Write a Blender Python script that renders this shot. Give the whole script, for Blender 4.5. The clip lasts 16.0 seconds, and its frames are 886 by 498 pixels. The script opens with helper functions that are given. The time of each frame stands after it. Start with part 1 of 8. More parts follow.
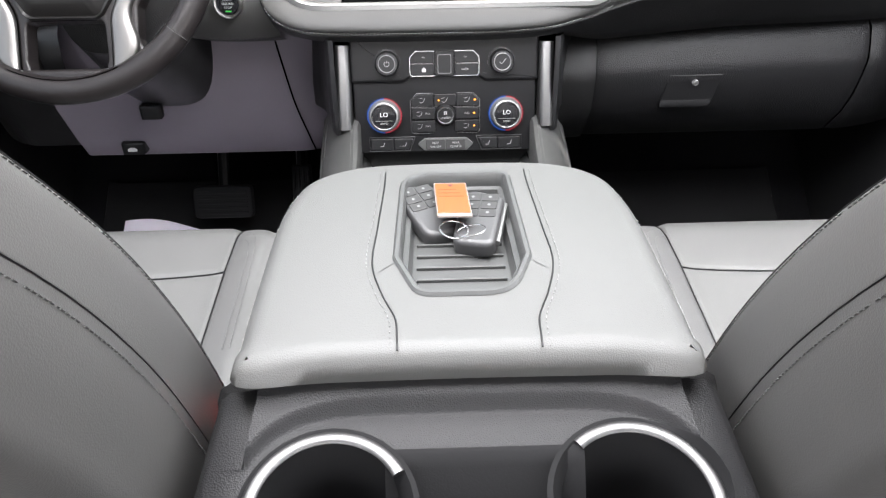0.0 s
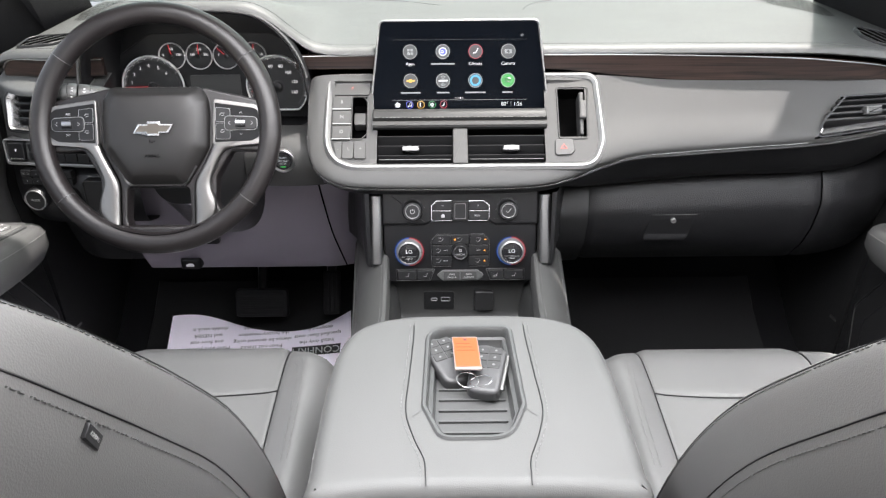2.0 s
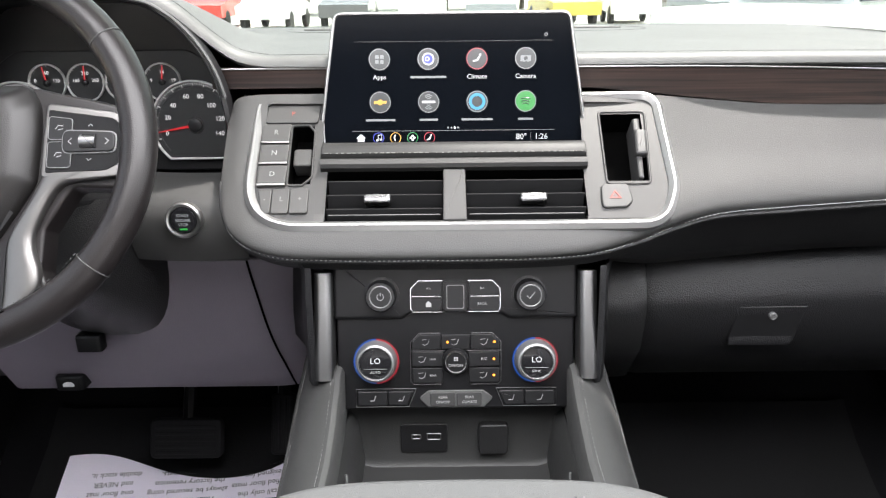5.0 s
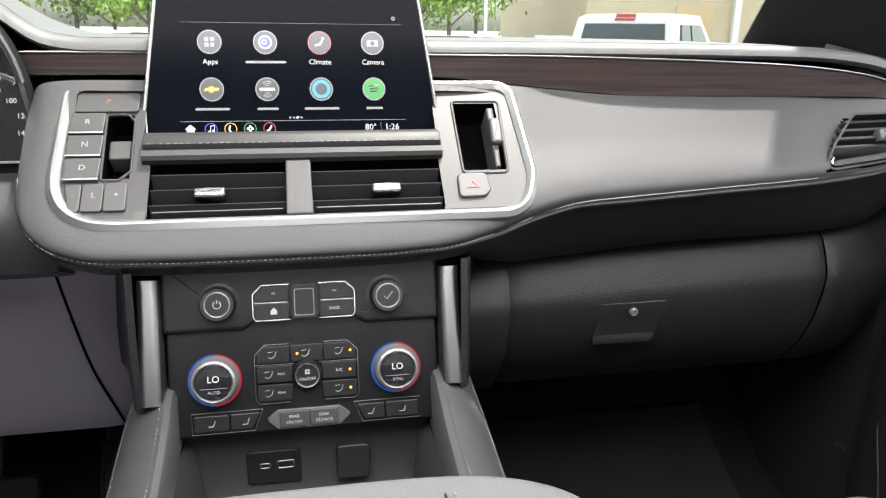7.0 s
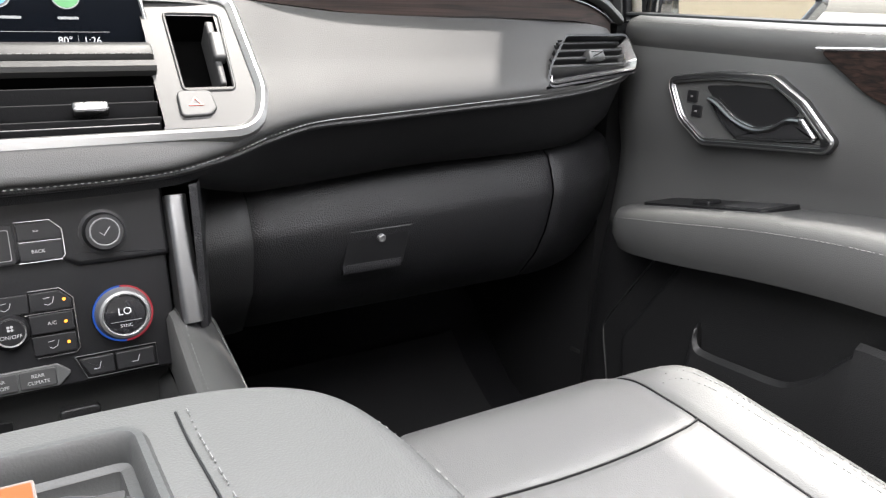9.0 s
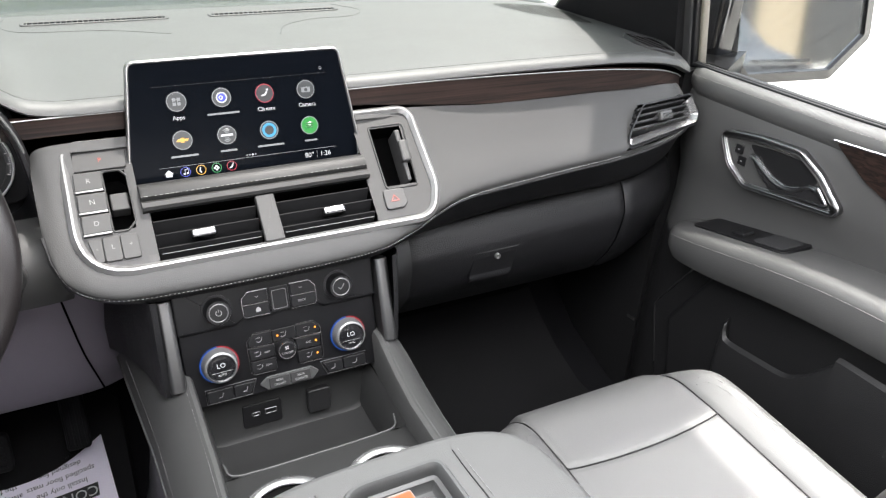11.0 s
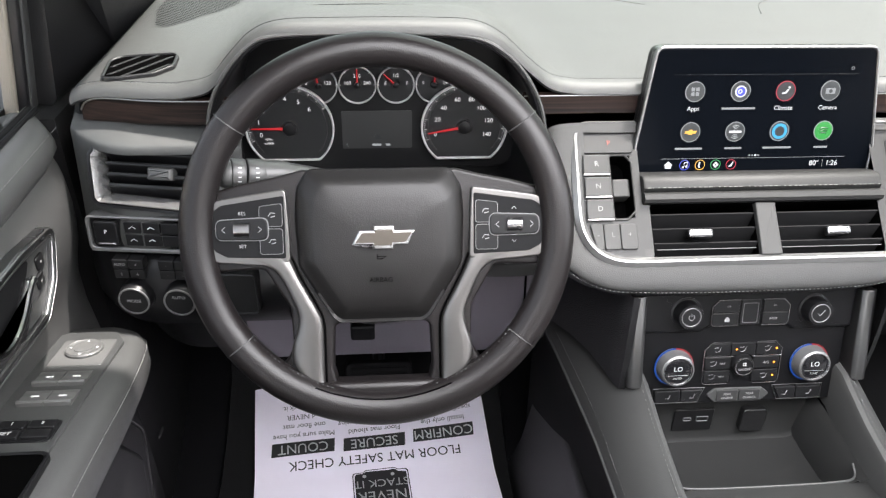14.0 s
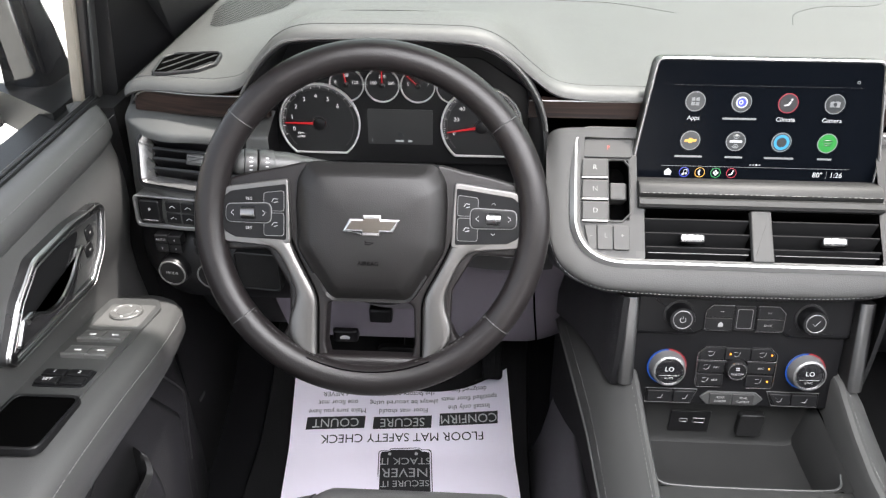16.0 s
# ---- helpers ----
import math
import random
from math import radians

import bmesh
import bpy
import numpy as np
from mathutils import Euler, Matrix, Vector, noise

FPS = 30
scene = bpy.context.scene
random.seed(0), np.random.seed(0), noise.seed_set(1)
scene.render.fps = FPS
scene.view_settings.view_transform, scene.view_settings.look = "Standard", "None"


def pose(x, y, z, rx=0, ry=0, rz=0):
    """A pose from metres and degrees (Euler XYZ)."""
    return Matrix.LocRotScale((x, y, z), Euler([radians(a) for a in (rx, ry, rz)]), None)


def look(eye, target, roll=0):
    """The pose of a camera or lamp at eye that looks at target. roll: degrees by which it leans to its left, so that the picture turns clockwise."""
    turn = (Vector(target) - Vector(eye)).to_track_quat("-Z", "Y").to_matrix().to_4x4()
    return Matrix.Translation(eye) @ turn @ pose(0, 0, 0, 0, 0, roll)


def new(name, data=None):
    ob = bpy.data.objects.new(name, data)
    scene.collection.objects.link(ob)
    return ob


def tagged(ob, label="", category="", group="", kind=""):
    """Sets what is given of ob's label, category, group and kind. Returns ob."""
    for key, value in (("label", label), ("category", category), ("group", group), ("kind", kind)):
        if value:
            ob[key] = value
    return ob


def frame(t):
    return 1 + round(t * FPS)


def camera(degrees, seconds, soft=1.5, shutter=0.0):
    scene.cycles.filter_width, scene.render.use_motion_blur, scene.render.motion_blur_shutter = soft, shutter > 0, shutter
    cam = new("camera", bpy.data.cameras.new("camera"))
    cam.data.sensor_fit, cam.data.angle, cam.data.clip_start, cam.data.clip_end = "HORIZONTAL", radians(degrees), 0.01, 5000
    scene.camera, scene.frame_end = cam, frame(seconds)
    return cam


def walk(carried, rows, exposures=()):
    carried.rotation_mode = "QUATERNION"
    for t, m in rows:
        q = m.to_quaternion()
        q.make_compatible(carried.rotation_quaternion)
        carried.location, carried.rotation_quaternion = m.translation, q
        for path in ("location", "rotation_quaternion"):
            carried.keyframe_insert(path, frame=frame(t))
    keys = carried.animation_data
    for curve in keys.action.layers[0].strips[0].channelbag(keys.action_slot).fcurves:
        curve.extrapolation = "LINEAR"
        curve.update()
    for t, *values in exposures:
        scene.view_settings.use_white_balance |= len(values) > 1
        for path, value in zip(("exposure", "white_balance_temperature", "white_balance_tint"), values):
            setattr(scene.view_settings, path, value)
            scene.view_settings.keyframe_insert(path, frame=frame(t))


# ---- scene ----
cam = camera(61.9, 16.0, soft=1.25)
PATH = [
    (0, (-0.0253, 0.1462, 1.5717), (0.0071, 1.8045, 0.4543), -0.84),
    (0.5, (-0.0298, 0.1202, 1.6599), (0.0039, 1.8074, 0.5863), -0.54),
    (1, (-0.0337, 0.0841, 1.7245), (-0.011, 1.7924, 0.685), -0.66),
    (1.5, (-0.0362, 0.0537, 1.7589), (-0.0228, 1.7798, 0.7497), -0.58),
    (2, (-0.0352, 0.035, 1.7677), (-0.0262, 1.7742, 0.7799), -0.39),
    (2.5, (-0.0342, 0.0348, 1.7637), (-0.0286, 1.7862, 0.7984), -0.19),
    (3, (-0.0237, 0.063, 1.7335), (-0.0272, 1.8356, 0.8063), -0.21),
    (3.5, (-0.0241, 0.1549, 1.6584), (-0.0393, 1.9568, 0.793), -0.32),
    (4, (-0.0244, 0.2879, 1.5825), (-0.0401, 2.1241, 0.7897), -0.32),
    (4.2, (-0.0226, 0.3242, 1.5659), (-0.0357, 2.1736, 0.8025), -0.42),
    (6.3, (-0.0072, 0.4528, 1.4992), (0.131, 2.3527, 0.8918), -0.11),
    (6.5, (-0.0081, 0.4534, 1.4892), (0.1892, 2.3542, 0.8987), 0.07),
    (7, (-0.0016, 0.462, 1.4638), (0.3777, 2.3407, 0.8943), 0.71),
    (7.5, (0.0108, 0.4685, 1.4415), (0.5967, 2.2917, 0.8674), 1.29),
    (8, (0.0198, 0.4688, 1.4145), (0.8132, 2.214, 0.8448), 1.57),
    (8.5, (0.0204, 0.4795, 1.406), (0.9628, 2.1389, 0.806), 1.88),
    (8.7, (0.0225, 0.4812, 1.4029), (1.0025, 2.112, 0.7862), 1.84),
    (10.8, (-0.167, 0.3453, 1.7041), (0.7209, 1.8799, 0.7783), 2.39),
    (11, (-0.1967, 0.334, 1.7327), (0.6321, 1.8853, 0.7791), 2.61),
    (11.5, (-0.2822, 0.3274, 1.783), (0.371, 1.9313, 0.7831), 2.66),
    (12, (-0.3496, 0.362, 1.7885), (0.1223, 2.0031, 0.7489), 2.69),
    (12.5, (-0.3969, 0.3982, 1.7859), (-0.0712, 2.0585, 0.7205), 2.45),
    (13, (-0.4312, 0.4336, 1.7773), (-0.1983, 2.0997, 0.6966), 2.2),
    (13.5, (-0.4389, 0.4606, 1.7662), (-0.258, 2.1267, 0.6734), 1.81),
    (14, (-0.4382, 0.4732, 1.7576), (-0.2855, 2.1374, 0.659), 1.47),
    (14.5, (-0.4391, 0.476, 1.7525), (-0.3104, 2.1402, 0.6498), 1.22),
    (15, (-0.4324, 0.4689, 1.7578), (-0.3427, 2.134, 0.6541), 0.96),
    (15.5, (-0.4027, 0.4425, 1.783), (-0.38, 2.1088, 0.6782), 0.64),
    (16, (-0.3399, 0.4166, 1.7881), (-0.4186, 2.0787, 0.6785), 0.16),
]
EXPOSURES = [(0, 3.40, 6500, 13), (1, 3.24, 6500, 13), (2.5, 3.07, 6500, 13), (3.5, 2.98, 6500, 13), (4.2, 3.0, 6500, 13), (6.3, 3.10, 6550, 13), (8.7, 3.07, 6550, 13), (10.8, 2.95, 6500, 13), (13, 2.98, 6500, 13), (16, 3.05, 6500, 13)]
walk(cam, [(t, look(eye, target, roll)) for t, eye, target, roll in PATH], EXPOSURES)

# ---- world, sun and exposure ----
world = bpy.data.worlds.new("sky")
scene.world = world
world.use_nodes = True
wn = world.node_tree.nodes
sky = wn.new("ShaderNodeTexSky")
sky.sky_type = "NISHITA"
sky.sun_disc = False
sky.sun_elevation, sky.sun_rotation = radians(70), radians(64)
sky.dust_density, sky.air_density = 4.0, 1.0
wn["Background"].inputs["Strength"].default_value = 0.15
pale = wn.new("ShaderNodeHueSaturation")
pale.inputs["Saturation"].default_value = 0.36
world.node_tree.links.new(sky.outputs["Color"], pale.inputs["Color"])
world.node_tree.links.new(pale.outputs["Color"], wn["Background"].inputs["Color"])
sun_data = bpy.data.lights.new("sun", "SUN")
sun_data.energy, sun_data.angle, sun_data.color = 2.0, radians(2.0), (1.0, 0.96, 0.905)
sun = new("sun", sun_data)
sun.matrix_world = look((3.3, 1.6, 10), (0, 0, 0))


def fill_lamp(name, watts, wide, high, place, toward):
    """An added fill lamp that tops up the sky's light in the cabin."""
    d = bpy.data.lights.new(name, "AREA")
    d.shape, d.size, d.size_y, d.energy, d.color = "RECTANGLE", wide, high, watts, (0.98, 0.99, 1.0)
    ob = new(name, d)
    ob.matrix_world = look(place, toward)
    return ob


# Added fill lamps; the open rear gate, rear doors and sunroof are unseen.
fill_lamp("rear_fill", 4.6, 1.5, 0.8, (0, -2.2, 1.35), (0, 1.0, 1.0))
fill_lamp("side_window_fill", 0.6, 0.9, 0.34, (0.80, 0.70, 1.60), (-0.8, 0.75, 1.25))
fill_lamp("roof_fill", 5.7, 1.06, 0.62, (0, 0.65, 1.875), (0, 0.65, 0.0))
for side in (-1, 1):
    fill_lamp("rear_side_fill", 1.5, 0.9, 0.7, (side * 0.88, -0.70, 1.25), (0, 0.6, 1.0))


# ---- materials ----
def mat(name, color, rough=0.5, metal=0.0, bump=0.0, scale=400.0, vary=0.12, kind="noise", coat=0.0, spec=0.5):
    """A surface with fine relief and two scales of variation in colour and gloss."""
    m = bpy.data.materials.new(name)
    m.use_nodes = True
    n, l = m.node_tree.nodes, m.node_tree.links
    b = n["Principled BSDF"]
    b.inputs["Metallic"].default_value = metal
    b.inputs["Coat Weight"].default_value = coat
    b.inputs["Specular IOR Level"].default_value = spec
    co = n.new("ShaderNodeTexCoord")
    big = n.new("ShaderNodeTexNoise")
    big.inputs["Scale"].default_value, big.inputs["Detail"].default_value = 9.0, 4.0
    fine = n.new("ShaderNodeTexNoise" if kind == "noise" else "ShaderNodeTexVoronoi")
    fine.inputs["Scale"].default_value = scale
    for t in (big, fine):
        l.new(co.outputs["Object"], t.inputs["Vector"])
    mix = n.new("ShaderNodeMix")
    mix.data_type = "RGBA"
    mix.inputs["A"].default_value = (*[c * (1 - vary) for c in color], 1)
    mix.inputs["B"].default_value = (*[min(1, c * (1 + vary)) for c in color], 1)
    l.new(big.outputs[0], mix.inputs["Factor"])
    l.new(mix.outputs["Result"], b.inputs["Base Color"])
    rr = n.new("ShaderNodeMapRange")
    rr.inputs["To Min"].default_value, rr.inputs["To Max"].default_value = max(0.02, rough - 0.06), min(1, rough + 0.06)
    l.new(big.outputs[0], rr.inputs["Value"])
    l.new(rr.outputs["Result"], b.inputs["Roughness"])
    if bump:
        bp = n.new("ShaderNodeBump")
        bp.inputs["Strength"].default_value, bp.inputs["Distance"].default_value = bump, 0.0006
        l.new(fine.outputs[0], bp.inputs["Height"])
        l.new(bp.outputs["Normal"], b.inputs["Normal"])
    return m


def glow(name, color, strength):
    m = bpy.data.materials.new(name)
    m.use_nodes = True
    b = m.node_tree.nodes["Principled BSDF"]
    b.inputs["Base Color"].default_value = (*[c * 0.08 for c in color], 1)
    b.inputs["Emission Color"].default_value = (*color, 1)
    b.inputs["Emission Strength"].default_value = strength * 0.22
    b.inputs["Roughness"].default_value = 0.3
    return m


def wood_mat():
    m = mat("dark_wood", (0.05, 0.032, 0.026), 0.5, bump=0.3, scale=60, spec=0.12)
    n, l = m.node_tree.nodes, m.node_tree.links
    co, mp = n.new("ShaderNodeTexCoord"), n.new("ShaderNodeMapping")
    mp.inputs["Scale"].default_value = (5, 60, 260)
    w = n.new("ShaderNodeTexNoise")
    w.inputs["Scale"].default_value, w.inputs["Detail"].default_value, w.inputs["Distortion"].default_value = 1.0, 6, 0.7
    ramp = n.new("ShaderNodeValToRGB")
    ramp.color_ramp.elements[0].position, ramp.color_ramp.elements[0].color = 0.36, (0.004, 0.003, 0.0027, 1)
    ramp.color_ramp.elements[1].position, ramp.color_ramp.elements[1].color = 0.68, (0.021, 0.0122, 0.0098, 1)
    l.new(co.outputs["Object"], mp.inputs["Vector"])
    l.new(mp.outputs["Vector"], w.inputs["Vector"])
    l.new(w.outputs[0], ramp.inputs["Fac"])
    l.new(ramp.outputs["Color"], n["Principled BSDF"].inputs["Base Color"])
    return m


LEATHER = mat("grey_leather", (0.042, 0.0423, 0.0413), 0.56, bump=0.25, scale=900, kind="voronoi", vary=0.08, spec=0.35)
DOORHIDE = mat("door_leatherette", (0.047, 0.0472, 0.0464), 0.5, bump=0.25, scale=900, kind="voronoi", vary=0.08, spec=0.34)
# Darker copy of the armrest leather, with the console sides' shade in its colour.
WINGSHADE = mat("shaded_side_leather", (0.036, 0.0363, 0.0355), 0.5, bump=0.25, scale=900, kind="voronoi", vary=0.08, spec=0.33)
TRAYBLACK = mat("black_tray_plastic", (0.017, 0.0172, 0.017), 0.42, bump=0.3, scale=700, vary=0.06, spec=0.3)
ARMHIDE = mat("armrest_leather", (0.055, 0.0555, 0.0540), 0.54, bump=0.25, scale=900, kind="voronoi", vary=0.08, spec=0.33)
# Seat leather toned down: the backrests' shade is put into its colour.
SHADEHIDE = mat("shaded_seat_leather", (0.050, 0.049, 0.0482), 0.5, bump=0.2, scale=800, kind="voronoi", vary=0.06, spec=0.4)
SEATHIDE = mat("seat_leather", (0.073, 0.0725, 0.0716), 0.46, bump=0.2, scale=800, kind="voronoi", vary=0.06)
DASHSOFT = mat("soft_dash_skin", (0.034, 0.035, 0.0338), 0.58, bump=0.35, scale=1100, kind="voronoi", vary=0.05)
PANEL = mat("grey_panel_skin", (0.026, 0.026, 0.0256), 0.5, bump=0.25, scale=1000, kind="voronoi", vary=0.06, spec=0.22)
PLASTIC = mat("black_grained_plastic", (0.0098, 0.0098, 0.0102), 0.42, bump=0.6, scale=700, kind="voronoi", vary=0.1, spec=0.3)
GRAIN = mat("coarse_grained_plastic", (0.0095, 0.0095, 0.010), 0.52, bump=0.5, scale=800, kind="voronoi", vary=0.12, spec=0.18)
GLOVE = mat("glove_box_skin", (0.0092, 0.0092, 0.0099), 0.36, bump=0.9, scale=600, kind="voronoi", vary=0.14, spec=0.25)
SATIN = mat("smooth_black_plastic", (0.006, 0.006, 0.0065), 0.36, bump=0.1, scale=500, vary=0.1, spec=0.26)
GLOSS = mat("gloss_black_plastic", (0.008, 0.008, 0.009), 0.12, coat=0.3, vary=0.1)
# Grey plastic with the mauve lens haze put into its colour.
KNEE = mat("haze_mauve_plastic", (0.138, 0.124, 0.147), 0.6, bump=0.5, scale=700, kind="voronoi", vary=0.08)
BUTTON = mat("button_plastic", (0.0068, 0.0068, 0.0073), 0.42, bump=0.1, scale=600, vary=0.08, spec=0.24)
GREYBTN = mat("grey_button_plastic", (0.021, 0.021, 0.021), 0.5, bump=0.1, scale=600, vary=0.06, spec=0.3)
CHROME = mat("satin_chrome", (0.46, 0.46, 0.465), 0.26, 1.0, vary=0.04)
RADIOBLACK = mat("radio_black", (0.0042, 0.0042, 0.0047), 0.42, bump=0.1, scale=500, vary=0.1, spec=0.2)
DIMPRINT = mat("grey_print", (0.23, 0.23, 0.23), 0.5, vary=0.02)
RIM = mat("rim_silver", (0.22, 0.22, 0.218), 0.32, 0.8, vary=0.05, bump=0.05, scale=300)
SILVER = mat("brushed_silver", (0.215, 0.214, 0.212), 0.38, 1.0, vary=0.06, bump=0.1, scale=300)
PEWTER = mat("dark_pewter_trim", (0.16, 0.16, 0.16), 0.4, 0.6, vary=0.05)
TRIM = mat("grey_trim_paint", (0.016, 0.016, 0.0158), 0.48, 0.0, bump=0.1, scale=900, vary=0.05, spec=0.24)
DARKCHROME = mat("smoked_chrome", (0.20, 0.20, 0.204), 0.28, 1.0, vary=0.05)
POST = mat("dark_brushed_metal", (0.11, 0.11, 0.11), 0.45, 1.0, bump=0.08, scale=500, vary=0.06)
CUP = mat("polished_cup", (0.34, 0.34, 0.34), 0.26, 0.85, vary=0.04)
SPOKE = mat("warm_satin_metal", (0.115, 0.111, 0.108), 0.36, 0.9, vary=0.05, bump=0.05, scale=300)
GAUGEFACE = mat("gauge_face", (0.010, 0.0103, 0.011), 0.5, bump=0.1, scale=900, spec=0.3)
GAUGERING = mat("gauge_ring", (0.45, 0.45, 0.445), 0.28, 0.3, vary=0.05)
GREYPLASTIC = mat("grey_tray_plastic", (0.034, 0.0348, 0.0344), 0.45, bump=0.3, scale=700, vary=0.06)
CARPET = mat("black_carpet", (0.006, 0.006, 0.0067), 0.95, bump=1.0, scale=500, vary=0.3, spec=0.05)
MATRUB = mat("rubber_mat", (0.007, 0.007, 0.0074), 0.6, bump=0.6, scale=300, vary=0.2, spec=0.12)
# Unseen lining, kept light so that it bounces light into the cabin.
LINING = mat("grey_headlining", (0.52, 0.51, 0.495), 0.9, bump=0.6, scale=700, vary=0.05)
# White paper; the lavender cast of the light is put into its colour.
PAPER = mat("lavender_cast_paper", (0.80, 0.755, 0.86), 0.75, bump=0.15, scale=60, vary=0.03)
INK = mat("black_ink", (0.015, 0.015, 0.016), 0.6)
THREAD = mat("grey_thread", (0.125, 0.125, 0.123), 0.8, vary=0.1)
PALETHREAD = mat("pale_thread", (0.26, 0.26, 0.256), 0.8, vary=0.1)
WHITEPRINT = mat("white_print", (0.52, 0.52, 0.52), 0.5, vary=0.02)
MATTE = mat("matte_black_plastic", (0.007, 0.007, 0.0074), 0.75, bump=0.2, scale=700, spec=0.08)
# Near-black that puts the shade of recesses into colour; also print and seams.
SHADEPRINT = mat("shade_and_print_black", (0.0012, 0.0012, 0.0012), 1.0, spec=0.0)
WOOD = wood_mat()
SCREENGLASS = mat("screen_glass", (0.0015, 0.002, 0.003), 0.15, vary=0.05, spec=0.02)


# ---- mesh helpers ----
def mesh_object(name, bm, material, smooth=40):
    bmesh.ops.remove_doubles(bm, verts=bm.verts, dist=1e-5)
    bmesh.ops.recalc_face_normals(bm, faces=bm.faces)
    me = bpy.data.meshes.new(name)
    bm.to_mesh(me)
    bm.free()
    me.materials.append(material)
    if smooth:
        me.shade_smooth()
        me.set_sharp_from_angle(angle=radians(smooth))
    return me


def thing(name, base, label, category, group="", kind=""):
    ob = new(name)
    ob.empty_display_size = 0.05
    ob.location = base
    return tagged(ob, label, category, group, kind)


def origin(ob):
    while ob.parent:
        ob = ob.parent
    return ob.location


def part(name, bm, material, parent, label="", smooth=40):
    """One mesh under a thing or a part, given in world places."""
    bmesh.ops.translate(bm, verts=bm.verts, vec=-origin(parent))
    ob = new(name, mesh_object(name, bm, material, smooth))
    ob.parent = parent
    if label:
        ob["label"] = label
    return ob


def solid(name, bm, material, label, category, group="", kind="", smooth=40):
    """One plain mesh that is a thing or a piece of the setting."""
    c = sum((v.co for v in bm.verts), Vector()) / len(bm.verts)
    c.z = min(v.co.z for v in bm.verts)
    bmesh.ops.translate(bm, verts=bm.verts, vec=-c)
    ob = new(name, mesh_object(name, bm, material, smooth))
    ob.location = c
    return tagged(ob, label, category, group, kind)


def B():
    return bmesh.new()


def basis(o, u, v):
    u, v = Vector(u).normalized(), Vector(v).normalized()
    w = u.cross(v).normalized()
    v = w.cross(u)
    return Matrix(((u.x, v.x, w.x, o[0]), (u.y, v.y, w.y, o[1]), (u.z, v.z, w.z, o[2]), (0, 0, 0, 1)))


def shift(x=0, y=0, z=0):
    return Matrix.Translation((x, y, z))


def grid(bm, rows, closed=False, m=None, skip=None, caps=False):
    """A skin over rows of points."""
    vs = [[bm.verts.new(m @ Vector(p) if m else p) for p in r] for r in rows]
    for i in range(len(vs) - 1):
        n = len(vs[i])
        for j in range(n if closed else n - 1):
            k = (j + 1) % n
            if skip and skip((vs[i][j].co + vs[i + 1][k].co) / 2):
                continue
            bm.faces.new((vs[i][j], vs[i][k], vs[i + 1][k], vs[i + 1][j]))
    if caps:
        bm.faces.new(vs[0][::-1])
        bm.faces.new(vs[-1])
    return bm


def spline(pts, n, closed=False):
    """Points along a smooth curve through pts."""
    p = [Vector(q) for q in pts]
    out, k = [], len(p)
    spans = k if closed else k - 1
    for s in range(n if closed else n + 1):
        f = s / n * spans
        i = min(int(f), spans - 1)
        t = f - i
        if closed:
            a, b, c, d = (p[(i + q) % k] for q in (-1, 0, 1, 2))
        else:
            b, c = p[i], p[i + 1]
            a = p[i - 1] if i else b * 2 - c
            d = p[i + 2] if i + 2 < k else c * 2 - b
        out.append(0.5 * ((2 * b) + (c - a) * t + (2 * a - 5 * b + 4 * c - d) * t * t + (3 * b - a - 3 * c + d) * t ** 3))
    return out


def lerp_table(table, x):
    """Rows of (x, values...) read between, by smooth steps."""
    if x <= table[0][0]:
        return table[0][1:]
    for a, b in zip(table, table[1:]):
        if x <= b[0]:
            t = (x - a[0]) / (b[0] - a[0])
            return tuple(p + (q - p) * t for p, q in zip(a[1:], b[1:]))
    return table[-1][1:]


def smooth_table(table, x):
    """The same, through a smooth curve."""
    n = len(table)
    if x <= table[0][0]:
        return table[0][1:]
    for i in range(n - 1):
        if x <= table[i + 1][0]:
            h = table[i + 1][0] - table[i][0]
            t = (x - table[i][0]) / h
            out = []
            for k in range(1, len(table[0])):
                p0, p1 = table[i][k], table[i + 1][k]
                m0 = (p1 - table[i - 1][k]) / (table[i + 1][0] - table[i - 1][0]) if i else (p1 - p0) / h
                m1 = (table[i + 2][k] - p0) / (table[i + 2][0] - table[i][0]) if i + 2 < n else (p1 - p0) / h
                out.append((2 * t ** 3 - 3 * t * t + 1) * p0 + (t ** 3 - 2 * t * t + t) * h * m0 + (3 * t * t - 2 * t ** 3) * p1 + (t ** 3 - t * t) * h * m1)
            return tuple(out)
    return table[-1][1:]


def rpoly(pts, r=0.005, n=5):
    """A polygon with rounded corners; r is one radius or one for each corner."""
    out, k = [], len(pts)
    for i in range(k):
        a, b, c = (Vector((*pts[(i + q) % k][:2], 0)) for q in (-1, 0, 1))
        rr = r[i] if isinstance(r, (list, tuple)) else r
        u, v = (a - b), (c - b)
        lu, lv = u.length, v.length
        u.normalize(), v.normalize()
        ang = u.angle(v)
        if rr <= 0 or ang > 3.0:
            out.append((b.x, b.y))
            continue
        d = min(rr / math.tan(ang / 2), lu * 0.49, lv * 0.49)
        for q in range(n + 1):
            t = q / n
            p = (b + u * d) * (1 - t) ** 2 + b * 2 * t * (1 - t) + (b + v * d) * t * t
            out.append((p.x, p.y))
    return out


def rect(u0, v0, u1, v1, r=0.003, n=4):
    return rpoly([(u0, v0), (u1, v0), (u1, v1), (u0, v1)], r, n)


def circle(r, n=32, u=0, v=0):
    return [(u + r * math.cos(2 * math.pi * i / n), v + r * math.sin(2 * math.pi * i / n)) for i in range(n)]


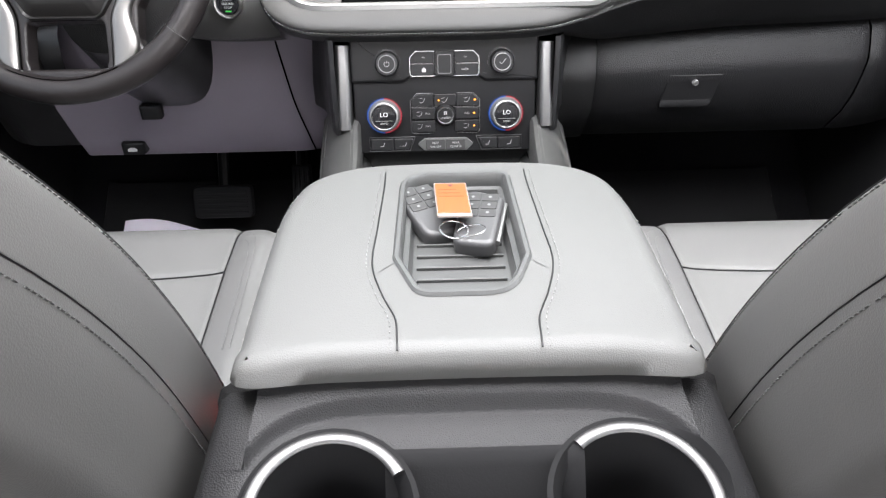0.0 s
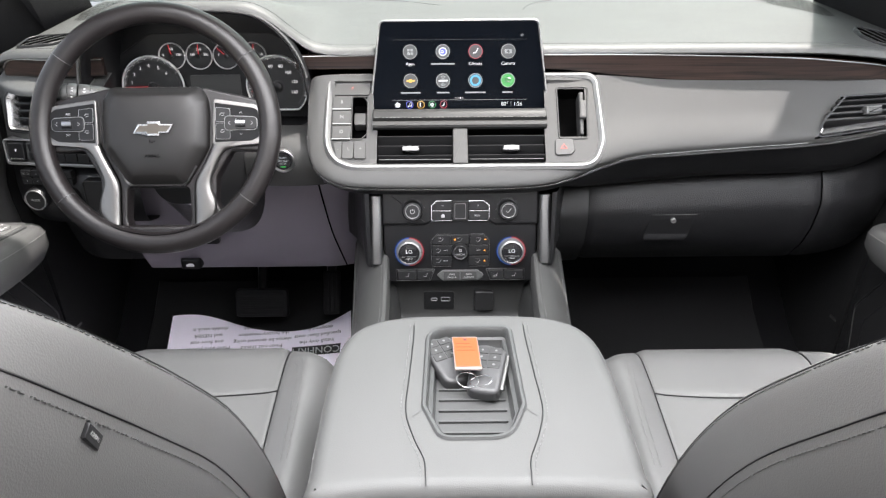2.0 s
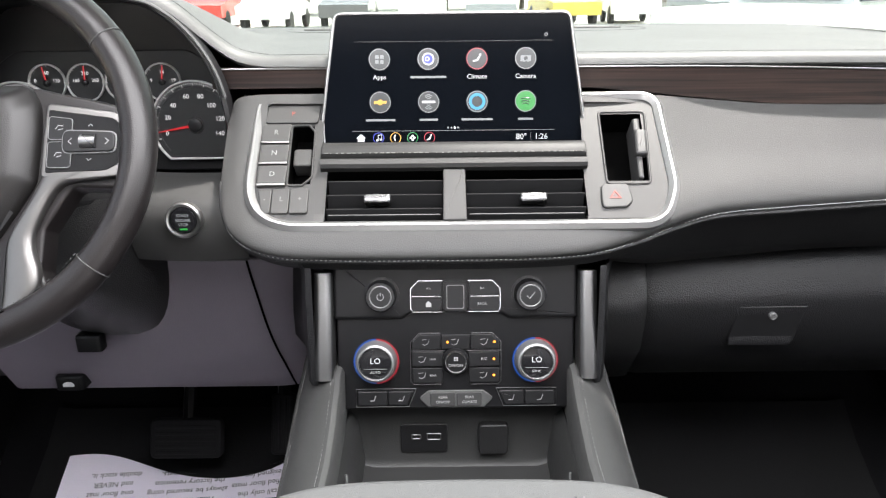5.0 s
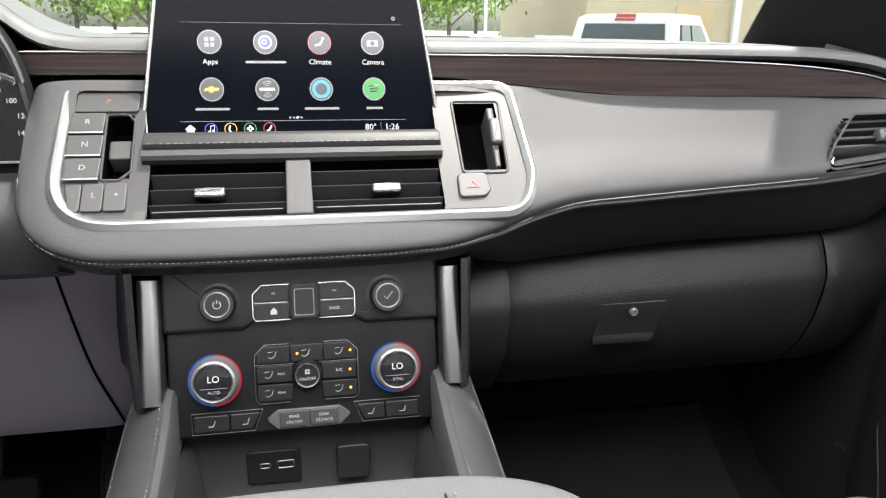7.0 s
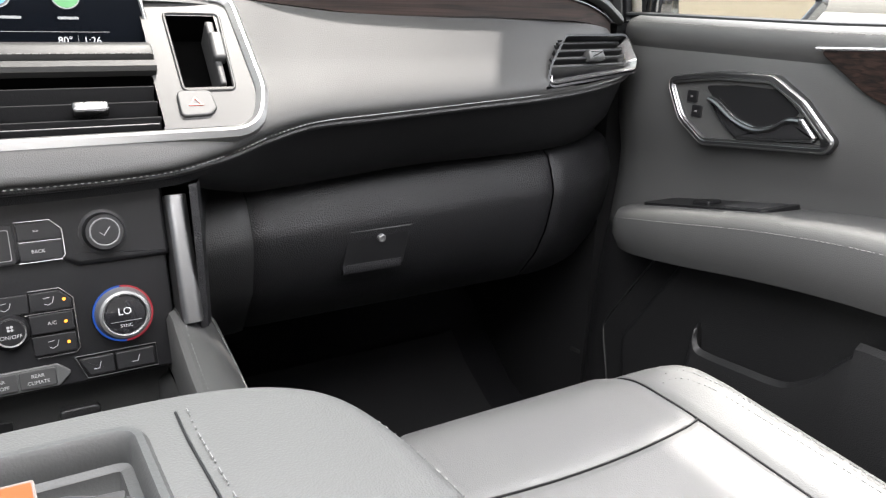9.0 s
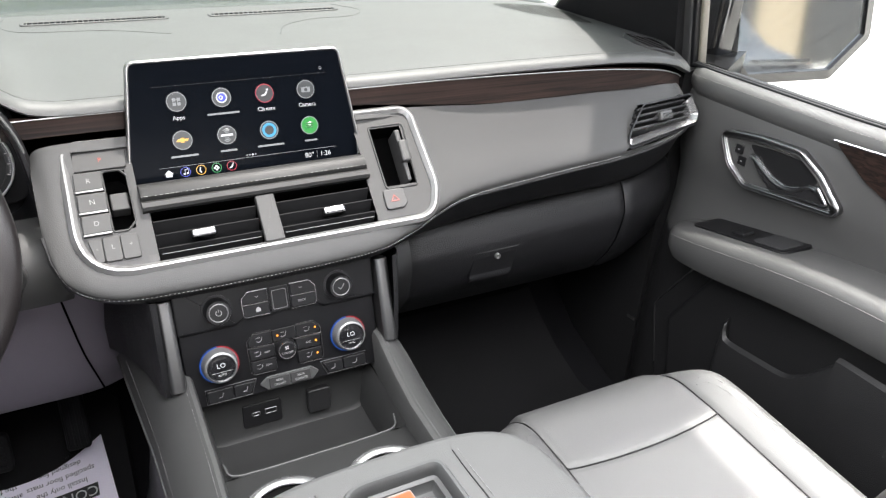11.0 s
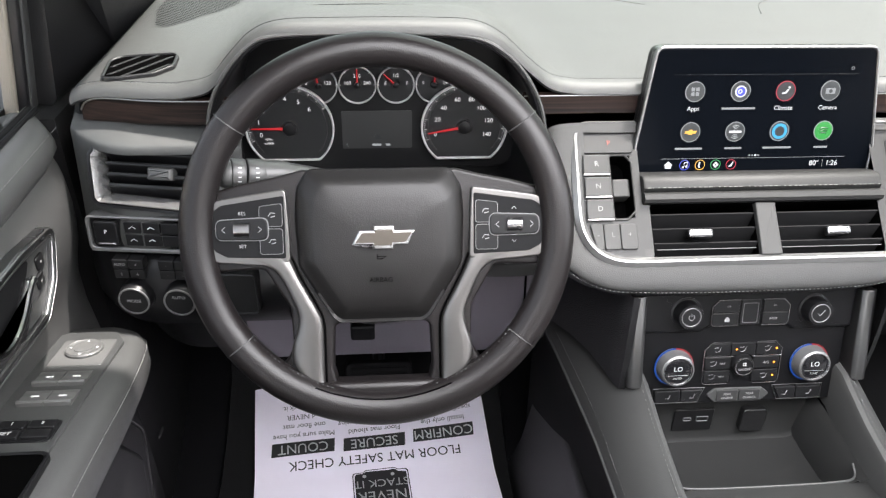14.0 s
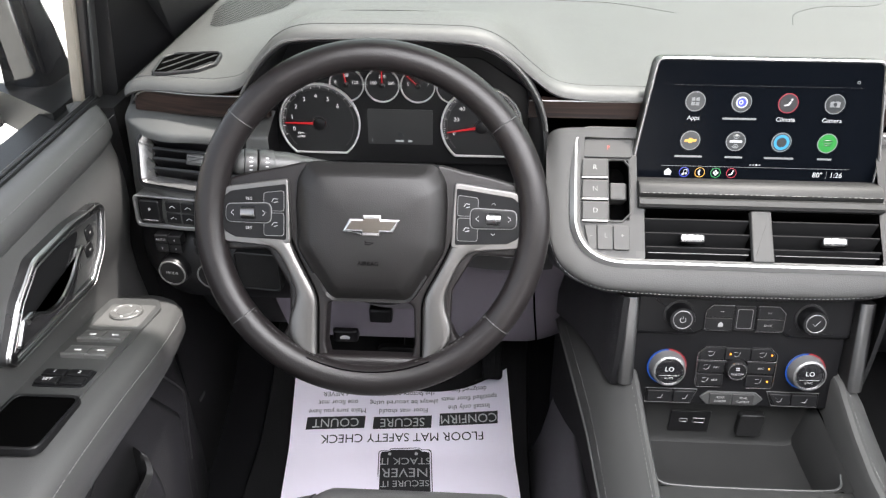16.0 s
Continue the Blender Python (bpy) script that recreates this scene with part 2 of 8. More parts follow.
def inset(pts, d):
    """The outline moved inwards by d."""
    k = len(pts)
    area = sum(pts[i][0] * pts[(i + 1) % k][1] - pts[(i + 1) % k][0] * pts[i][1] for i in range(k))
    s = 1 if area > 0 else -1
    out = []
    for i in range(k):
        a, b, c = (Vector(pts[(i + q) % k][:2]) for q in (-1, 0, 1))
        e, f = (b - a), (c - b)
        e = e.normalized() if e.length > 1e-9 else Vector((0, 0))
        f = f.normalized() if f.length > 1e-9 else Vector((0, 0))
        nrm = Vector((-(e.y + f.y), e.x + f.x)) * s
        if nrm.length < 1e-9:
            out.append((b.x, b.y))
            continue
        nrm.normalize()
        cosv = max(0.5, abs(nrm.dot(Vector((-f.y, f.x)) * s)))
        q = b + nrm * d / cosv
        out.append((q.x, q.y))
    return out


def plate(bm, pts, h, bev=0.001, m=None, low=0.0, dome=0.0):
    """A slab with that outline, from low to h, with rounded upper edges and a domed face if asked."""
    m = m or Matrix()
    loops = [[(x, y, low) for x, y in pts], [(x, y, h - bev) for x, y in pts]]
    if bev:
        for a in (30, 60, 90):
            q = inset(pts, bev * (1 - math.cos(radians(a))))
            loops.append([(x, y, h - bev + bev * math.sin(radians(a))) for x, y in q])
        if not dome:
            loops.append([(x, y, h) for x, y in inset(pts, bev * 1.15 + 0.00005)])
    if dome:
        q0 = [p[:2] for p in loops[-1]]
        c = (sum(p[0] for p in q0) / len(q0), sum(p[1] for p in q0) / len(q0))
        for s in (0.92, 0.8, 0.6, 0.35, 0.12):
            loops.append([(c[0] + (x - c[0]) * s, c[1] + (y - c[1]) * s, h + dome * (1 - s ** 2.2)) for x, y in q0])
    grid(bm, loops, closed=True, m=m, caps=True)
    return bm


def ring(bm, outer, inner, h, m=None, low=0.0, bev=0.001):
    """A frame between two outlines that have as many points."""
    m = m or Matrix()
    o2, i2 = inset(outer, bev), inset(inner, -bev)
    loops = [[(x, y, low) for x, y in outer], [(x, y, h - bev) for x, y in outer], [(x, y, h) for x, y in o2],
             [(x, y, h) for x, y in i2], [(x, y, h - bev) for x, y in inner], [(x, y, low) for x, y in inner]]
    grid(bm, loops + [loops[0]], closed=True, m=m)
    return bm


def lathe(bm, profile, m=None, n=32):
    """A turned body; profile rows are (radius, height)."""
    m = m or Matrix()
    rows = [[(r * math.cos(2 * math.pi * i / n), r * math.sin(2 * math.pi * i / n), z) for i in range(n)] for r, z in profile]
    vs = [[bm.verts.new(m @ Vector(p)) for p in r] for r in rows]
    for a, b in zip(vs, vs[1:]):
        for j in range(n):
            bm.faces.new((a[j], a[(j + 1) % n], b[(j + 1) % n], b[j]))
    big = max(r for r, z in profile)
    for k in (0, -1):
        if profile[k][0] < 0.55 * big:
            bm.faces.new(vs[k])
    return bm


def tube(bm, pts, r=0.002, n=8, closed=False, m=None, flat=1.0, up=(0, 0, 1)):
    """A rod along pts; flat squeezes it along up."""
    p = [Vector(q) for q in pts]
    if m:
        p = [m @ q for q in p]
        up = m.to_3x3() @ Vector(up)
    up = Vector(up)
    rows, k = [], len(p)
    for i in range(k):
        t = (p[(i + 1) % k] - p[i - 1]) if closed else (p[min(i + 1, k - 1)] - p[max(i - 1, 0)])
        t.normalize()
        a = t.cross(up)
        a = a.normalized() if a.length > 1e-6 else t.orthogonal().normalized()
        b = a.cross(t).normalized()
        rr = r[i] if isinstance(r, (list, tuple)) else r
        rows.append([p[i] + a * rr * math.cos(2 * math.pi * j / n) + b * rr * flat * math.sin(2 * math.pi * j / n) for j in range(n)])
    if closed:
        rows.append(rows[0])
    grid(bm, rows, closed=True, caps=not closed)
    return bm


def stitches(bm, pts, step=0.006, long=0.0042, r=0.0004, nrm=(0, 0, 1), lift=0.0004):
    """A row of single sewn stitches along a line."""
    p = [Vector(q) for q in pts]
    nrm = Vector(nrm).normalized()
    d = 0.0
    for a, b in zip(p, p[1:]):
        e = b - a
        ln = e.length
        if ln < 1e-6:
            continue
        e /= ln
        s = e.cross(nrm)
        s = s.normalized() * r if s.length > 1e-6 else e.orthogonal().normalized() * r
        while d < ln:
            c0, c1 = a + e * d, a + e * min(ln, d + long)
            vs = [bm.verts.new(q) for q in (c0 - s, c0 + s, c1 + s, c1 - s, c0 - s * 0.5 + nrm * (lift + r), c0 + s * 0.5 + nrm * (lift + r), c1 + s * 0.5 + nrm * (lift + r), c1 - s * 0.5 + nrm * (lift + r))]
            for f in ((4, 5, 6, 7), (0, 1, 5, 4), (1, 2, 6, 5), (2, 3, 7, 6), (3, 0, 4, 7)):
                bm.faces.new([vs[q] for q in f])
            d += step
        d -= ln
    return bm


def word(name, body, size, m, material, parent, align="CENTER", lift=0.0003, label=""):
    """Flat lettering in the built-in font, a mesh of its own."""
    cu = bpy.data.curves.new(name, "FONT")
    cu.body, cu.size, cu.align_x, cu.align_y, cu.extrude, cu.resolution_u = body, size, align, "CENTER", 0.0001, 3
    tmp = bpy.data.objects.new(name, cu)
    me = bpy.data.meshes.new_from_object(tmp)
    bpy.data.objects.remove(tmp)
    bpy.data.curves.remove(cu)
    me.transform(shift(*(-origin(parent))) @ m @ shift(0, 0, lift))
    me.materials.clear()
    me.materials.append(material)
    ob = new(name, me)
    ob.parent = parent
    if label:
        ob["label"] = label
    return ob


# ---- the cabin's shell ----
def bar(bm, p, q, wx, wy, bev=0.0):
    """A straight beam of a rectangular section between two places."""
    p, q = Vector(p), Vector(q)
    d = (q - p)
    m = basis(p, d.cross(Vector((0, 1, 0.3))), d.cross(d.cross(Vector((0, 1, 0.3)))))
    s = 1 if (m.to_3x3() @ Vector((0, 0, 1))).dot(d) > 0 else -1
    plate(bm, rect(-wx / 2, -wy / 2, wx / 2, wy / 2, min(wx, wy) * 0.3), s * d.length, 0, m)
    return bm


def box(bm, x0, y0, z0, x1, y1, z1, r=0.0, bev=0.0):
    plate(bm, rect(x0, y0, x1, y1, r) if r else [(x0, y0), (x1, y0), (x1, y1), (x0, y1)], z1, bev, low=z0)
    return bm


FLOOR = 0.63
bm = B()
grid(bm, [[(x, y, z) for x in (-0.9, -0.3, 0.3, 0.9)] for y, z in
          ((-2.3, FLOOR), (0.9, FLOOR), (1.40, FLOOR), (1.55, FLOOR + 0.05), (1.95, 0.98), (2.0, 1.40))])
solid("floor", bm, CARPET, "black carpeted car floor rising to the bulkhead", "floor", kind="structure")
bm = B()
box(bm, -0.93, -2.3, 0.3, 0.93, 2.05, 0.60)
solid("underbody", bm, PLASTIC, "black underside of the car body", "car body", kind="structure")
for s, nm in ((-1, "wall_left"), (1, "wall_right")):
    bm = B()
    box(bm, min(s * 0.875, s * 0.93), -0.20, 0.60, max(s * 0.875, s * 0.93), 2.02, 1.385)
    box(bm, min(s * 0.875, s * 0.93), -2.3, 0.60, max(s * 0.875, s * 0.93), -1.2, 1.385)
    solid(nm, bm, SATIN, "dark outer skin of the car below its windows", "car body", kind="structure")
# Unseen rear end, kept low so that light comes in above it.
bm = B()
box(bm, -0.93, -2.36, 0.6, 0.93, -2.30, 0.80)
solid("wall_rear", bm, PLASTIC, "plain unseen rear sill of the car, left open above for light", "car body", kind="structure")
def roof_z(x, y):
    return 1.86 - 0.05 * (x / 0.7) ** 2 - 0.03 * max(0, (y - 0.9) / 0.32)


# Unseen roof; cutout and front edge set for the light they let in.
bm = B()
ys = [1.22, 1.14, 1.06, 0.98, 0.32, 0.0, -0.5, -1.0, -1.5, -1.9, -2.3]
rx = [-0.72, -0.65, -0.56, -0.3, 0.0, 0.3, 0.56, 0.65, 0.72]
for dz in (0.0, 0.05):
    grid(bm, [[(x, y, roof_z(x, y) + dz) for x in rx] for y in ys], skip=lambda c: abs(c.x) < 0.56 and 0.32 < c.y < 0.98)
hole = [(-0.56, 0.98), (0.56, 0.98), (0.56, 0.32), (-0.56, 0.32)]
grid(bm, [[(x, y, roof_z(x, y)) for x, y in hole], [(x, y, roof_z(x, y) + 0.05) for x, y in hole]], closed=True)
solid("ceiling", bm, LINING, "unseen light grey headlining with a cutout added for light", "ceiling", kind="structure")
for s in (-1, 1):
    bm = B()
    a = [(s * 0.815, 1.78, 1.40), (s * 0.868, 1.392, 1.370), (s * 0.838, 1.395, 1.60), (s * 0.725, 0.98, 1.82), (s * 0.66, 1.21, 1.84)]
    bq = [(s * 0.87, 1.84, 1.40), (s * 0.905, 1.40, 1.370), (s * 0.885, 1.40, 1.61), (s * 0.785, 1.0, 1.84), (s * 0.70, 1.26, 1.86)]

    def edge(q, k=10):
        out = []
        for i in range(len(q)):
            p0, p1 = Vector(q[i]), Vector(q[(i + 1) % len(q)])
            out += [p0.lerp(p1, t / k) for t in range(k)]
        return out
    e0, e1 = edge(a), edge(bq)
    mid = sum(e0, Vector()) / len(e0)
    inner = [p.lerp(mid, 0.10) + Vector((-s * 0.012, 0, 0)) for p in e0]
    grid(bm, [e1, e0, inner], closed=True, caps=True)
    solid("pillar_trim", bm, PLASTIC, "charcoal grained plastic windscreen pillar trim", "pillar", kind="structure")
    for y0, y1 in ((-0.02, -0.2), (-1.2, -1.35), (-2.2, -2.3)):
        bm = B()
        grid(bm, [[(s * 0.84, y0, 1.38), (s * 0.84, y1, 1.38), (s * 0.9, y1, 1.38), (s * 0.9, y0, 1.38)],
                  [(s * 0.70, y0 - 0.03, 1.84), (s * 0.70, y1 - 0.03, 1.84), (s * 0.76, y1 - 0.03, 1.86), (s * 0.76, y0 - 0.03, 1.86)]], closed=True, caps=True)
        solid("pillar_trim", bm, PLASTIC, "plain dark door pillar behind the front seats", "pillar", kind="structure")
GLASS = bpy.data.materials.new("clear_glass")
GLASS.use_nodes = True
gn, gl = GLASS.node_tree.nodes, GLASS.node_tree.links
tr, gs, mx = gn.new("ShaderNodeBsdfTransparent"), gn.new("ShaderNodeBsdfGlossy"), gn.new("ShaderNodeMixShader")
tr.inputs["Color"].default_value = (0.965, 0.98, 0.972, 1)
gs.inputs["Roughness"].default_value = 0.02
mx.inputs["Fac"].default_value = 0.05
gl.new(tr.outputs[0], mx.inputs[1])
gl.new(gs.outputs[0], mx.inputs[2])
gl.new(mx.outputs[0], gn["Material Output"].inputs["Surface"])


TINTED = GLASS.copy()
TINTED.name = "tinted_glass"
TINTED.node_tree.nodes["Transparent BSDF"].inputs["Color"].default_value = (0.66, 0.70, 0.66, 1)


SIDEGLASS = GLASS.copy()
SIDEGLASS.name = "side_glass"
SIDEGLASS.node_tree.nodes["Transparent BSDF"].inputs["Color"].default_value = (0.86, 0.875, 0.86, 1)
SMOKED = GLASS.copy()
SMOKED.name = "smoked_glass"
SMOKED.node_tree.nodes["Transparent BSDF"].inputs["Color"].default_value = (0.06, 0.065, 0.06, 1)


def pane(name, pts, label, glass=None):
    bm = B()
    f = [Vector(p) for p in pts]
    nrm = (f[1] - f[0]).cross(f[2] - f[0]).normalized() * 0.004
    grid(bm, [f, [p + nrm for p in f]], closed=True, caps=True)
    ob = solid(name, bm, glass or GLASS, label, "window", kind="structure")
    ob.visible_shadow = glass in (SMOKED, SIDEGLASS)
    return ob


# Unseen dark pane added to keep direct sun out of the cutout.
pane("roof_pane", [(-0.57, 0.99, 1.895), (0.57, 0.99, 1.895), (0.57, 0.31, 1.905), (-0.57, 0.31, 1.905)], "unseen dark pane added to hold direct sun out of the roof", SMOKED)
# Unseen boxes added to stop light leaking in past the dashboard.
for dims in ((-0.93, 1.80, 1.385, 0.93, 2.06, 1.400), (-0.93, 1.62, 1.360, 0.93, 2.06, 1.3845), (-0.93, 2.0, 0.3, 0.93, 2.06, 1.359)):
    bm = B()
    box(bm, *dims)
    solid("bulkhead", bm, PLASTIC, "unseen black box below the windscreen, added against light leaks", "car body", kind="structure")
# Side boxes added to close the dashboard ends against stray sun.
for s in (-1, 1):
    bm = B()
    box(bm, min(s * 0.838, s * 0.90), 1.345, 0.60, max(s * 0.838, s * 0.90), 2.0, 1.385)
    solid("side_light_block", bm, PLASTIC, "black box between dashboard and door, added against light leaks", "car body", kind="structure")
pane("window_1", [(-0.93, 1.86, 1.42), (0.93, 1.86, 1.42), (0.78, 1.235, 1.855), (-0.78, 1.235, 1.855)], "raked windscreen glass with a faint green tint above the dashboard", TINTED)

def in_poly(p, poly):
    c, n = False, len(poly)
    for i in range(n):
        (x0, y0), (x1, y1) = poly[i], poly[(i + 1) % n]
        if (y0 > p[1]) != (y1 > p[1]) and p[0] < (x1 - x0) * (p[1] - y0) / (y1 - y0) + x0:
            c = not c
    return c


# ---- dashboard: skins ----
dashboard = thing("dashboard", (0, 1.3, FLOOR), "dark grey padded car dashboard with wood strip and stitched panel", "dashboard")
BROW = ((-0.67, 0), (-0.63, 0.010), (-0.605, 0.037), (-0.578, 0.064), (-0.55, 0.077), (-0.50, 0.080), (-0.38, 0.080), (-0.335, 0.076), (-0.305, 0.060), (-0.275, 0.032), (-0.245, 0.008), (-0.21, 0))
DROPL = ((0, 0), (0.60, 0.001), (0.70, 0.004), (0.76, 0.008), (0.79, 0.017), (0.81, 0.030), (0.84, 0.05))
DROP = ((0, 0), (0.60, 0.003), (0.70, 0.012), (0.77, 0.028), (0.81, 0.045), (0.84, 0.06))


def brow(x):
    return max(0.0, smooth_table(BROW, x)[0])


def fade(t):
    t = min(1, max(0, t))
    return 1 - t * t * (3 - 2 * t)


def dash_front(x):
    return 1.272 + 0.05 * max(0, (abs(x) - 0.62) / 0.2) ** 2 - 0.028 * brow(x) / 0.08


def dash_z(x, y):
    """Height of the pad; its end falls away most along the front edge."""
    k = 0.45 + 0.55 * fade((y - 1.30) / 0.12) if x > 0 else 1.0
    return 1.452 - k * smooth_table(DROP if x > 0 else DROPL, abs(x))[0] + brow(x) * fade((y - 1.25) / 0.42)


def dash_far(x):
    return 1.86 - 0.12 * (x / 0.8) ** 2


SLOTS = ((-0.24, -0.02), (0.06, 0.29))
bm = B()
xs = [-0.800 + 1.635 * i / 164 for i in range(165)]
rows = []
for x in xs:
    yf, yw = dash_front(x), dash_far(x)
    zt = dash_z(x, yf)
    r = [(x, yf + 0.012, zt - 0.0165), (x, yf + 0.003, zt - 0.015), (x, yf - 0.001, zt - 0.0115), (x, yf + 0.0005, zt - 0.006), (x, yf + 0.005, zt - 0.0018), (x, yf + 0.013, dash_z(x, yf + 0.013))]
    for t in (0.06, 0.1, 0.15, 0.2, 0.27, 0.34, 0.42, 0.5, 0.58, 0.66, 0.72, 0.765, 0.80, 0.84, 0.9, 1.0):
        y = yf + (yw - yf) * t
        z = dash_z(x, y)
        r.append((x, y, z))
    r.append((x, yw + 0.03, 1.40))
    rows.append(r)
grid(bm, rows)
part("top_pad", bm, DASHSOFT, dashboard, "pale grey soft-grained dashboard top pad")

# seam and raised line round the middle of the pad, windscreen vents
for line in ([(-0.27, 1.79, 0), (-0.275, 1.73, 0), (-0.24, 1.68, 0), (-0.12, 1.66, 0), (-0.03, 1.61, 0)], [(0.30, 1.79, 0), (0.335, 1.72, 0), (0.30, 1.67, 0), (0.22, 1.66, 0), (0.16, 1.62, 0), (0.135, 1.56, 0)]):
    bm = B()
    tube(bm, [(p.x, p.y, dash_z(p.x, p.y) - 0.0002) for p in spline(line, 40)], 0.0008, 6)
    part("pad_seam", bm, PLASTIC, dashboard)
for a, b in SLOTS:
    v = thing("defroster_vent", ((a + b) / 2, 1.735, 1.452), "long dark windscreen defroster slot in the dashboard top", "air vent", "defroster vents")
    bm = B()
    ring(bm, rect(a - 0.006, 1.724, b + 0.006, 1.750, 0.008), rect(a, 1.729, b, 1.745, 0.006), 1.4542, low=1.450, bev=0.001)
    part("frame", bm, DASHSOFT, v)
    # Flat near-black sheet: the slot's inner shade as colour.
    bm = B()
    box(bm, a, 1.729, 1.4515, b, 1.745, 1.4527)
    part("opening_shade", bm, SHADEPRINT, v)
    bm = B()
    k = 26
    for i in range(k):
        x = a + (b - a) * (i + 0.5) / k
        box(bm, x - 0.0007, 1.730, 1.4525, x + 0.0007, 1.744, 1.4536)
    part("fins", bm, SATIN, v)

# side-window vents and speaker grilles in the corners of the pad
for s in (-1, 1):
    v = thing("corner_vent", (s * 0.735, 1.40, 1.43), "dark slotted side-window vent let into the dashboard corner", "air vent", "corner vents")
    out = [(0.779, 1.358), (0.789, 1.428), (0.777, 1.444), (0.694, 1.442), (0.689, 1.391), (0.709, 1.366), (0.755, 1.357)]
    vx, vy = (-0.722, 1.350) if s < 0 else (0.757, 1.366)
    slope = (dash_z(vx + 0.04, vy) - dash_z(vx - 0.04, vy)) / 0.08
    rise = (dash_z(vx, vy + 0.03) - dash_z(vx, vy - 0.03)) / 0.06
    mm = basis((vx, vy, dash_z(vx, vy) + 0.0020), (1, 0, slope), (0, 1, rise))
    loc = [(s * (x - 0.735) * 0.80, (y - 1.40) * 0.84) for x, y in out]
    loc = rpoly(loc if s > 0 else loc[::-1], 0.012, 5)
    if sum(p[0] * q[1] - q[0] * p[1] for p, q in zip(loc, loc[1:] + loc[:1])) < 0:
        loc = loc[::-1]
    bm = B()
    ring(bm, inset(loc, -0.0035), loc, 0.0028, mm, low=-0.02, bev=0.0012)
    part("frame", bm, PLASTIC, v)
    # Flat near-black sheet stands for the shade inside the vent.
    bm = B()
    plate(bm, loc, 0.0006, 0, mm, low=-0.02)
    part("opening_shade", bm, SHADEPRINT, v)
    keep = inset(loc, 0.001)
    for i in range(6):
        u = -0.065 + i * 0.024
        inside = [w for w in np.linspace(-0.06, 0.06, 97) if in_poly((u - 0.75 * s * w, w), keep) and in_poly((u - 0.75 * s * w + 0.005, w), keep)]
        if len(inside) > 8:
            e, f = inside[0], inside[-1]
            bm = B()
            plate(bm, [(u - 0.75 * s * e, e), (u - 0.75 * s * e + 0.005, e), (u - 0.75 * s * f + 0.005, f), (u - 0.75 * s * f, f)], 0.0014, 0.0004, mm)
            part("fin", bm, PLASTIC, v)
    grille = thing("speaker_grille", (s * 0.71, 1.60, 1.43), "finely perforated speaker grille in the dashboard top corner", "speaker", "dashboard speaker grilles")
    edge = rpoly([(s * x, y) for x, y in [(0.742, 1.495), (0.768, 1.61), (0.765, 1.70), (0.62, 1.72), (0.655, 1.60)]], 0.02, 5)
    bm = B()
    n = 0
    for i in range(60):
        for j in range(90):
            x, y = s * (0.60 + i * 0.0036), 1.48 + j * 0.0036
            if in_poly((x, y), edge) and (i + j) % 2 == 0:
                z = dash_z(x, y) + 0.0012
                q = [bm.verts.new((x + du, y + dv, z)) for du, dv in ((-0.0019, 0), (0, -0.0019), (0.0019, 0), (0, 0.0019))]
                bm.faces.new(q)
    ob = part("perforation", bm, SHADEPRINT, grille, smooth=0)
    ob["kind"] = "stuff"

# end of the dashboard beside the driver's door
bm = B()
grid(bm, [[(-0.797, y, z) for y, z in ((1.325, 1.145), (1.325, 1.405), (1.345, 1.425), (1.60, 1.43), (1.80, 1.40))], [(-0.812, y, z) for y, z in ((1.335, 1.140), (1.338, 1.39), (1.36, 1.405), (1.60, 1.41), (1.80, 1.38))]])
part("end_panel", bm, PLASTIC, dashboard)
# sewn line along the front edge of the pad
bm = B()
tube(bm, [(x, dash_front(x) + 0.020, dash_z(x, dash_front(x) + 0.020) - 0.0002) for x in [-0.80 + 0.005 * i for i in range(324)]], 0.0007, 5)
part("edge_seam", bm, SATIN, dashboard)

# wood strips with a bright line above
WTOP = ((-0.79, 1.408), (-0.782, 1.420), (-0.762, 1.429), (-0.70, 1.432), (-0.60, 1.4345), (-0.15, 1.4375), (0.15, 1.4365), (0.30, 1.4355), (0.51, 1.430), (0.62, 1.424), (0.716, 1.412), (0.775, 1.396), (0.80, 1.385))
WBOT = ((-0.79, 1.400), (-0.74, 1.404), (-0.6, 1.408), (-0.27, 1.416), (0.15, 1.414), (0.22, 1.408), (0.30, 1.400), (0.38, 1.3935), (0.45, 1.3915), (0.62, 1.391), (0.72, 1.388), (0.77, 1.380), (0.80, 1.372))
for a, b, n in ((-0.788, -0.60, 30), (-0.275, 0.0, 24), (0.0, 0.795, 80)):
    bm, line = B(), []
    rows = []
    for i in range(n + 1):
        x = a + (b - a) * i / n
        yf = dash_front(x) + 0.028 * brow(x) / 0.08
        zt, zb = smooth_table(WTOP, x)[0], smooth_table(WBOT, x)[0]
        rows.append([(x, yf + 0.012, zt + 0.002), (x, yf + 0.004, zt), (x, yf + 0.0035, (zt + zb) / 2), (x, yf + 0.0015, zb), (x, yf + 0.012, zb - 0.002)])
        line.append((x, yf + 0.002, zt + 0.001))
    grid(bm, rows, closed=True, caps=True)
    part("wood_strip", bm, WOOD, dashboard, "dark brown open-grain wood strip")
    bm = B()
    tube(bm, line, 0.0011, 8)
    part("bright_line", bm, SILVER, dashboard, "thin bright metal line above the wood")

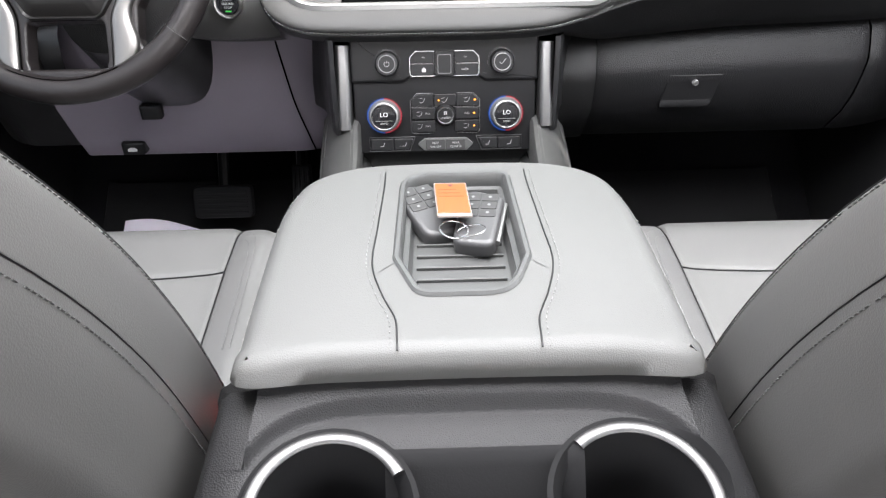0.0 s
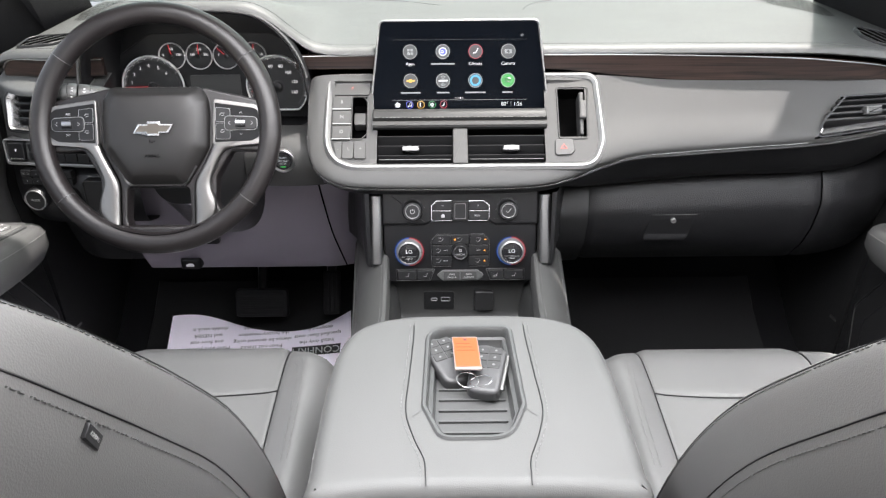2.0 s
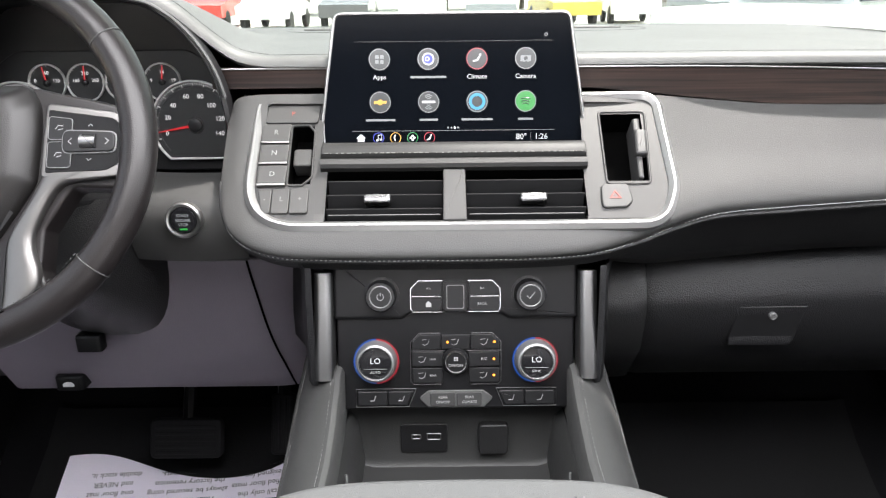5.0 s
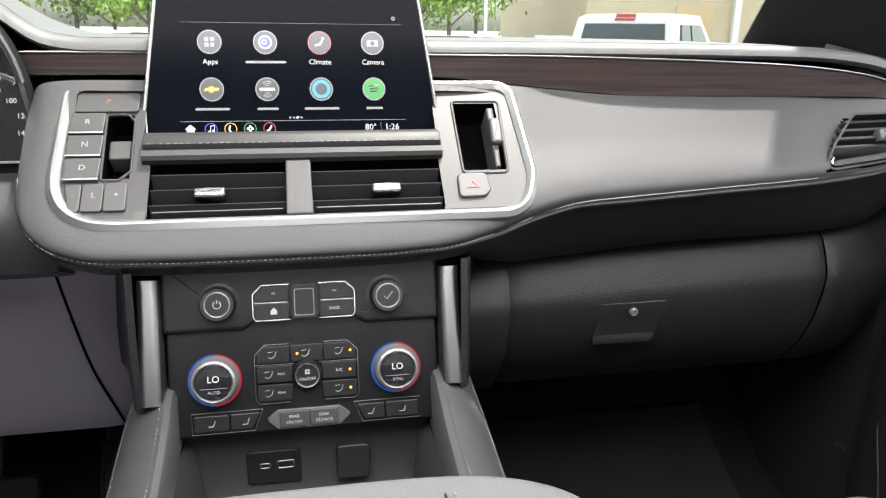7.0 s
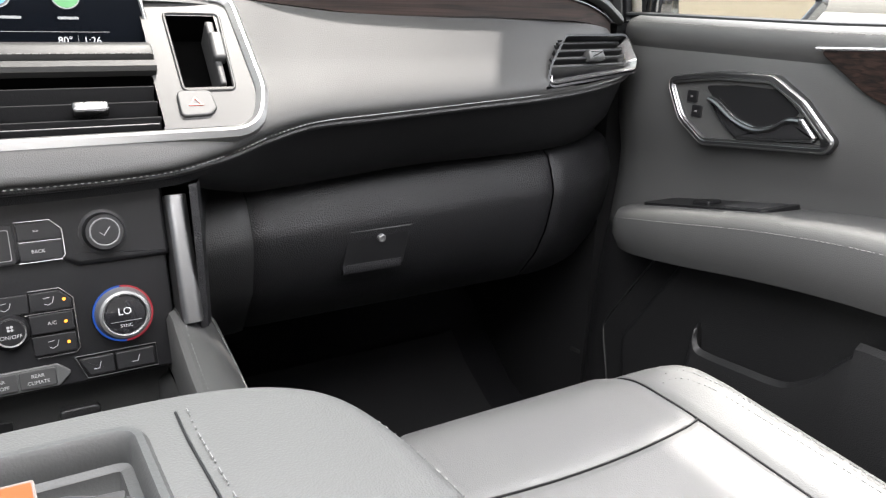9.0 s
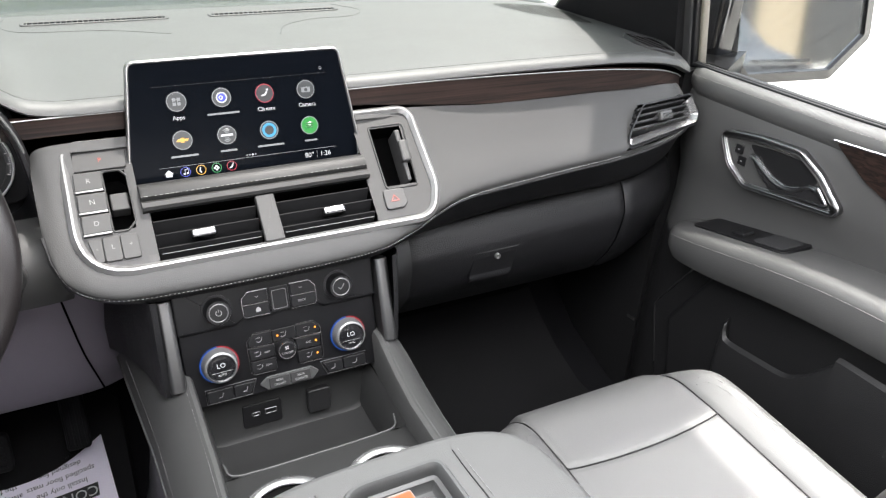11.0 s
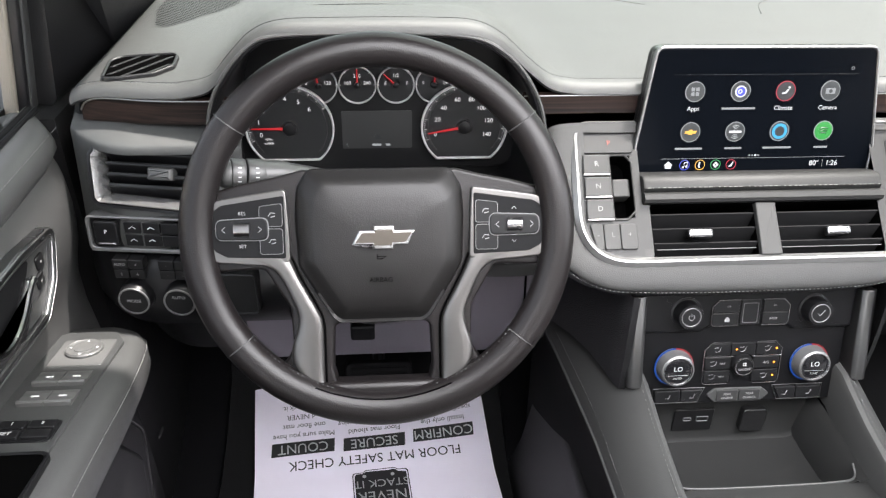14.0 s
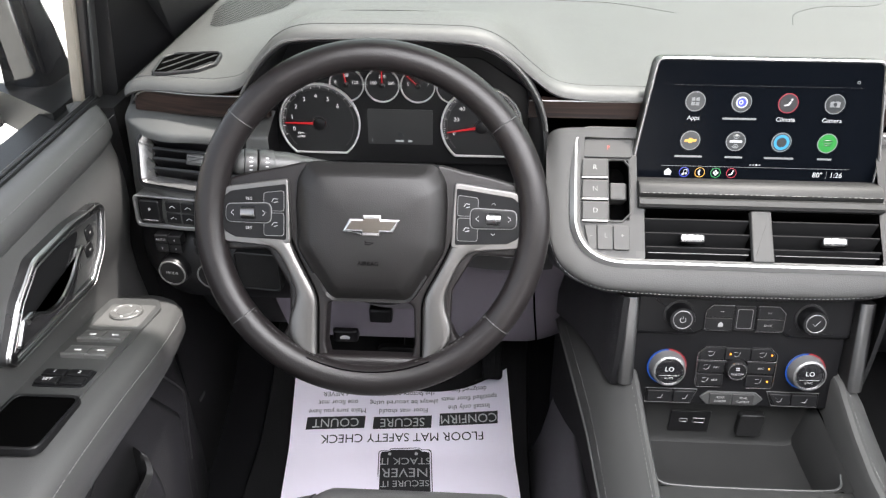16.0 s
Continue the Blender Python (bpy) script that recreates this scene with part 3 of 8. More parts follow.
# grey panel: middle surround and the passenger's side, in one skin
FACE = (  # x, top y z, shoulder y z, lip y z, stitched edge y z
    (-0.252, 1.262, 1.395, 1.235, 1.375, 1.195, 1.335, 1.190, 1.327),
    (-0.246, 1.258, 1.405, 1.225, 1.368, 1.165, 1.310, 1.164, 1.303),
    (-0.235, 1.256, 1.410, 1.215, 1.362, 1.148, 1.295, 1.151, 1.281),
    (-0.21, 1.256, 1.412, 1.205, 1.352, 1.132, 1.284, 1.140, 1.266),
    (-0.17, 1.257, 1.412, 1.200, 1.347, 1.124, 1.278, 1.132, 1.259),
    (0.00, 1.257, 1.412, 1.200, 1.347, 1.122, 1.276, 1.130, 1.257),
    (0.13, 1.258, 1.411, 1.200, 1.347, 1.126, 1.278, 1.135, 1.259),
    (0.19, 1.259, 1.409, 1.206, 1.350, 1.142, 1.287, 1.152, 1.266),
    (0.24, 1.264, 1.405, 1.215, 1.350, 1.163, 1.298, 1.171, 1.277),
    (0.29, 1.270, 1.400, 1.225, 1.350, 1.180, 1.304, 1.185, 1.285),
    (0.36, 1.272, 1.394, 1.232, 1.350, 1.192, 1.307, 1.194, 1.287),
    (0.48, 1.274, 1.391, 1.236, 1.350, 1.199, 1.312, 1.200, 1.293),
    (0.60, 1.276, 1.391, 1.239, 1.350, 1.205, 1.318, 1.205, 1.299),
    (0.70, 1.285, 1.388, 1.250, 1.352, 1.222, 1.325, 1.222, 1.307),
    (0.77, 1.300, 1.381, 1.270, 1.356, 1.248, 1.333, 1.248, 1.317),
    (0.81, 1.335, 1.370, 1.310, 1.352, 1.293, 1.338, 1.292, 1.326),
    (0.825, 1.38, 1.355, 1.36, 1.345, 1.35, 1.338, 1.35, 1.33),
)


def face_row(x, n=18):
    q = smooth_table(FACE, x)
    key = [(x, q[i], q[i + 1]) for i in range(0, 8, 2)]
    return spline(key, n)


TRIMFACE = [(-0.205, 0.05), (-0.18, 0.022), (0.17, 0.022), (0.205, 0.05), (0.218, 0.075), (0.216, 0.166), (-0.209, 0.166)]
VENTR = [(0.597, 1.310), (0.618, 1.335), (0.654, 1.366), (0.775, 1.366), (0.785, 1.335), (0.775, 1.322)]


bm = B()
xs = [-0.252 + i * 0.005 for i in range(216)]
HOLES = ((-0.138, 0.138, 1.352, 1.43), (-0.135, 0.138, 1.293, 1.335), (0.164, 0.211, 1.327, 1.388), (-0.1775, -0.1535, 1.326, 1.377))
grid(bm, [face_row(x, 40) for x in xs], skip=lambda c: in_poly((c.x, c.z), VENTR) or in_poly((c.x, (c.y - 1.133) * 0.727 + (c.z - 1.284) * 0.686), TRIMFACE) or any(a < c.x < b and d < c.z < e for a, b, d, e in HOLES))
part("grey_panel", bm, PANEL, dashboard, "smooth silver-grey leatherette dashboard panel with stitched lower edge")
bm = B()
edge_line = [Vector(face_row(x)[-1]) for x in xs]
tube(bm, edge_line, 0.0028, 8)
part("edge_welt", bm, PLASTIC, dashboard)
bm = B()
sewn = []
for x in xs:
    r = [Vector(p) for p in face_row(x, 40)]
    nv = (r[-2] - r[-5]).cross(Vector((1, 0, 0))).normalized()
    sewn.append(r[-6] + nv * 0.0012)
stitches(bm, sewn, 0.0050, 0.0038, 0.00045, nrm=(0, -0.9, 0.3))
part("stitching", bm, PALETHREAD, dashboard, "light grey stitching")

# dark underside between the grey panel and what lies below
bm = B()
UNDER = ((-0.252, 1.27, 1.23), (-0.2, 1.24, 1.225), (-0.15, 1.20, 1.235), (0.15, 1.20, 1.235), (0.2, 1.24, 1.215), (0.25, 1.275, 1.200), (0.45, 1.295, 1.208), (0.7, 1.30, 1.214), (0.825, 1.37, 1.22))
rows = []
for x in xs:
    p = face_row(x)[-1]
    yb, zb = smooth_table(UNDER, x)
    rows.append([p, (x, p[1] + (yb - p[1]) * 0.12, p[2] - 0.012), (x, p[1] + (yb - p[1]) * 0.4, p[2] + (zb - p[2]) * 0.62), (x, p[1] + (yb - p[1]) * 0.75, p[2] + (zb - p[2]) * 0.92), (x, yb, zb), (x, yb + 0.06, zb)])
grid(bm, rows)
part("lower_skin", bm, GRAIN, dashboard, "black lower dashboard skin")

# glove box and its neighbours
def lower_rows(x0, x1, n, dy=0.0, zt0=1.196, zt1=1.214, edge=0.004):
    rows = []
    for i in range(n + 1):
        t = i / n
        x = x0 + (x1 - x0) * t
        e = edge if i in (0, n) else 0
        zt = zt0 + (zt1 - zt0) * (x - 0.22) / 0.47
        k = 0.05 * max(0, (x - 0.66) / 0.16) ** 2
        sec = [(1.31, zt + 0.004), (1.288, zt), (1.277, zt - 0.007), (1.268, zt - 0.024), (1.261, zt - 0.042), (1.2585, zt - 0.050), (1.2585, zt - 0.060), (1.261, zt - 0.078), (1.270, zt - 0.115), (1.288, 1.06), (1.325, 1.012), (1.37, 0.995), (1.44, 0.99)]
        rows.append([(x, y + dy + e + k, z) for y, z in sec])
    return rows


bm = grid(B(), lower_rows(0.142, 0.2405, 8, -0.010))
part("lower_panel", bm, PLASTIC, dashboard)
bm = grid(B(), lower_rows(0.674, 0.83, 16))
part("lower_panel", bm, GLOVE, dashboard)
glovebox = thing("glove_box", (0.455, 1.27, 1.0), "closed black grained plastic glove box under the dashboard", "glove box")
bm = grid(B(), lower_rows(0.2435, 0.671, 40))
part("lid", bm, GLOVE, glovebox)
GB = basis((0.402, 1.2625, 1.118), (0.82, 0, 0), (0, -0.02, 1)) @ Matrix.Scale(0.84, 4)
bm = B()
plate(bm, rpoly([(-0.05, 0.0275), (-0.062, -0.032), (0.038, -0.032), (0.05, 0.0275)][::-1], 0.004), 0.0025, 0.001, GB, low=-0.01)
latch = part("latch_plate", bm, SATIN, glovebox, "smooth black latch plate")
bm = B()
tube(bm, [(-0.05, 0.028, 0.003), (0.05, 0.028, 0.003)], 0.0012, 8, m=GB)
part("bright_edge", bm, GREYPLASTIC, latch)
bm = B()
grid(bm, [[(u, v, h) for v, h in ((-0.022, 0.0026), (-0.027, 0.0036), (-0.0325, 0.0042), (-0.0365, 0.0030), (-0.0375, -0.004))] for u in (-0.060, -0.056, -0.02, 0.02, 0.030, 0.034)], m=GB, caps=True)
part("pull", bm, GLOVE, latch, "rounded black pull lip")
bm = B()
lathe(bm, [(0.006, 0), (0.006, 0.006), (0.0045, 0.007), (0.0043, 0.005), (0.001, 0.005)], GB @ shift(0.0, 0.014, 0.002), 20)
part("lock", bm, PEWTER, latch, "small round key lock")

# ---- driver's side of the dashboard ----
# hollow round the instruments, under the brow
HOOD = [(-0.632, 1.36), (-0.622, 1.43), (-0.603, 1.470), (-0.572, 1.503), (-0.54, 1.5135), (-0.44, 1.516), (-0.35, 1.512), (-0.31, 1.495), (-0.28, 1.462), (-0.262, 1.42), (-0.255, 1.36), (-0.256, 1.31), (-0.275, 1.275), (-0.33, 1.262), (-0.44, 1.260), (-0.56, 1.262), (-0.612, 1.275), (-0.632, 1.31)]
hood = spline([(x, 0, z) for x, z in HOOD], 96, True)
cx, cz = -0.444, 1.385


def hood_loop(y, k, dz=0.0):
    return [(cx + (p.x - cx) * k, y, cz + (p.z - cz) * k + dz) for p in hood]


bm = B()
grid(bm, [hood_loop(1.262, 1.045), hood_loop(1.248, 1.03), hood_loop(1.2455, 1.01), hood_loop(1.250, 0.995), hood_loop(1.275, 0.985), hood_loop(1.32, 0.965), hood_loop(1.39, 0.94)], closed=True)
part("instrument_hood", bm, SATIN, dashboard, "smooth black hood round the instruments")
bm = B()
ht = [Vector(p) for p in hood_loop(1.2448, 1.035)]
tube(bm, [p for p in ht if p.z > 1.40], 0.002, 6)
part("hood_welt", bm, LEATHER, dashboard)
bm = B()
stitches(bm, [(-0.80 + 0.003 * i, dash_front(-0.80 + 0.003 * i) + 0.017, dash_z(-0.80 + 0.003 * i, dash_front(-0.80 + 0.003 * i) + 0.017)) for i in range(52)])
part("stitching", bm, THREAD, dashboard)
bm = B()
grid(bm, [hood_loop(1.389, 0.97), hood_loop(1.40, 0.5)], closed=True, caps=True)
part("instrument_back", bm, SATIN, dashboard)

# left panel beside the wheel, bent back towards the door
def left_rows(sec, x0, x1, n):
    rows = []
    for i in range(n + 1):
        x = x0 + (x1 - x0) * i / n
        k = 0.06 * max(0, (-x - 0.72) / 0.09) ** 2
        rows.append([(x, y + k, z) for y, z in sec])
    return rows


VENTL = [(-0.776, 1.368), (-0.770, 1.319), (-0.638, 1.314), (-0.638, 1.379), (-0.767, 1.379)]
panel_section = [(p.x, p.y) for p in spline([(1.302, 1.405, 0), (1.276, 1.398, 0), (1.259, 1.3915, 0), (1.2535, 1.386, 0), (1.2515, 1.372, 0), (1.243, 1.33, 0), (1.236, 1.30, 0), (1.232, 1.272, 0), (1.236, 1.262, 0), (1.262, 1.257, 0)], 30)]
bm = grid(B(), left_rows(panel_section, -0.806, -0.60, 46), skip=lambda c: in_poly((c.x, c.z), VENTL))
part("driver_panel", bm, DASHSOFT, dashboard, "grey panel with the driver's air vent")
bm = grid(B(), left_rows([(1.28, 1.258), (1.245, 1.252), (1.228, 1.235), (1.222, 1.205), (1.224, 1.172), (1.236, 1.150), (1.27, 1.138), (1.36, 1.13)], -0.812, -0.562, 30))
part("switch_panel", bm, SATIN, dashboard, "black panel with the light switches")
bm = grid(B(), left_rows([(1.37, 1.14), (1.33, 1.12), (1.345, 1.06), (1.375, 0.99), (1.44, 0.985)], -0.84, -0.635, 14))
part("lower_panel", bm, PLASTIC, dashboard)
# knee panel under the column
bm = B()
rows = []
for i in range(31):
    x = -0.635 + 0.465 * i / 30
    k = 0.0 if x < -0.26 else 5.0 * (x + 0.26) ** 2
    rows.append([(x, y + k, z) for y, z in ((1.25, 1.27), (1.262, 1.22), (1.275, 1.17), (1.30, 1.09), (1.335, 1.02), (1.360, 0.978), (1.368, 0.972), (1.44, 0.975))])
grid(bm, rows)
part("knee_panel", bm, KNEE, dashboard, "grey knee panel under the steering column, mauve haze in its colour")
bm = B()
tube(bm, spline([(-0.256, 1.2612, 1.222), (-0.251, 1.2742, 1.17), (-0.243, 1.300, 1.09), (-0.234, 1.3375, 1.02), (-0.229, 1.363, 0.978)], 24), 0.0016, 6)
part("panel_seam", bm, SHADEPRINT, dashboard, "dark seam in the knee panel")
# piece with the start button, between hood and middle surround
bm = B()
rows = []
for i in range(15):
    x = -0.365 + 0.13 * i / 14
    k = 0.010 * abs((i - 8) / 8) ** 2
    rows.append([(x, y + k, z) for y, z in ((1.266, 1.320), (1.225, 1.316), (1.202, 1.304), (1.192, 1.284), (1.191, 1.258), (1.204, 1.232), (1.26, 1.21))])
grid(bm, rows)
part("start_panel", bm, PANEL, dashboard)

# ---- middle console ----
console = thing("center_console", (0, 0.9, FLOOR), "tall dark grey leather-sided console between the front seats", "console")
for s in (-1, 1):
    bm = B()
    rows, skirt, hem, welt = [], [], [], []
    for y, zt, xi, xo, zo in ((1.45, 1.08, 0.13, 0.21, 1.036), (1.30, 1.11, 0.125, 0.200, 1.047), (1.16, 1.134, 0.122, 0.189, 1.052), (1.118, 1.134, 0.122, 0.1855, 1.052), (1.09, 1.126, 0.121, 0.1835, 1.052), (1.05, 1.115, 0.120, 0.1815, 1.050), (1.0, 1.106, 0.119, 0.1795, 1.048), (0.93, 1.102, 0.120, 0.1785, 1.047), (0.86, 1.10, 0.122, 0.180, 1.047), (0.78, 1.10, 0.12, 0.182, 1.047), (0.5, 1.10, 0.12, 0.185, 1.047)):
        w, d = xo - xi, zt - zo
        rows.append([(s * x, y, z) for x, z in ((xi, zt - 0.06), (xi, zt - 0.008), (xi + 0.003, zt - 0.002), (xi + 0.008, zt), (xi + w * 0.3, zt - d * 0.09), (xi + w * 0.5, zt - d * 0.24), (xi + w * 0.7, zt - d * 0.45), (xi + w * 0.88, zt - d * 0.72), (xo - 0.001, zo + 0.004), (xo - 0.001, zo))])
        skirt.append([(s * x, y, z) for x, z in ((xo - 0.002, zo), (xo - 0.010, zo - 0.012), (xo - 0.020, zo - 0.06), (xo - 0.024, 0.92), (xo - 0.03, FLOOR))])
        hem.append((s * (xi + w * 0.90), y, zt - d * 0.755))
        welt.append((s * (xo - 0.001), y, zo))
    grid(bm, rows)
    sk = B()
    grid(sk, skirt)
    part("side_skirt", sk, MATTE, console, "black recess below the leather side")
    sk = B()
    tube(sk, spline(welt, 60), 0.0026, 8)
    part("welt", sk, LEATHER, console, "grey welt along the leather side")
    sk = B()
    grid(sk, [[(s * x, y, z) for x, z in ((0.150, 0.905), (0.166, 0.905), (0.170, 0.900), (0.172, 0.88), (0.180, 0.80), (0.196, 0.70), (0.216, FLOOR + 0.004))] for y in (0.70, 0.90, 1.05, 1.20, 1.30, 1.42)])
    part("tunnel_panel", sk, PLASTIC, console, "dark grained panel along the floor tunnel")
    sk = B()
    grid(sk, [spline([(s * (0.1600 + dx), 1.120 + dy, zb), (s * (0.1605 + dx), 1.122 + dy, (zb + 1.252) / 2), (s * (0.1600 + dx), 1.128 + dy, 1.252)], 8) for dx, dy, zb in ((-0.010, -0.002, 1.118), (-0.003, 0.0, 1.118), (0.002, 0.01, 1.118), (0.006, 0.03, 1.118), (0.014, 0.08, 1.11), (0.028, 0.13, 1.10), (0.05, 0.18, 1.09))])
    part("side_cheek", sk, GLOVE, console, "dark grained cheek beside the control panels")
    sk = B()
    stitches(sk, spline(hem[1:9], 60), nrm=(s * 0.3, 0, 1))
    part("stitching", sk, THREAD, console)
    part("side_wing", bm, WINGSHADE, console, "stitched dark grey leather console side")
    bm = B()
    pts = spline([(s * 0.1345, 1.114, 1.1345), (s * 0.133, 1.09, 1.1255), (s * 0.132, 1.05, 1.1148), (s * 0.131, 1.0, 1.1058), (s * 0.132, 0.93, 1.1018), (s * 0.134, 0.86, 1.0998)], 40)
    stitches(bm, pts, nrm=(0, 0, 1))
    part("stitching", bm, THREAD, console)
    # metal post
    bm = B()
    m = basis((s * 0.142, 1.1125, 1.128), (1, 0, 0), (0, 0.945, -0.32))
    plate(bm, rpoly([(-0.0095, 0.03), (-0.0095, -0.002), (-0.005, -0.006), (0.005, -0.006), (0.0095, -0.002), (0.0095, 0.03)], [0.002, 0.004, 0.006, 0.006, 0.004, 0.002], 6), 0.116, 0.001, m)
    part("post", bm, POST, console, "upright brushed metal post")
# small tray in front of the cup holders
bm = B()
X = 0.108
rows = []
for y, z in ((1.148, 1.10), (1.144, 1.05), (1.141, 1.006), (1.135, 0.999), (1.10, 0.998), (1.06, 1.000), (1.035, 1.010), (1.02, 1.040), (1.012, 1.058), (1.006, 1.062)):
    rows.append([(-0.122, y, max(z, 1.07)), (-X - 0.004, y, max(z, 1.06)), (-X + 0.002, y, z + 0.004), (-X + 0.012, y, z)] + [(x, y, z) for x in (-0.06, 0, 0.06)] + [(X - 0.012, y, z), (X - 0.002, y, z + 0.004), (X + 0.004, y, max(z, 1.06)), (0.122, y, max(z, 1.07))])
grid(bm, rows)
part("tray", bm, TRAYBLACK, console, "open black storage tray")
# Paler rod along the tray edge: a painted highlight on the lip.
bm = B()
tube(bm, spline([(-0.112, 1.03, 1.068), (-0.106, 1.014, 1.0625), (-0.08, 1.0085, 1.0625), (0.0, 1.0075, 1.0625), (0.08, 1.0085, 1.0625), (0.106, 1.014, 1.0625), (0.112, 1.03, 1.068)], 40), 0.0016, 8)
part("tray_lip_highlight", bm, GREYPLASTIC, console, "tray lip in paler grey, its lit edge painted in")


def deck_with_cups(bm, x0, x1, ya, za, yb, zb, cups, r, depth, nx=48, ny=40):
    """A sloping deck with round wells, skin and wells in one."""
    def skip(c):
        return any((c.x - u) ** 2 + (c.y - v) ** 2 < (r + 0.003) ** 2 for u, v in cups)
    rows = [[(x0 + (x1 - x0) * i / nx, ya + (yb - ya) * j / ny, za + (zb - za) * j / ny) for i in range(nx + 1)] for j in range(ny + 1)]
    grid(bm, rows, skip=skip)
    for u, v in cups:
        z = za + (zb - za) * (v - ya) / (yb - ya)
        sl = (zb - za) / (yb - ya)
        loops = []
        for rr, d in ((r + 0.007, 0.0), (r, -0.004), (r * 0.96, -depth * 0.6), (r * 0.9, -depth), (r * 0.3, -depth)):
            loops.append([(u + rr * math.cos(a), v + rr * math.sin(a), z + d + (sl * rr * math.sin(a) if d > -0.01 else 0)) for a in np.linspace(0, 2 * math.pi, 40, endpoint=False)])
        grid(bm, loops, closed=True)
    return bm


def cup_rim(u, v, z, r, sl, a0=0.0, a1=2 * math.pi, thick=0.0062):
    bm = B()
    pts = [(u + r * math.cos(a), v + r * math.sin(a), z + sl * r * math.sin(a)) for a in np.linspace(a0, a1, 44)]
    tube(bm, pts, thick, 10, flat=0.55)
    return bm


bm = deck_with_cups(B(), -0.124, 0.124, 1.008, 1.062, 0.84, 1.082, [(-0.06, 0.925), (0.064, 0.925)], 0.046, 0.075)
part("cup_deck", bm, TRAYBLACK, console, "satin grey cup holder deck")
for u in (-0.06, 0.064):
    part("cup_rim", cup_rim(u, 0.925, 1.0755, 0.048, -0.12), CUP, console, "polished metal cup holder rim")
bm = B()
box(bm, -0.022, 0.87, 1.02, 0.024, 0.957, 1.070, 0.004, 0.003)
part("cup_bridge", bm, SATIN, console)
# body under the armrest and the rear deck
REARCUPS = [(-0.096, 0.444), (0.105, 0.446)]


def rear_z(y):
    return 1.176 + (y - 0.47) * 0.20


def deck_z(x, y):
    """The deck, with a raised rim in front and along its sides."""
    q = (abs(x) / 0.172) ** 6 + (max(0.0, y - 0.36) / 0.157) ** 2.4
    t = min(1, max(0, (q - 0.94) / 0.12))
    f = min(1, max(0, (y - 0.517) / 0.018))
    return rear_z(y) + 0.0095 * t * t * (3 - 2 * t) + 0.006 * f * f * (3 - 2 * f)


def open_deck(c):
    return c.z > 1.12 and (any((c.x - u) ** 2 + (c.y - v) ** 2 < 0.0545 ** 2 for u, v in REARCUPS) or (abs(c.x) < 0.072 and 0.25 < c.y < 0.483))


bm = B()
rows = []
sec = [(0.84, 1.10, 0.15), (0.835, 1.13, 0.15), (0.80, 1.15, 0.155), (0.56, 1.165, 0.165), (0.545, 1.180, 0.172), (0.540, 1.196, 0.174)]
sec += [(y, rear_z(y), 0.176 + (0.5 - y) * 0.06) for y in list(np.linspace(0.537, 0.47, 40)) + list(np.linspace(0.467, 0.262, 54))]
sec += [(0.25, 1.125, 0.19), (0.235, 1.09, 0.19), (0.225, 0.9, 0.19), (0.225, FLOOR, 0.19)]
for y, z, w in sec:
    side = [(w + 0.016, FLOOR), (w + 0.016, max(FLOOR, z - 0.06)), (w + 0.012, max(FLOOR, z - 0.022)), (w + 0.007, max(FLOOR, z - 0.008)), (w - 0.001, max(FLOOR, z - 0.002)), (w - 0.022, z)]
    rows.append([(-x, y, q) for x, q in side] + [((w - 0.022) * i / 66, y, deck_z((w - 0.022) * i / 66, y) if z > 1.126 and y < 0.539 else z) for i in range(-65, 66)] + [(x, y, q) for x, q in side[::-1]])
grid(bm, rows, skip=open_deck)
part("console_body", bm, GRAIN, console, "black grained console body behind the armrest")
for u, v in REARCUPS:
    bm = B()
    loops = []
    for r, d in ((0.0598, 0.0004), (0.056, 0.0016), (0.051, -0.006), (0.048, -0.05), (0.044, -0.085), (0.01, -0.085)):
        loops.append([(u + r * math.cos(a), v + r * math.sin(a), deck_z(u + r * math.cos(a), v + r * math.sin(a)) + d) for a in np.linspace(0, 2 * math.pi, 40, endpoint=False)])
    grid(bm, loops, closed=True)
    part("cup_well", bm, MATTE, console, "deep black cup well")
bm = B()
grid(bm, [[(x, y, z) for y, z in ((0.492, 1.176), (0.4865, 1.1795), (0.482, 1.1785), (0.476, 1.172), (0.462, 1.150), (0.44, 1.11), (0.40, 1.07), (0.26, 1.05))] for x in (-0.060, -0.055, -0.03, 0.03, 0.070, 0.075)])
part("rear_bridge", bm, MATTE, console)
for u, v in REARCUPS:
    part("cup_rim", cup_rim(u, v, rear_z(v) + 0.001, 0.052, 0.20, radians(28 if u < 0 else -20), radians(200 if u < 0 else 131), 0.0048), POST, console, "polished metal cup holder rim")

# ---- armrest lid ----
armrest = thing("armrest", (0, 0.66, 1.14), "padded dark grey leather armrest lid with stitched seams", "armrest")
half = [(0.0, 0.523), (0.10, 0.522), (0.164, 0.521), (0.170, 0.56), (0.170, 0.64), (0.169, 0.70), (0.164, 0.750), (0.152, 0.788), (0.126, 0.811), (0.078, 0.824), (0.0, 0.827)]
outline = spline([(x, y, 0) for x, y in half] + [(-x, y, 0) for x, y in half[-2:0:-1]], 120, True)
outline = [(p.x, p.y) for p in outline]
TRAY = rpoly([(-0.050, 0.786), (0.050, 0.786), (0.054, 0.64), (0.036, 0.592), (-0.036, 0.592), (-0.054, 0.64)][::-1], [0.016, 0.016, 0.03, 0.012, 0.012, 0.03], 6)


def arm_z(x, y):
    e = max(0.0, (abs(x) - 0.07) / 0.10)
    f = max(0.0, (y - 0.72) / 0.095)
    g = max(0.0, (0.545 - y) / 0.03)
    return 1.230 - 0.009 * e ** 2.2 - 0.003 * f ** 2 - 0.006 * g ** 2


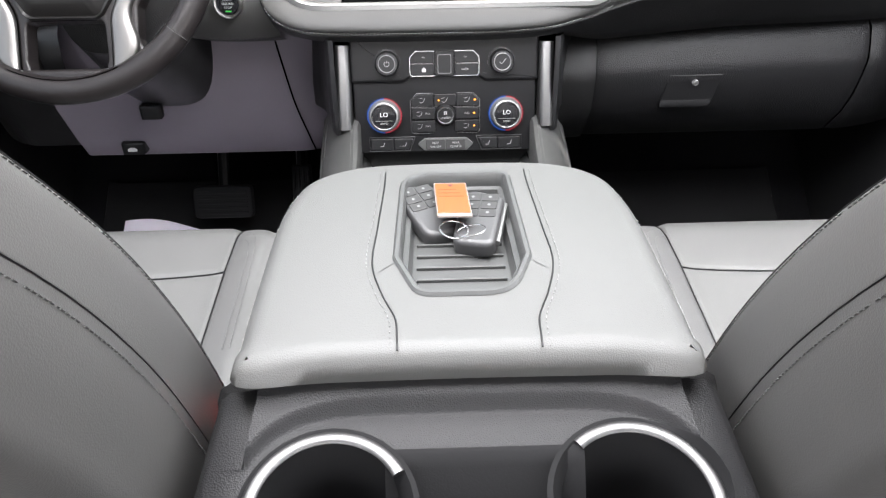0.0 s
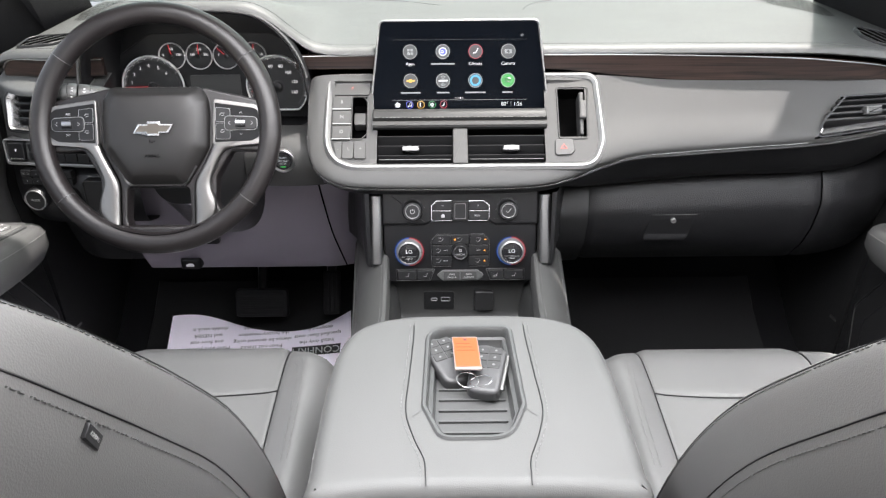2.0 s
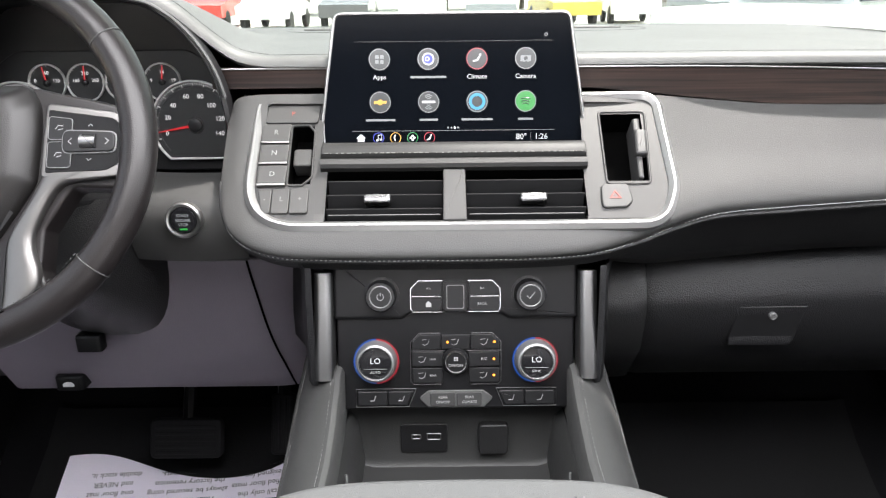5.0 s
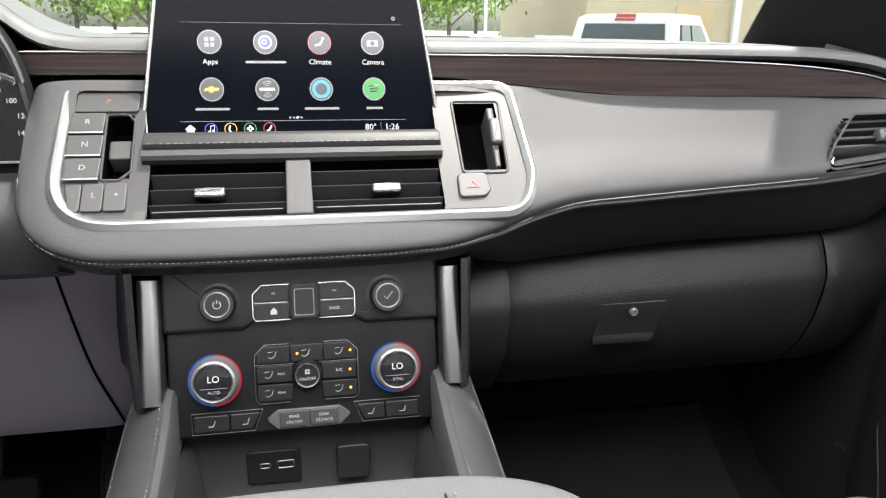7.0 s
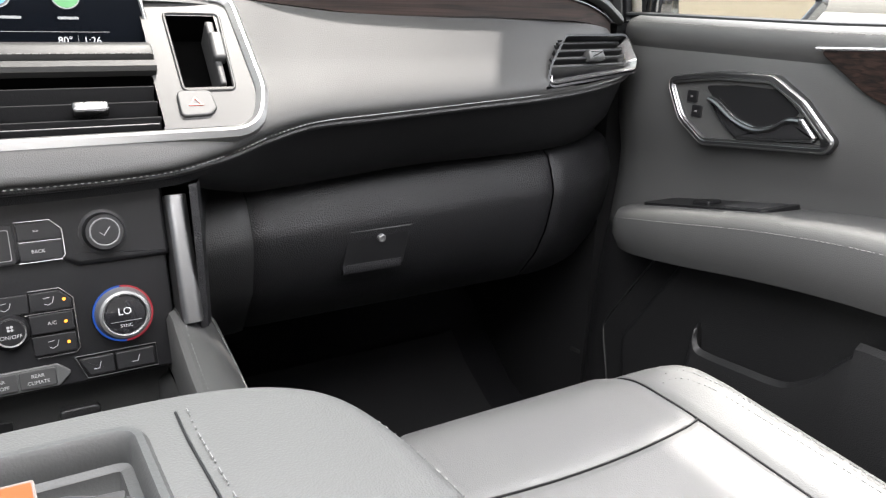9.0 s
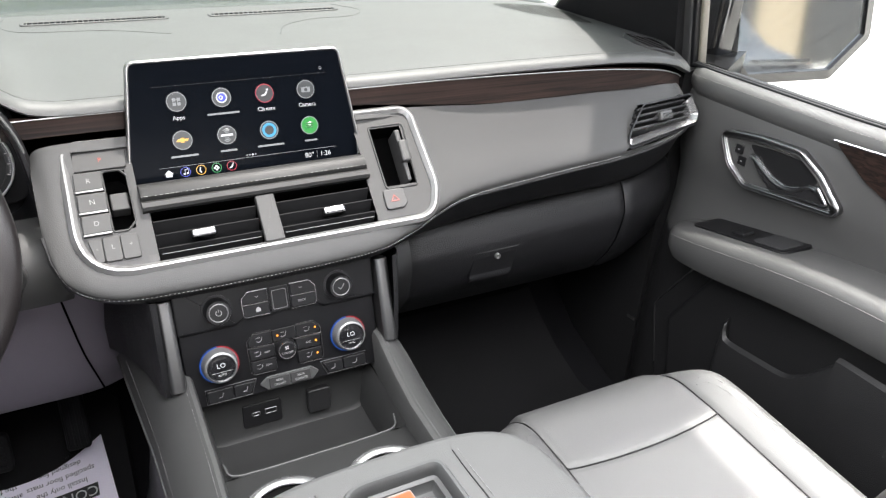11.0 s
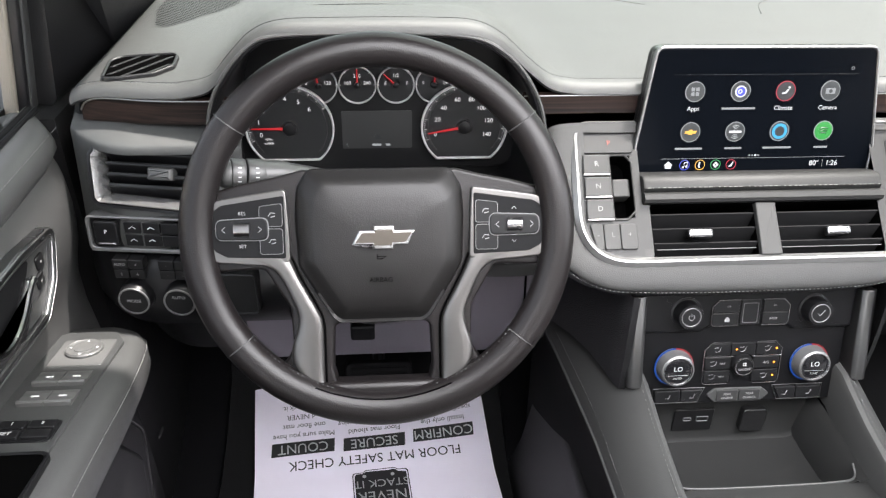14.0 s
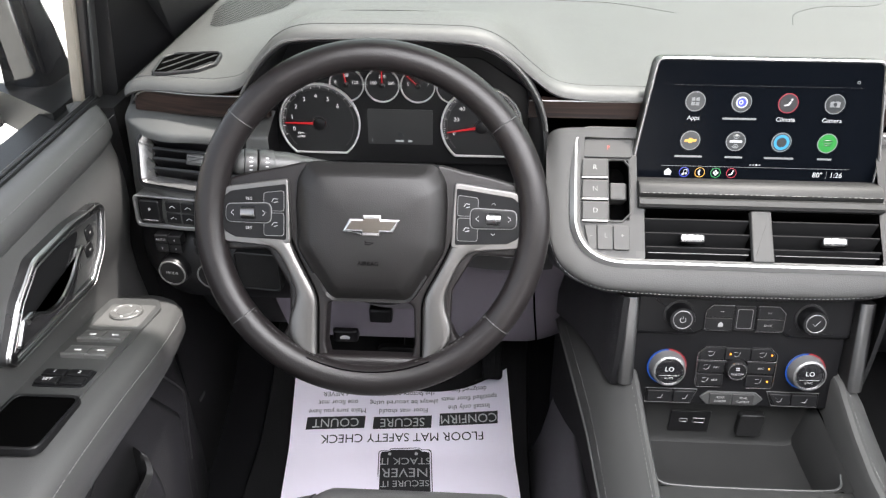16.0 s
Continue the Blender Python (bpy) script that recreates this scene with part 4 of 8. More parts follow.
bm = B()
loops = []
for d, z in ((0.0, -0.085), (0.0, -0.05), (0.0, -0.025), (0.0015, -0.016), (0.005, -0.008), (0.010, -0.003), (0.016, 0.0)):
    q = [(x, 0.540 if y < 0.540 and z < -0.02 else y) for x, y in inset(outline, d)]
    loops.append([(x, y, (arm_z(x, y) if d > 0.004 else 1.216) + z * (0.55 if y < 0.545 and z > -0.03 else 1)) for x, y in q])
q = inset(outline, 0.016)
c = (0, 0.69)
k = 16
tray_at = []
for (x, y) in q:
    a = math.atan2(y - c[1], x - c[0])
    best = None
    for i in range(len(TRAY)):
        (x0, y0), (x1, y1) = TRAY[i], TRAY[(i + 1) % len(TRAY)]
        dx, dy = math.cos(a), math.sin(a)
        den = dx * (y1 - y0) - dy * (x1 - x0)
        if abs(den) < 1e-9:
            continue
        t = ((x0 - c[0]) * (y1 - y0) - (y0 - c[1]) * (x1 - x0)) / den
        w = ((x0 - c[0]) * dy - (y0 - c[1]) * dx) / den
        if t > 0 and -1e-6 <= w <= 1 + 1e-6:
            best = t
    tray_at.append((c[0] + best * math.cos(a), c[1] + best * math.sin(a)))
for i in range(1, k + 1):
    t = i / k
    loops.append([(x + (tx - x) * t, y + (ty - y) * t, arm_z(x + (tx - x) * t, y + (ty - y) * t)) for (x, y), (tx, ty) in zip(q, tray_at)])
grid(bm, loops, closed=True)
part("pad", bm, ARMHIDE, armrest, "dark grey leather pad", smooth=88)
for s in (-1, 1):
    hemline = sorted([p for p in loops[4] if s * p[0] > 0.10 and p[1] > 0.545], key=lambda p: p[1] - abs(p[0]) * 0.4)
    bm = B()
    stitches(bm, spline(hemline, 90), r=0.0004, nrm=(s * 0.6, 0, 0.8), lift=0.0004)
    part("edge_stitching", bm, THREAD, armrest)
bm = B()
lp = []
for d, z in ((-0.003, 0.0005), (-0.001, 0.003), (0.002, 0.0028), (0.004, 0.0), (0.0045, -0.012), (0.008, -0.0135), (0.009, -0.0135), (0.0105, -0.022), (0.012, -0.0235)):
    lp.append([(x, y, (arm_z(x, y) if z > -0.02 else 1.228) + z) for x, y in inset(TRAY, d)])
grid(bm, lp, closed=True)
bm.faces.new([v for v in bm.verts][-len(TRAY):])
well = part("phone_tray", bm, GREYPLASTIC, armrest, "shallow grey ribbed phone tray")
bm = B()
for i in range(6):
    y = 0.607 + i * 0.0175
    w = 0.030 if i == 0 else 0.038
    plate(bm, rect(-w, y - 0.0010, w, y + 0.0010, 0.0008, 2), 1.229 - 0.0215, 0.0006, low=1.229 - 0.026)
part("ribs", bm, GREYPLASTIC, well)
for s in (-1, 1):
    line = spline([(s * 0.068, 0.792, 0), (s * 0.068, 0.76, 0), (s * 0.071, 0.69, 0), (s * 0.073, 0.635, 0), (s * 0.064, 0.595, 0), (s * 0.053, 0.565, 0), (s * 0.051, 0.545, 0), (s * 0.0505, 0.531, 0)], 60)
    bm = B()
    tube(bm, [(p.x, p.y, arm_z(p.x, p.y) + 0.0004) for p in line], 0.0007, 6)
    part("seam", bm, SATIN, armrest)
    bm = B()
    stitches(bm, [(p.x + s * 0.005, p.y, arm_z(p.x + s * 0.005, p.y) + 0.0005) for p in line])
    part("stitching", bm, THREAD, armrest)


# ---- seats ----
def front_seat(s):
    side = "driver" if s < 0 else "passenger"
    seat = thing("front_seat", (s * 0.42, 0.75, FLOOR), "dark grey leather front seat with stitched bolsters, worn smooth", "seat", "front seats")
    cxs = s * 0.40
    oy = 0.008 if s > 0 else 0.022

    def zc(u, y):
        """Height of the cushion, u from its middle."""
        a = abs(u)
        t = min(1, max(0, (a - 0.112) / 0.06))
        z = 1.058 + 0.020 * t * t * (3 - 2 * t)
        z -= 0.045 * max(0, (a - 0.166) / 0.041) ** 2
        z -= 0.003 * math.exp(-((a - 0.127) / 0.004) ** 2)
        z -= (0.05 + 0.02 * t) * max(0, (y - 0.915 + 0.035 * t) / 0.09) ** 2.5
        z -= 0.02 * max(0, (0.86 - y) / 0.3)
        z -= 0.0018 * math.exp(-((y - (0.840 + 0.010 * (u / 0.13) ** 2)) / 0.004) ** 2) * (1 if a < 0.127 else 0)
        return z
    us = sorted(set([round(-0.207 + 0.414 * i / 64, 4) for i in range(65)] + [s0 * q for s0 in (-1, 1) for q in (0.121, 0.124, 0.127, 0.130, 0.133)]))
    ys = [0.52, 0.6, 0.68, 0.75, 0.80, 0.82, 0.830, 0.834, 0.837, 0.840, 0.843, 0.846, 0.850, 0.855, 0.860, 0.865, 0.870, 0.875, 0.880, 0.885, 0.890, 0.895, 0.90, 0.905, 0.91, 0.915, 0.922, 0.93, 0.94, 0.95, 0.958, 0.965, 0.972, 0.98, 0.985, 0.99, 0.995, 1.0, 1.006]
    bm = B()
    rows = []
    for y in ys:
        tap = 1 - 0.06 * max(0, (y - 0.93) / 0.075) ** 2
        r = [(cxs + u * tap, y + oy, zc(u, y)) for u in us]
        rows.append([(r[0][0] - 0.004, y + oy, 0.95)] + r + [(r[-1][0] + 0.004, y + oy, 0.95)])
    rows.append([(p[0], 1.004 + oy, p[2] - 0.03 if 0 < i < len(us) + 1 else 0.95) for i, p in enumerate(rows[-1])])
    rows.append([(p[0], 0.985 + oy, 0.93) for p in rows[-1]])
    grid(bm, rows)
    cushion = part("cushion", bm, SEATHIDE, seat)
    for e in (-1, 1):
        bm = B()
        for off in (0.0, 0.008):
            pts = spline([(cxs + e * (0.158 + off), 0.70, 0), (cxs + e * (0.157 + off), 0.80, 0), (cxs + e * (0.155 + off), 0.86, 0), (cxs + e * (0.148 + off), 0.893 + off, 0), (cxs + e * (0.134 + off * 0.3), 0.903 + off, 0)], 40)
            stitches(bm, [(p.x, p.y + oy, zc(p.x - cxs, p.y) + 0.0019) for p in pts], r=0.0005)
        part("stitching", bm, THREAD, cushion)
        bm = B()
        tube(bm, [(cxs + e * 0.127, y + oy, zc(e * 0.127, y) + 0.0004) for y in np.linspace(0.56, 0.985, 60)], 0.0013, 6)
        part("seam", bm, SATIN, cushion)
    bm = B()
    tube(bm, [(cxs + u, 0.840 + 0.010 * (u / 0.13) ** 2 + oy, zc(u, 0.840 + 0.010 * (u / 0.13) ** 2) + 0.0004) for u in np.linspace(-0.127, 0.127, 40)], 0.0013, 6)
    part("seam", bm, SATIN, cushion)
    bm = B()
    box(bm, cxs - 0.20, 0.42, FLOOR + 0.05, cxs + 0.20, 0.96, 0.955, 0.03, 0.01)
    part("base", bm, PLASTIC, seat, "black plastic seat base")
    # backrest: level slices, narrow at the top
    def slice_at(y0, z, w, dp, bol):
        pts = []
        for u, v in ((0, 0.018), (0.45, 0.016), (0.62, -0.002), (0.80, -bol * 0.9), (0.93, -bol), (1.0, -bol * 0.55), (1.01, dp * 0.3), (0.97, dp * 0.7), (0.90, dp * 0.95), (0.6, dp * 1.05), (0, dp * 1.08)):
            pts.append((u, v))
        full = [(cxs + w * u, y0 - v, z) for u, v in pts] + [(cxs - w * u, y0 - v, z) for u, v in pts[-2:0:-1]]
        return spline(full, 96, True)
    rows = [slice_at(*q) for q in ((0.615, 0.97, 0.19, 0.13, 0.05), (0.605, 1.05, 0.19, 0.135, 0.052), (0.573, 1.15, 0.19, 0.135, 0.05), (0.530, 1.25, 0.19, 0.132, 0.046), (0.472, 1.35, 0.19, 0.128, 0.042), (0.398, 1.45, 0.188, 0.122, 0.036), (0.345, 1.52, 0.184, 0.116, 0.028), (0.305, 1.575, 0.174, 0.108, 0.02), (0.276, 1.615, 0.152, 0.094, 0.012), (0.258, 1.635, 0.12, 0.07, 0.006))]
    bm = B()
    rr = [spline([r[j] for r in rows], 36) for j in range(len(rows[0]))]
    rows2 = [[rr[j][i] for j in range(len(rr))] for i in range(37)]
    grid(bm, rows2, closed=True, caps=True)
    back = part("backrest", bm, SHADEHIDE, seat)
    inb = -s
    for k in ((22, 28) if inb > 0 else (74, 68)):
        pts = [r[k] for r in rows2[2:34]]
        side_pts = [r[k].lerp(r[k + (1 if inb > 0 else -1)], 0.8) for r in rows2[2:34]]
        bm = B()
        tube(bm, pts, 0.0007, 6)
        part("seam", bm, SATIN, back)
        bm = B()
        stitches(bm, side_pts, 0.0055, 0.0036, 0.0005, nrm=(inb, 0.2, 0), lift=0.0006)
        part("stitching", bm, LEATHER, back)
    if s < 0:
        bm = B()
        tm = basis((-0.2132, 0.3159, 1.5004), (-0.03, 0.44, -0.90), (0.08, 0.90, 0.44))
        plate(bm, rect(-0.0095, -0.0042, 0.0095, 0.0042, 0.001), 0.0018, 0.0005, tm, low=-0.002)
        tag = part("airbag_tag", bm, SATIN, back, "small black fabric tag")
        word("tag_text", "AIRBAG", 0.0036, tm @ shift(0, 0, 0.0018), THREAD, tag)
    return seat


for s in (-1, 1):
    front_seat(s)


# ---- doors ----
def front_door(s, nm):
    door = thing(nm, (s * 0.84, 0.7, FLOOR), "charcoal door trim with padded armrest, bright handle bezel and wood inlay", "car door", kind="structure")
    SEC = ((1.392, 0.868), (1.398, 0.852), (1.3985, 0.836), (1.392, 0.823), (1.381, 0.8165), (1.370, 0.8165), (1.362, 0.821), (1.357, 0.8245), (1.350, 0.8215), (1.335, 0.8185), (1.30, 0.8165), (1.27, 0.818), (1.245, 0.822), (1.22, 0.829), (1.195, 0.834), (1.15, 0.834), (1.08, 0.826), (1.0, 0.815), (0.9, 0.808), (0.75, 0.806), (0.66, 0.81), (0.64, 0.83))
    bm = B()
    rows = []
    for i in range(37):
        y = 1.335 - 1.35 * i / 36
        up = 0.012 * max(0, (1.0 - y)) / 0.5
        fr = 0.03 * max(0, (y - 1.27) / 0.065) ** 2
        rows.append([(s * (x + fr), y, z + up if z > 1.1 else z) for z, x in SEC])
    grid(bm, [r[:17] for r in rows])
    part("trim_panel", bm, DOORHIDE, door, "charcoal leatherette door panel")
    bm = B()
    grid(bm, [r[16:] for r in rows])
    part("lower_panel", bm, PLASTIC, door, "black plastic lower door panel")
    bm = B()
    stitches(bm, [(s * 0.8215, 1.31 - 1.2 * i / 60, 1.3905 + 0.012 * max(0, 1.0 - (1.31 - 1.2 * i / 60)) / 0.5) for i in range(61)], nrm=(-s * 0.6, 0, 0.8))
    part("stitching", bm, THREAD, door)
    for x, r in ((0.8555, 0.0035), (0.8645, 0.0045)):
        bm = B()
        tube(bm, [(s * x, 1.345 - 1.34 * i / 20, 1.3985 + 0.012 * max(0, 1.0 - (1.345 - 1.34 * i / 20)) / 0.5) for i in range(21)], r, 8)
        part("window_seal", bm, SATIN, door, "black rubber window seal")
    # armrest
    bm = B()
    rows = []
    lift = 0.017 if s < 0 else 0.0
    for y, zt, w, dp in ((1.245, 1.112, 0.03, 0.03), (1.238, 1.128, 0.06, 0.045), (1.22, 1.140, 0.088, 0.056), (1.19, 1.149, 0.105, 0.072), (1.10, 1.168, 0.114, 0.080), (0.95, 1.197, 0.116, 0.085), (0.8, 1.212, 0.116, 0.087), (0.5, 1.218, 0.116, 0.085), (0.1, 1.22, 0.116, 0.09)):
        xo, xi, zt = 0.84, 0.84 - w, zt + lift
        rows.append([(s * x, y, z) for x, z in ((xo, zt - 0.004), (xi + 0.035 * w / 0.116, zt), (xi + 0.016, zt - 0.001), (xi + 0.006, zt - 0.005), (xi, zt - 0.016), (xi, zt - dp * 0.6), (xi + 0.012, zt - dp * 0.9), (xi + 0.04 * w / 0.116, zt - dp), (xo, zt - dp))])
    rr = [spline([r[j] for r in rows], 40) for j in range(len(rows[0]))]
    grid(bm, [[rr[j][i] for j in range(len(rr))] for i in range(41)], caps=True)
    arm = part("armrest", bm, DOORHIDE, door, "padded leather door armrest")
    bm = B()
    ln = [rr[4][i] for i in range(6, 41)]
    stitches(bm, [(p[0], p[1], p[2] + 0.001) for p in ln], nrm=(-s, 0, 0.2))
    part("stitching", bm, THREAD, arm)
    # handle bezel: a raised ring with a painted dark hollow and a lever
    f = 1 if s > 0 else -1
    HMx = basis((s * 0.8148, 1.082, 1.287), (0, -f, 0), (0, 0, 1))
    out = [(-0.127, 0.036), (-0.04, 0.050), (0.040, 0.054), (0.085, 0.030), (0.132, -0.012), (0.120, -0.027), (-0.052, -0.047), (-0.095, -0.020)]
    out = rpoly([(f * x, y) for x, y in out], [0.018, 0.05, 0.03, 0.03, 0.010, 0.012, 0.028, 0.05], 7)
    bm = B()
    ring(bm, out, inset(out, 0.0105), 0.010, HMx, low=-0.006, bev=0.0036)
    bez = part("handle_bezel", bm, DARKCHROME, door, "bright metal ring round the door handle")
    for d, h in ((0.0022, 0.0092), (0.0094, 0.0084)):
        bm = B()
        tube(bm, [(x, y, h) for x, y in inset(out, d)], 0.0013, 6, closed=True, m=HMx)
        part("bright_line", bm, SILVER, bez)
    ins = inset(out, 0.010)
    bm = B()
    plate(bm, ins, 0.0035, 0, HMx, low=-0.006)
    part("face", bm, LEATHER, bez)
    # Flat matte black plate paints in the shade behind the lever.
    bm = B()
    cut = [(-0.060, 0.030), (-0.01, 0.036), (0.047, 0.037), (0.080, 0.014), (0.074, 0.008), (0.055, -0.001), (0.030, -0.010), (-0.002, -0.002), (-0.034, 0.017), (-0.045, 0.017)]
    plate(bm, rpoly([(f * x, y) for x, y in cut], 0.004, 4), 0.0042, 0, HMx, low=0.003)
    part("hollow_shade", bm, MATTE, bez, "flat dark plate, shade behind the lever painted in")
    bm = B()
    lever = [(-0.050, 0.014), (-0.038, 0.018), (-0.002, -0.002), (0.030, -0.0095), (0.055, -0.001), (0.070, 0.009), (0.088, 0.011), (0.110, -0.010), (0.103, -0.0165), (0.003, -0.031), (-0.028, -0.010)]
    lv = rpoly([(f * x, y) for x, y in lever], 0.004, 4)
    plate(bm, lv, 0.011, 0.005, HMx, low=-0.004)
    part("lever", bm, mat("pull_metal", (0.20, 0.20, 0.205), 0.2, 0.95, vary=0.04), bez, "polished door pull lever")
    bm = B()
    tube(bm, spline([(f * x, y, 0.011) for x, y in ((-0.046, 0.0145), (-0.034, 0.011), (-0.004, -0.006), (0.026, -0.0135), (0.052, -0.008), (0.070, 0.004), (0.086, 0.006))], 30), 0.0034, 8, m=HMx)
    part("lever_ridge", bm, DARKCHROME, bez, "bright ridge of the lever")
    for du, dv in ((-0.078, 0.014), (-0.068, -0.004)):
        bm = B()
        plate(bm, rect(f * du - 0.0085, dv - 0.008, f * du + 0.0085, dv + 0.008, 0.003), 0.006, 0.0015, HMx, low=-0.004)
        lb = part("lock_button", bm, BUTTON, bez)
        bm = B()
        plate(bm, rect(f * du - 0.002, dv - 0.0012, f * du + 0.002, dv + 0.0012, 0.0006, 2), 0.0064, 0.0001, HMx, low=0.0055)
        part("mark", bm, THREAD, lb)
    # wood inlay behind the handle
    bm = B()
    inl = rpoly([(f * 0.088, 0.085), (f * 0.5, 0.108), (f * 0.5, 0.0), (f * 0.26, 0.004), (f * 0.15, 0.045)], [0.004, 0.004, 0.004, 0.05, 0.05], 5)
    plate(bm, inl, 0.0055, 0.001, HMx, low=-0.008)
    part("wood_inlay", bm, WOOD, door, "dark brown wood inlay")
    bm = B()
    tube(bm, [(f * 0.086, 0.0865, 0.0055), (f * 0.5, 0.1095, 0.0055)], 0.002, 6, m=HMx)
    part("bright_line", bm, CHROME, door)
    # lower door: stepped speaker cover and pocket
    LM = basis((s * 0.814, 0, 0), (0, -f, 0), (0, 0, 1))
    for nm2, pts, h, bev in (("speaker_cover", [(1.146, 1.120), (1.270, 0.930), (1.240, 0.80), (1.225, 0.66), (0.1, 0.66), (0.1, 1.15)], 0.012, 0.006), ("speaker_step", [(1.100, 1.120), (1.218, 0.930), (1.192, 0.80), (1.175, 0.66), (0.1, 0.66), (0.1, 1.15)], 0.027, 0.010)):
        bm = B()
        q = rpoly([(-f * y, z) for y, z in pts], [0.01, 0.03, 0.03, 0.01, 0.004, 0.004], 5)
        if sum(m0[0] * n0[1] - n0[0] * m0[1] for m0, n0 in zip(q, q[1:] + q[:1])) < 0:
            q = q[::-1]
        plate(bm, q, h, bev, LM, low=-0.01)
        part(nm2, bm, PLASTIC, door, "black plastic speaker cover")
    bm = B()
    tube(bm, spline([(-f * y, z, 0.0115) for y, z in ((1.166, 1.085), (1.215, 1.013), (1.262, 0.938), (1.266, 0.915), (1.252, 0.86), (1.238, 0.80))], 30), 0.0016, 6, m=LM)
    part("edge_line", bm, SILVER, door)
    bm = B()
    rows = []
    for y, zt, d in ((y0 - 0.03, z0 + 0.012, d0) for y0, z0, d0 in ((1.108, 1.004, 0.03), (1.098, 1.002, 0.010), (1.090, 0.985, 0.002), (1.075, 0.977, 0.0), (1.02, 0.981, 0), (0.961, 0.988, 0), (0.935, 1.003, 0), (0.919, 1.017, 0), (0.898, 1.045, 0), (0.877, 1.066, 0), (0.85, 1.073, 0), (0.5, 1.07, 0), (0.1, 1.07, 0))):
        rows.append([(s * (x + d), y, z) for x, z in ((0.80, zt - 0.09), (0.785, zt - 0.045), (0.772, zt - 0.006), (0.766, zt), (0.759, zt - 0.006), (0.752, zt - 0.05), (0.756, 0.75), (0.785, 0.66))])
    rr2 = [spline([r[j] for r in rows], 60) for j in range(8)]
    grid(bm, [[rr2[j][i] for j in range(8)] for i in range(61)])
    part("map_pocket", bm, PLASTIC, door, "open black door pocket")
    return door


# Tan strip puts the sunlit edge of the window frame into colour.
SUNEDGE = mat("sunlit_edge_tan", (0.20, 0.175, 0.15), 0.6, bump=0.2, scale=500, vary=0.06)
front_door(-1, "door_1")
front_door(1, "door_2")
for s, nm in ((-1, "window_2"), (1, "window_3")):
    pane(nm, [(s * 0.882, 1.365, 1.38), (s * 0.870, -0.02, 1.39), (s * 0.735, -0.05, 1.84), (s * 0.762, 1.0, 1.82), (s * 0.848, 1.365, 1.60)], "lightly tinted side window glass of the front door", SIDEGLASS)
    for tone, dx, dy, w in ((SUNEDGE, 0.011, -0.002, 0.020), (SATIN, 0.0, 0.0, 0.010), (GREYPLASTIC, 0.0, 0.018, 0.024)):
        bm = B()
        bar(bm, (s * (0.884 + dx), 1.366 + dy, 1.37), (s * (0.845 + dx), 1.371 + dy, 1.605), 0.016, w)
        bar(bm, (s * (0.845 + dx), 1.371 + dy, 1.605), (s * (0.745 + dx), 0.985 + dy, 1.825), 0.016, w)
        solid("window_frame", bm, tone, "upright frame and black seal of the side window", "window frame", kind="structure")

# ---- ground and sky line ----
GROUND = -0.20
ASPHALT = mat("pale_concrete", (0.42, 0.41, 0.385), 0.85, bump=0.6, scale=40, vary=0.12)
bm = B()
grid(bm, [[(x, y, GROUND) for x in np.linspace(-900, 900, 7)] for y in np.linspace(-900, 900, 7)])
solid("ground", bm, ASPHALT, "sunlit pale concrete car park", "ground", kind="structure")


# ---- middle of the dashboard: trim, shifter, vents ----
ST = basis((0, 1.133, 1.284), (1, 0, 0), (0, 0.727, 0.686))


def recess(bm, pts, depth, m, lip=0.0):
    grid(bm, [[(x, y, lip) for x, y in pts], [(x, y, -depth) for x, y in pts], [(x * 0.999, y, -depth) for x, y in pts]], closed=True, m=m)
    bm.verts.ensure_lookup_table()
    bm.faces.new(bm.verts[-len(pts):])
    return bm


stack = thing("center_trim", (0, 1.133, 1.27), "silver-rimmed grey middle trim of the dashboard", "dashboard trim")
inner = rpoly([(-0.214, 0.0165), (0.214, 0.0165), (0.2285, 0.056), (0.2235, 0.170), (-0.211, 0.170)], [0.054, 0.078, 0.06, 0.014, 0.014], 9)
outer = inset(inner, -0.0115)
bm = B()
ring(bm, outer, inner, 0.0072, ST, low=-0.004, bev=0.0045)
part("rim", bm, RIM, stack, "bright brushed silver rim")
bm = B()
us = [-0.226 + 0.0025 * i for i in range(184)]
vs = [0.018 + 0.0025 * i for i in range(62)]
face_in = inset(inner, -0.004)
vent_holes = ((-0.135, 0.138, 0.0165, 0.080), (-0.1425, 0.1425, 0.079, 0.19), (-0.1775, -0.1545, 0.063, 0.137), (0.165, 0.2085, 0.062, 0.151))
grid(bm, [[(u, v, 0.0015) for v in vs] for u in us], m=ST, skip=lambda c: (lambda q: not in_poly((q.x, q.y), face_in) or any(a < q.x < b and d < q.y < e for a, b, d, e in vent_holes))(ST.inverted() @ c))
part("face_plate", bm, TRIM, stack, "smooth dark silver-grey plate inside the rim")
# shift buttons
shifter = thing("push_button_shifter", (-0.19, 1.2, 1.33), "column of grey gear buttons P R N D with finger slot", "gear selector")
KEYGREY = mat("gear_key_plastic", (0.020, 0.020, 0.0197), 0.5, bump=0.1, scale=600, vary=0.06, spec=0.25)
KEYPRINT = mat("grey_key_print", (0.11, 0.11, 0.11), 0.5, vary=0.02)
slot = rpoly([(-0.1775, 0.062), (-0.163, 0.062), (-0.1535, 0.072), (-0.1535, 0.130), (-0.160, 0.138), (-0.1775, 0.138)], 0.003, 3)
bm = B()
plate(bm, rpoly([(-0.209, 0.141), (-0.150, 0.141), (-0.148, 0.165), (-0.2065, 0.165)], 0.004), 0.0045, 0.001, ST)
p_btn = part("park_button", bm, KEYGREY, shifter)
word("park_letter", "P", 0.008, ST @ shift(-0.178, 0.153, 0.0045), glow("red_letter", (0.8, 0.12, 0.08), 0.6), p_btn)
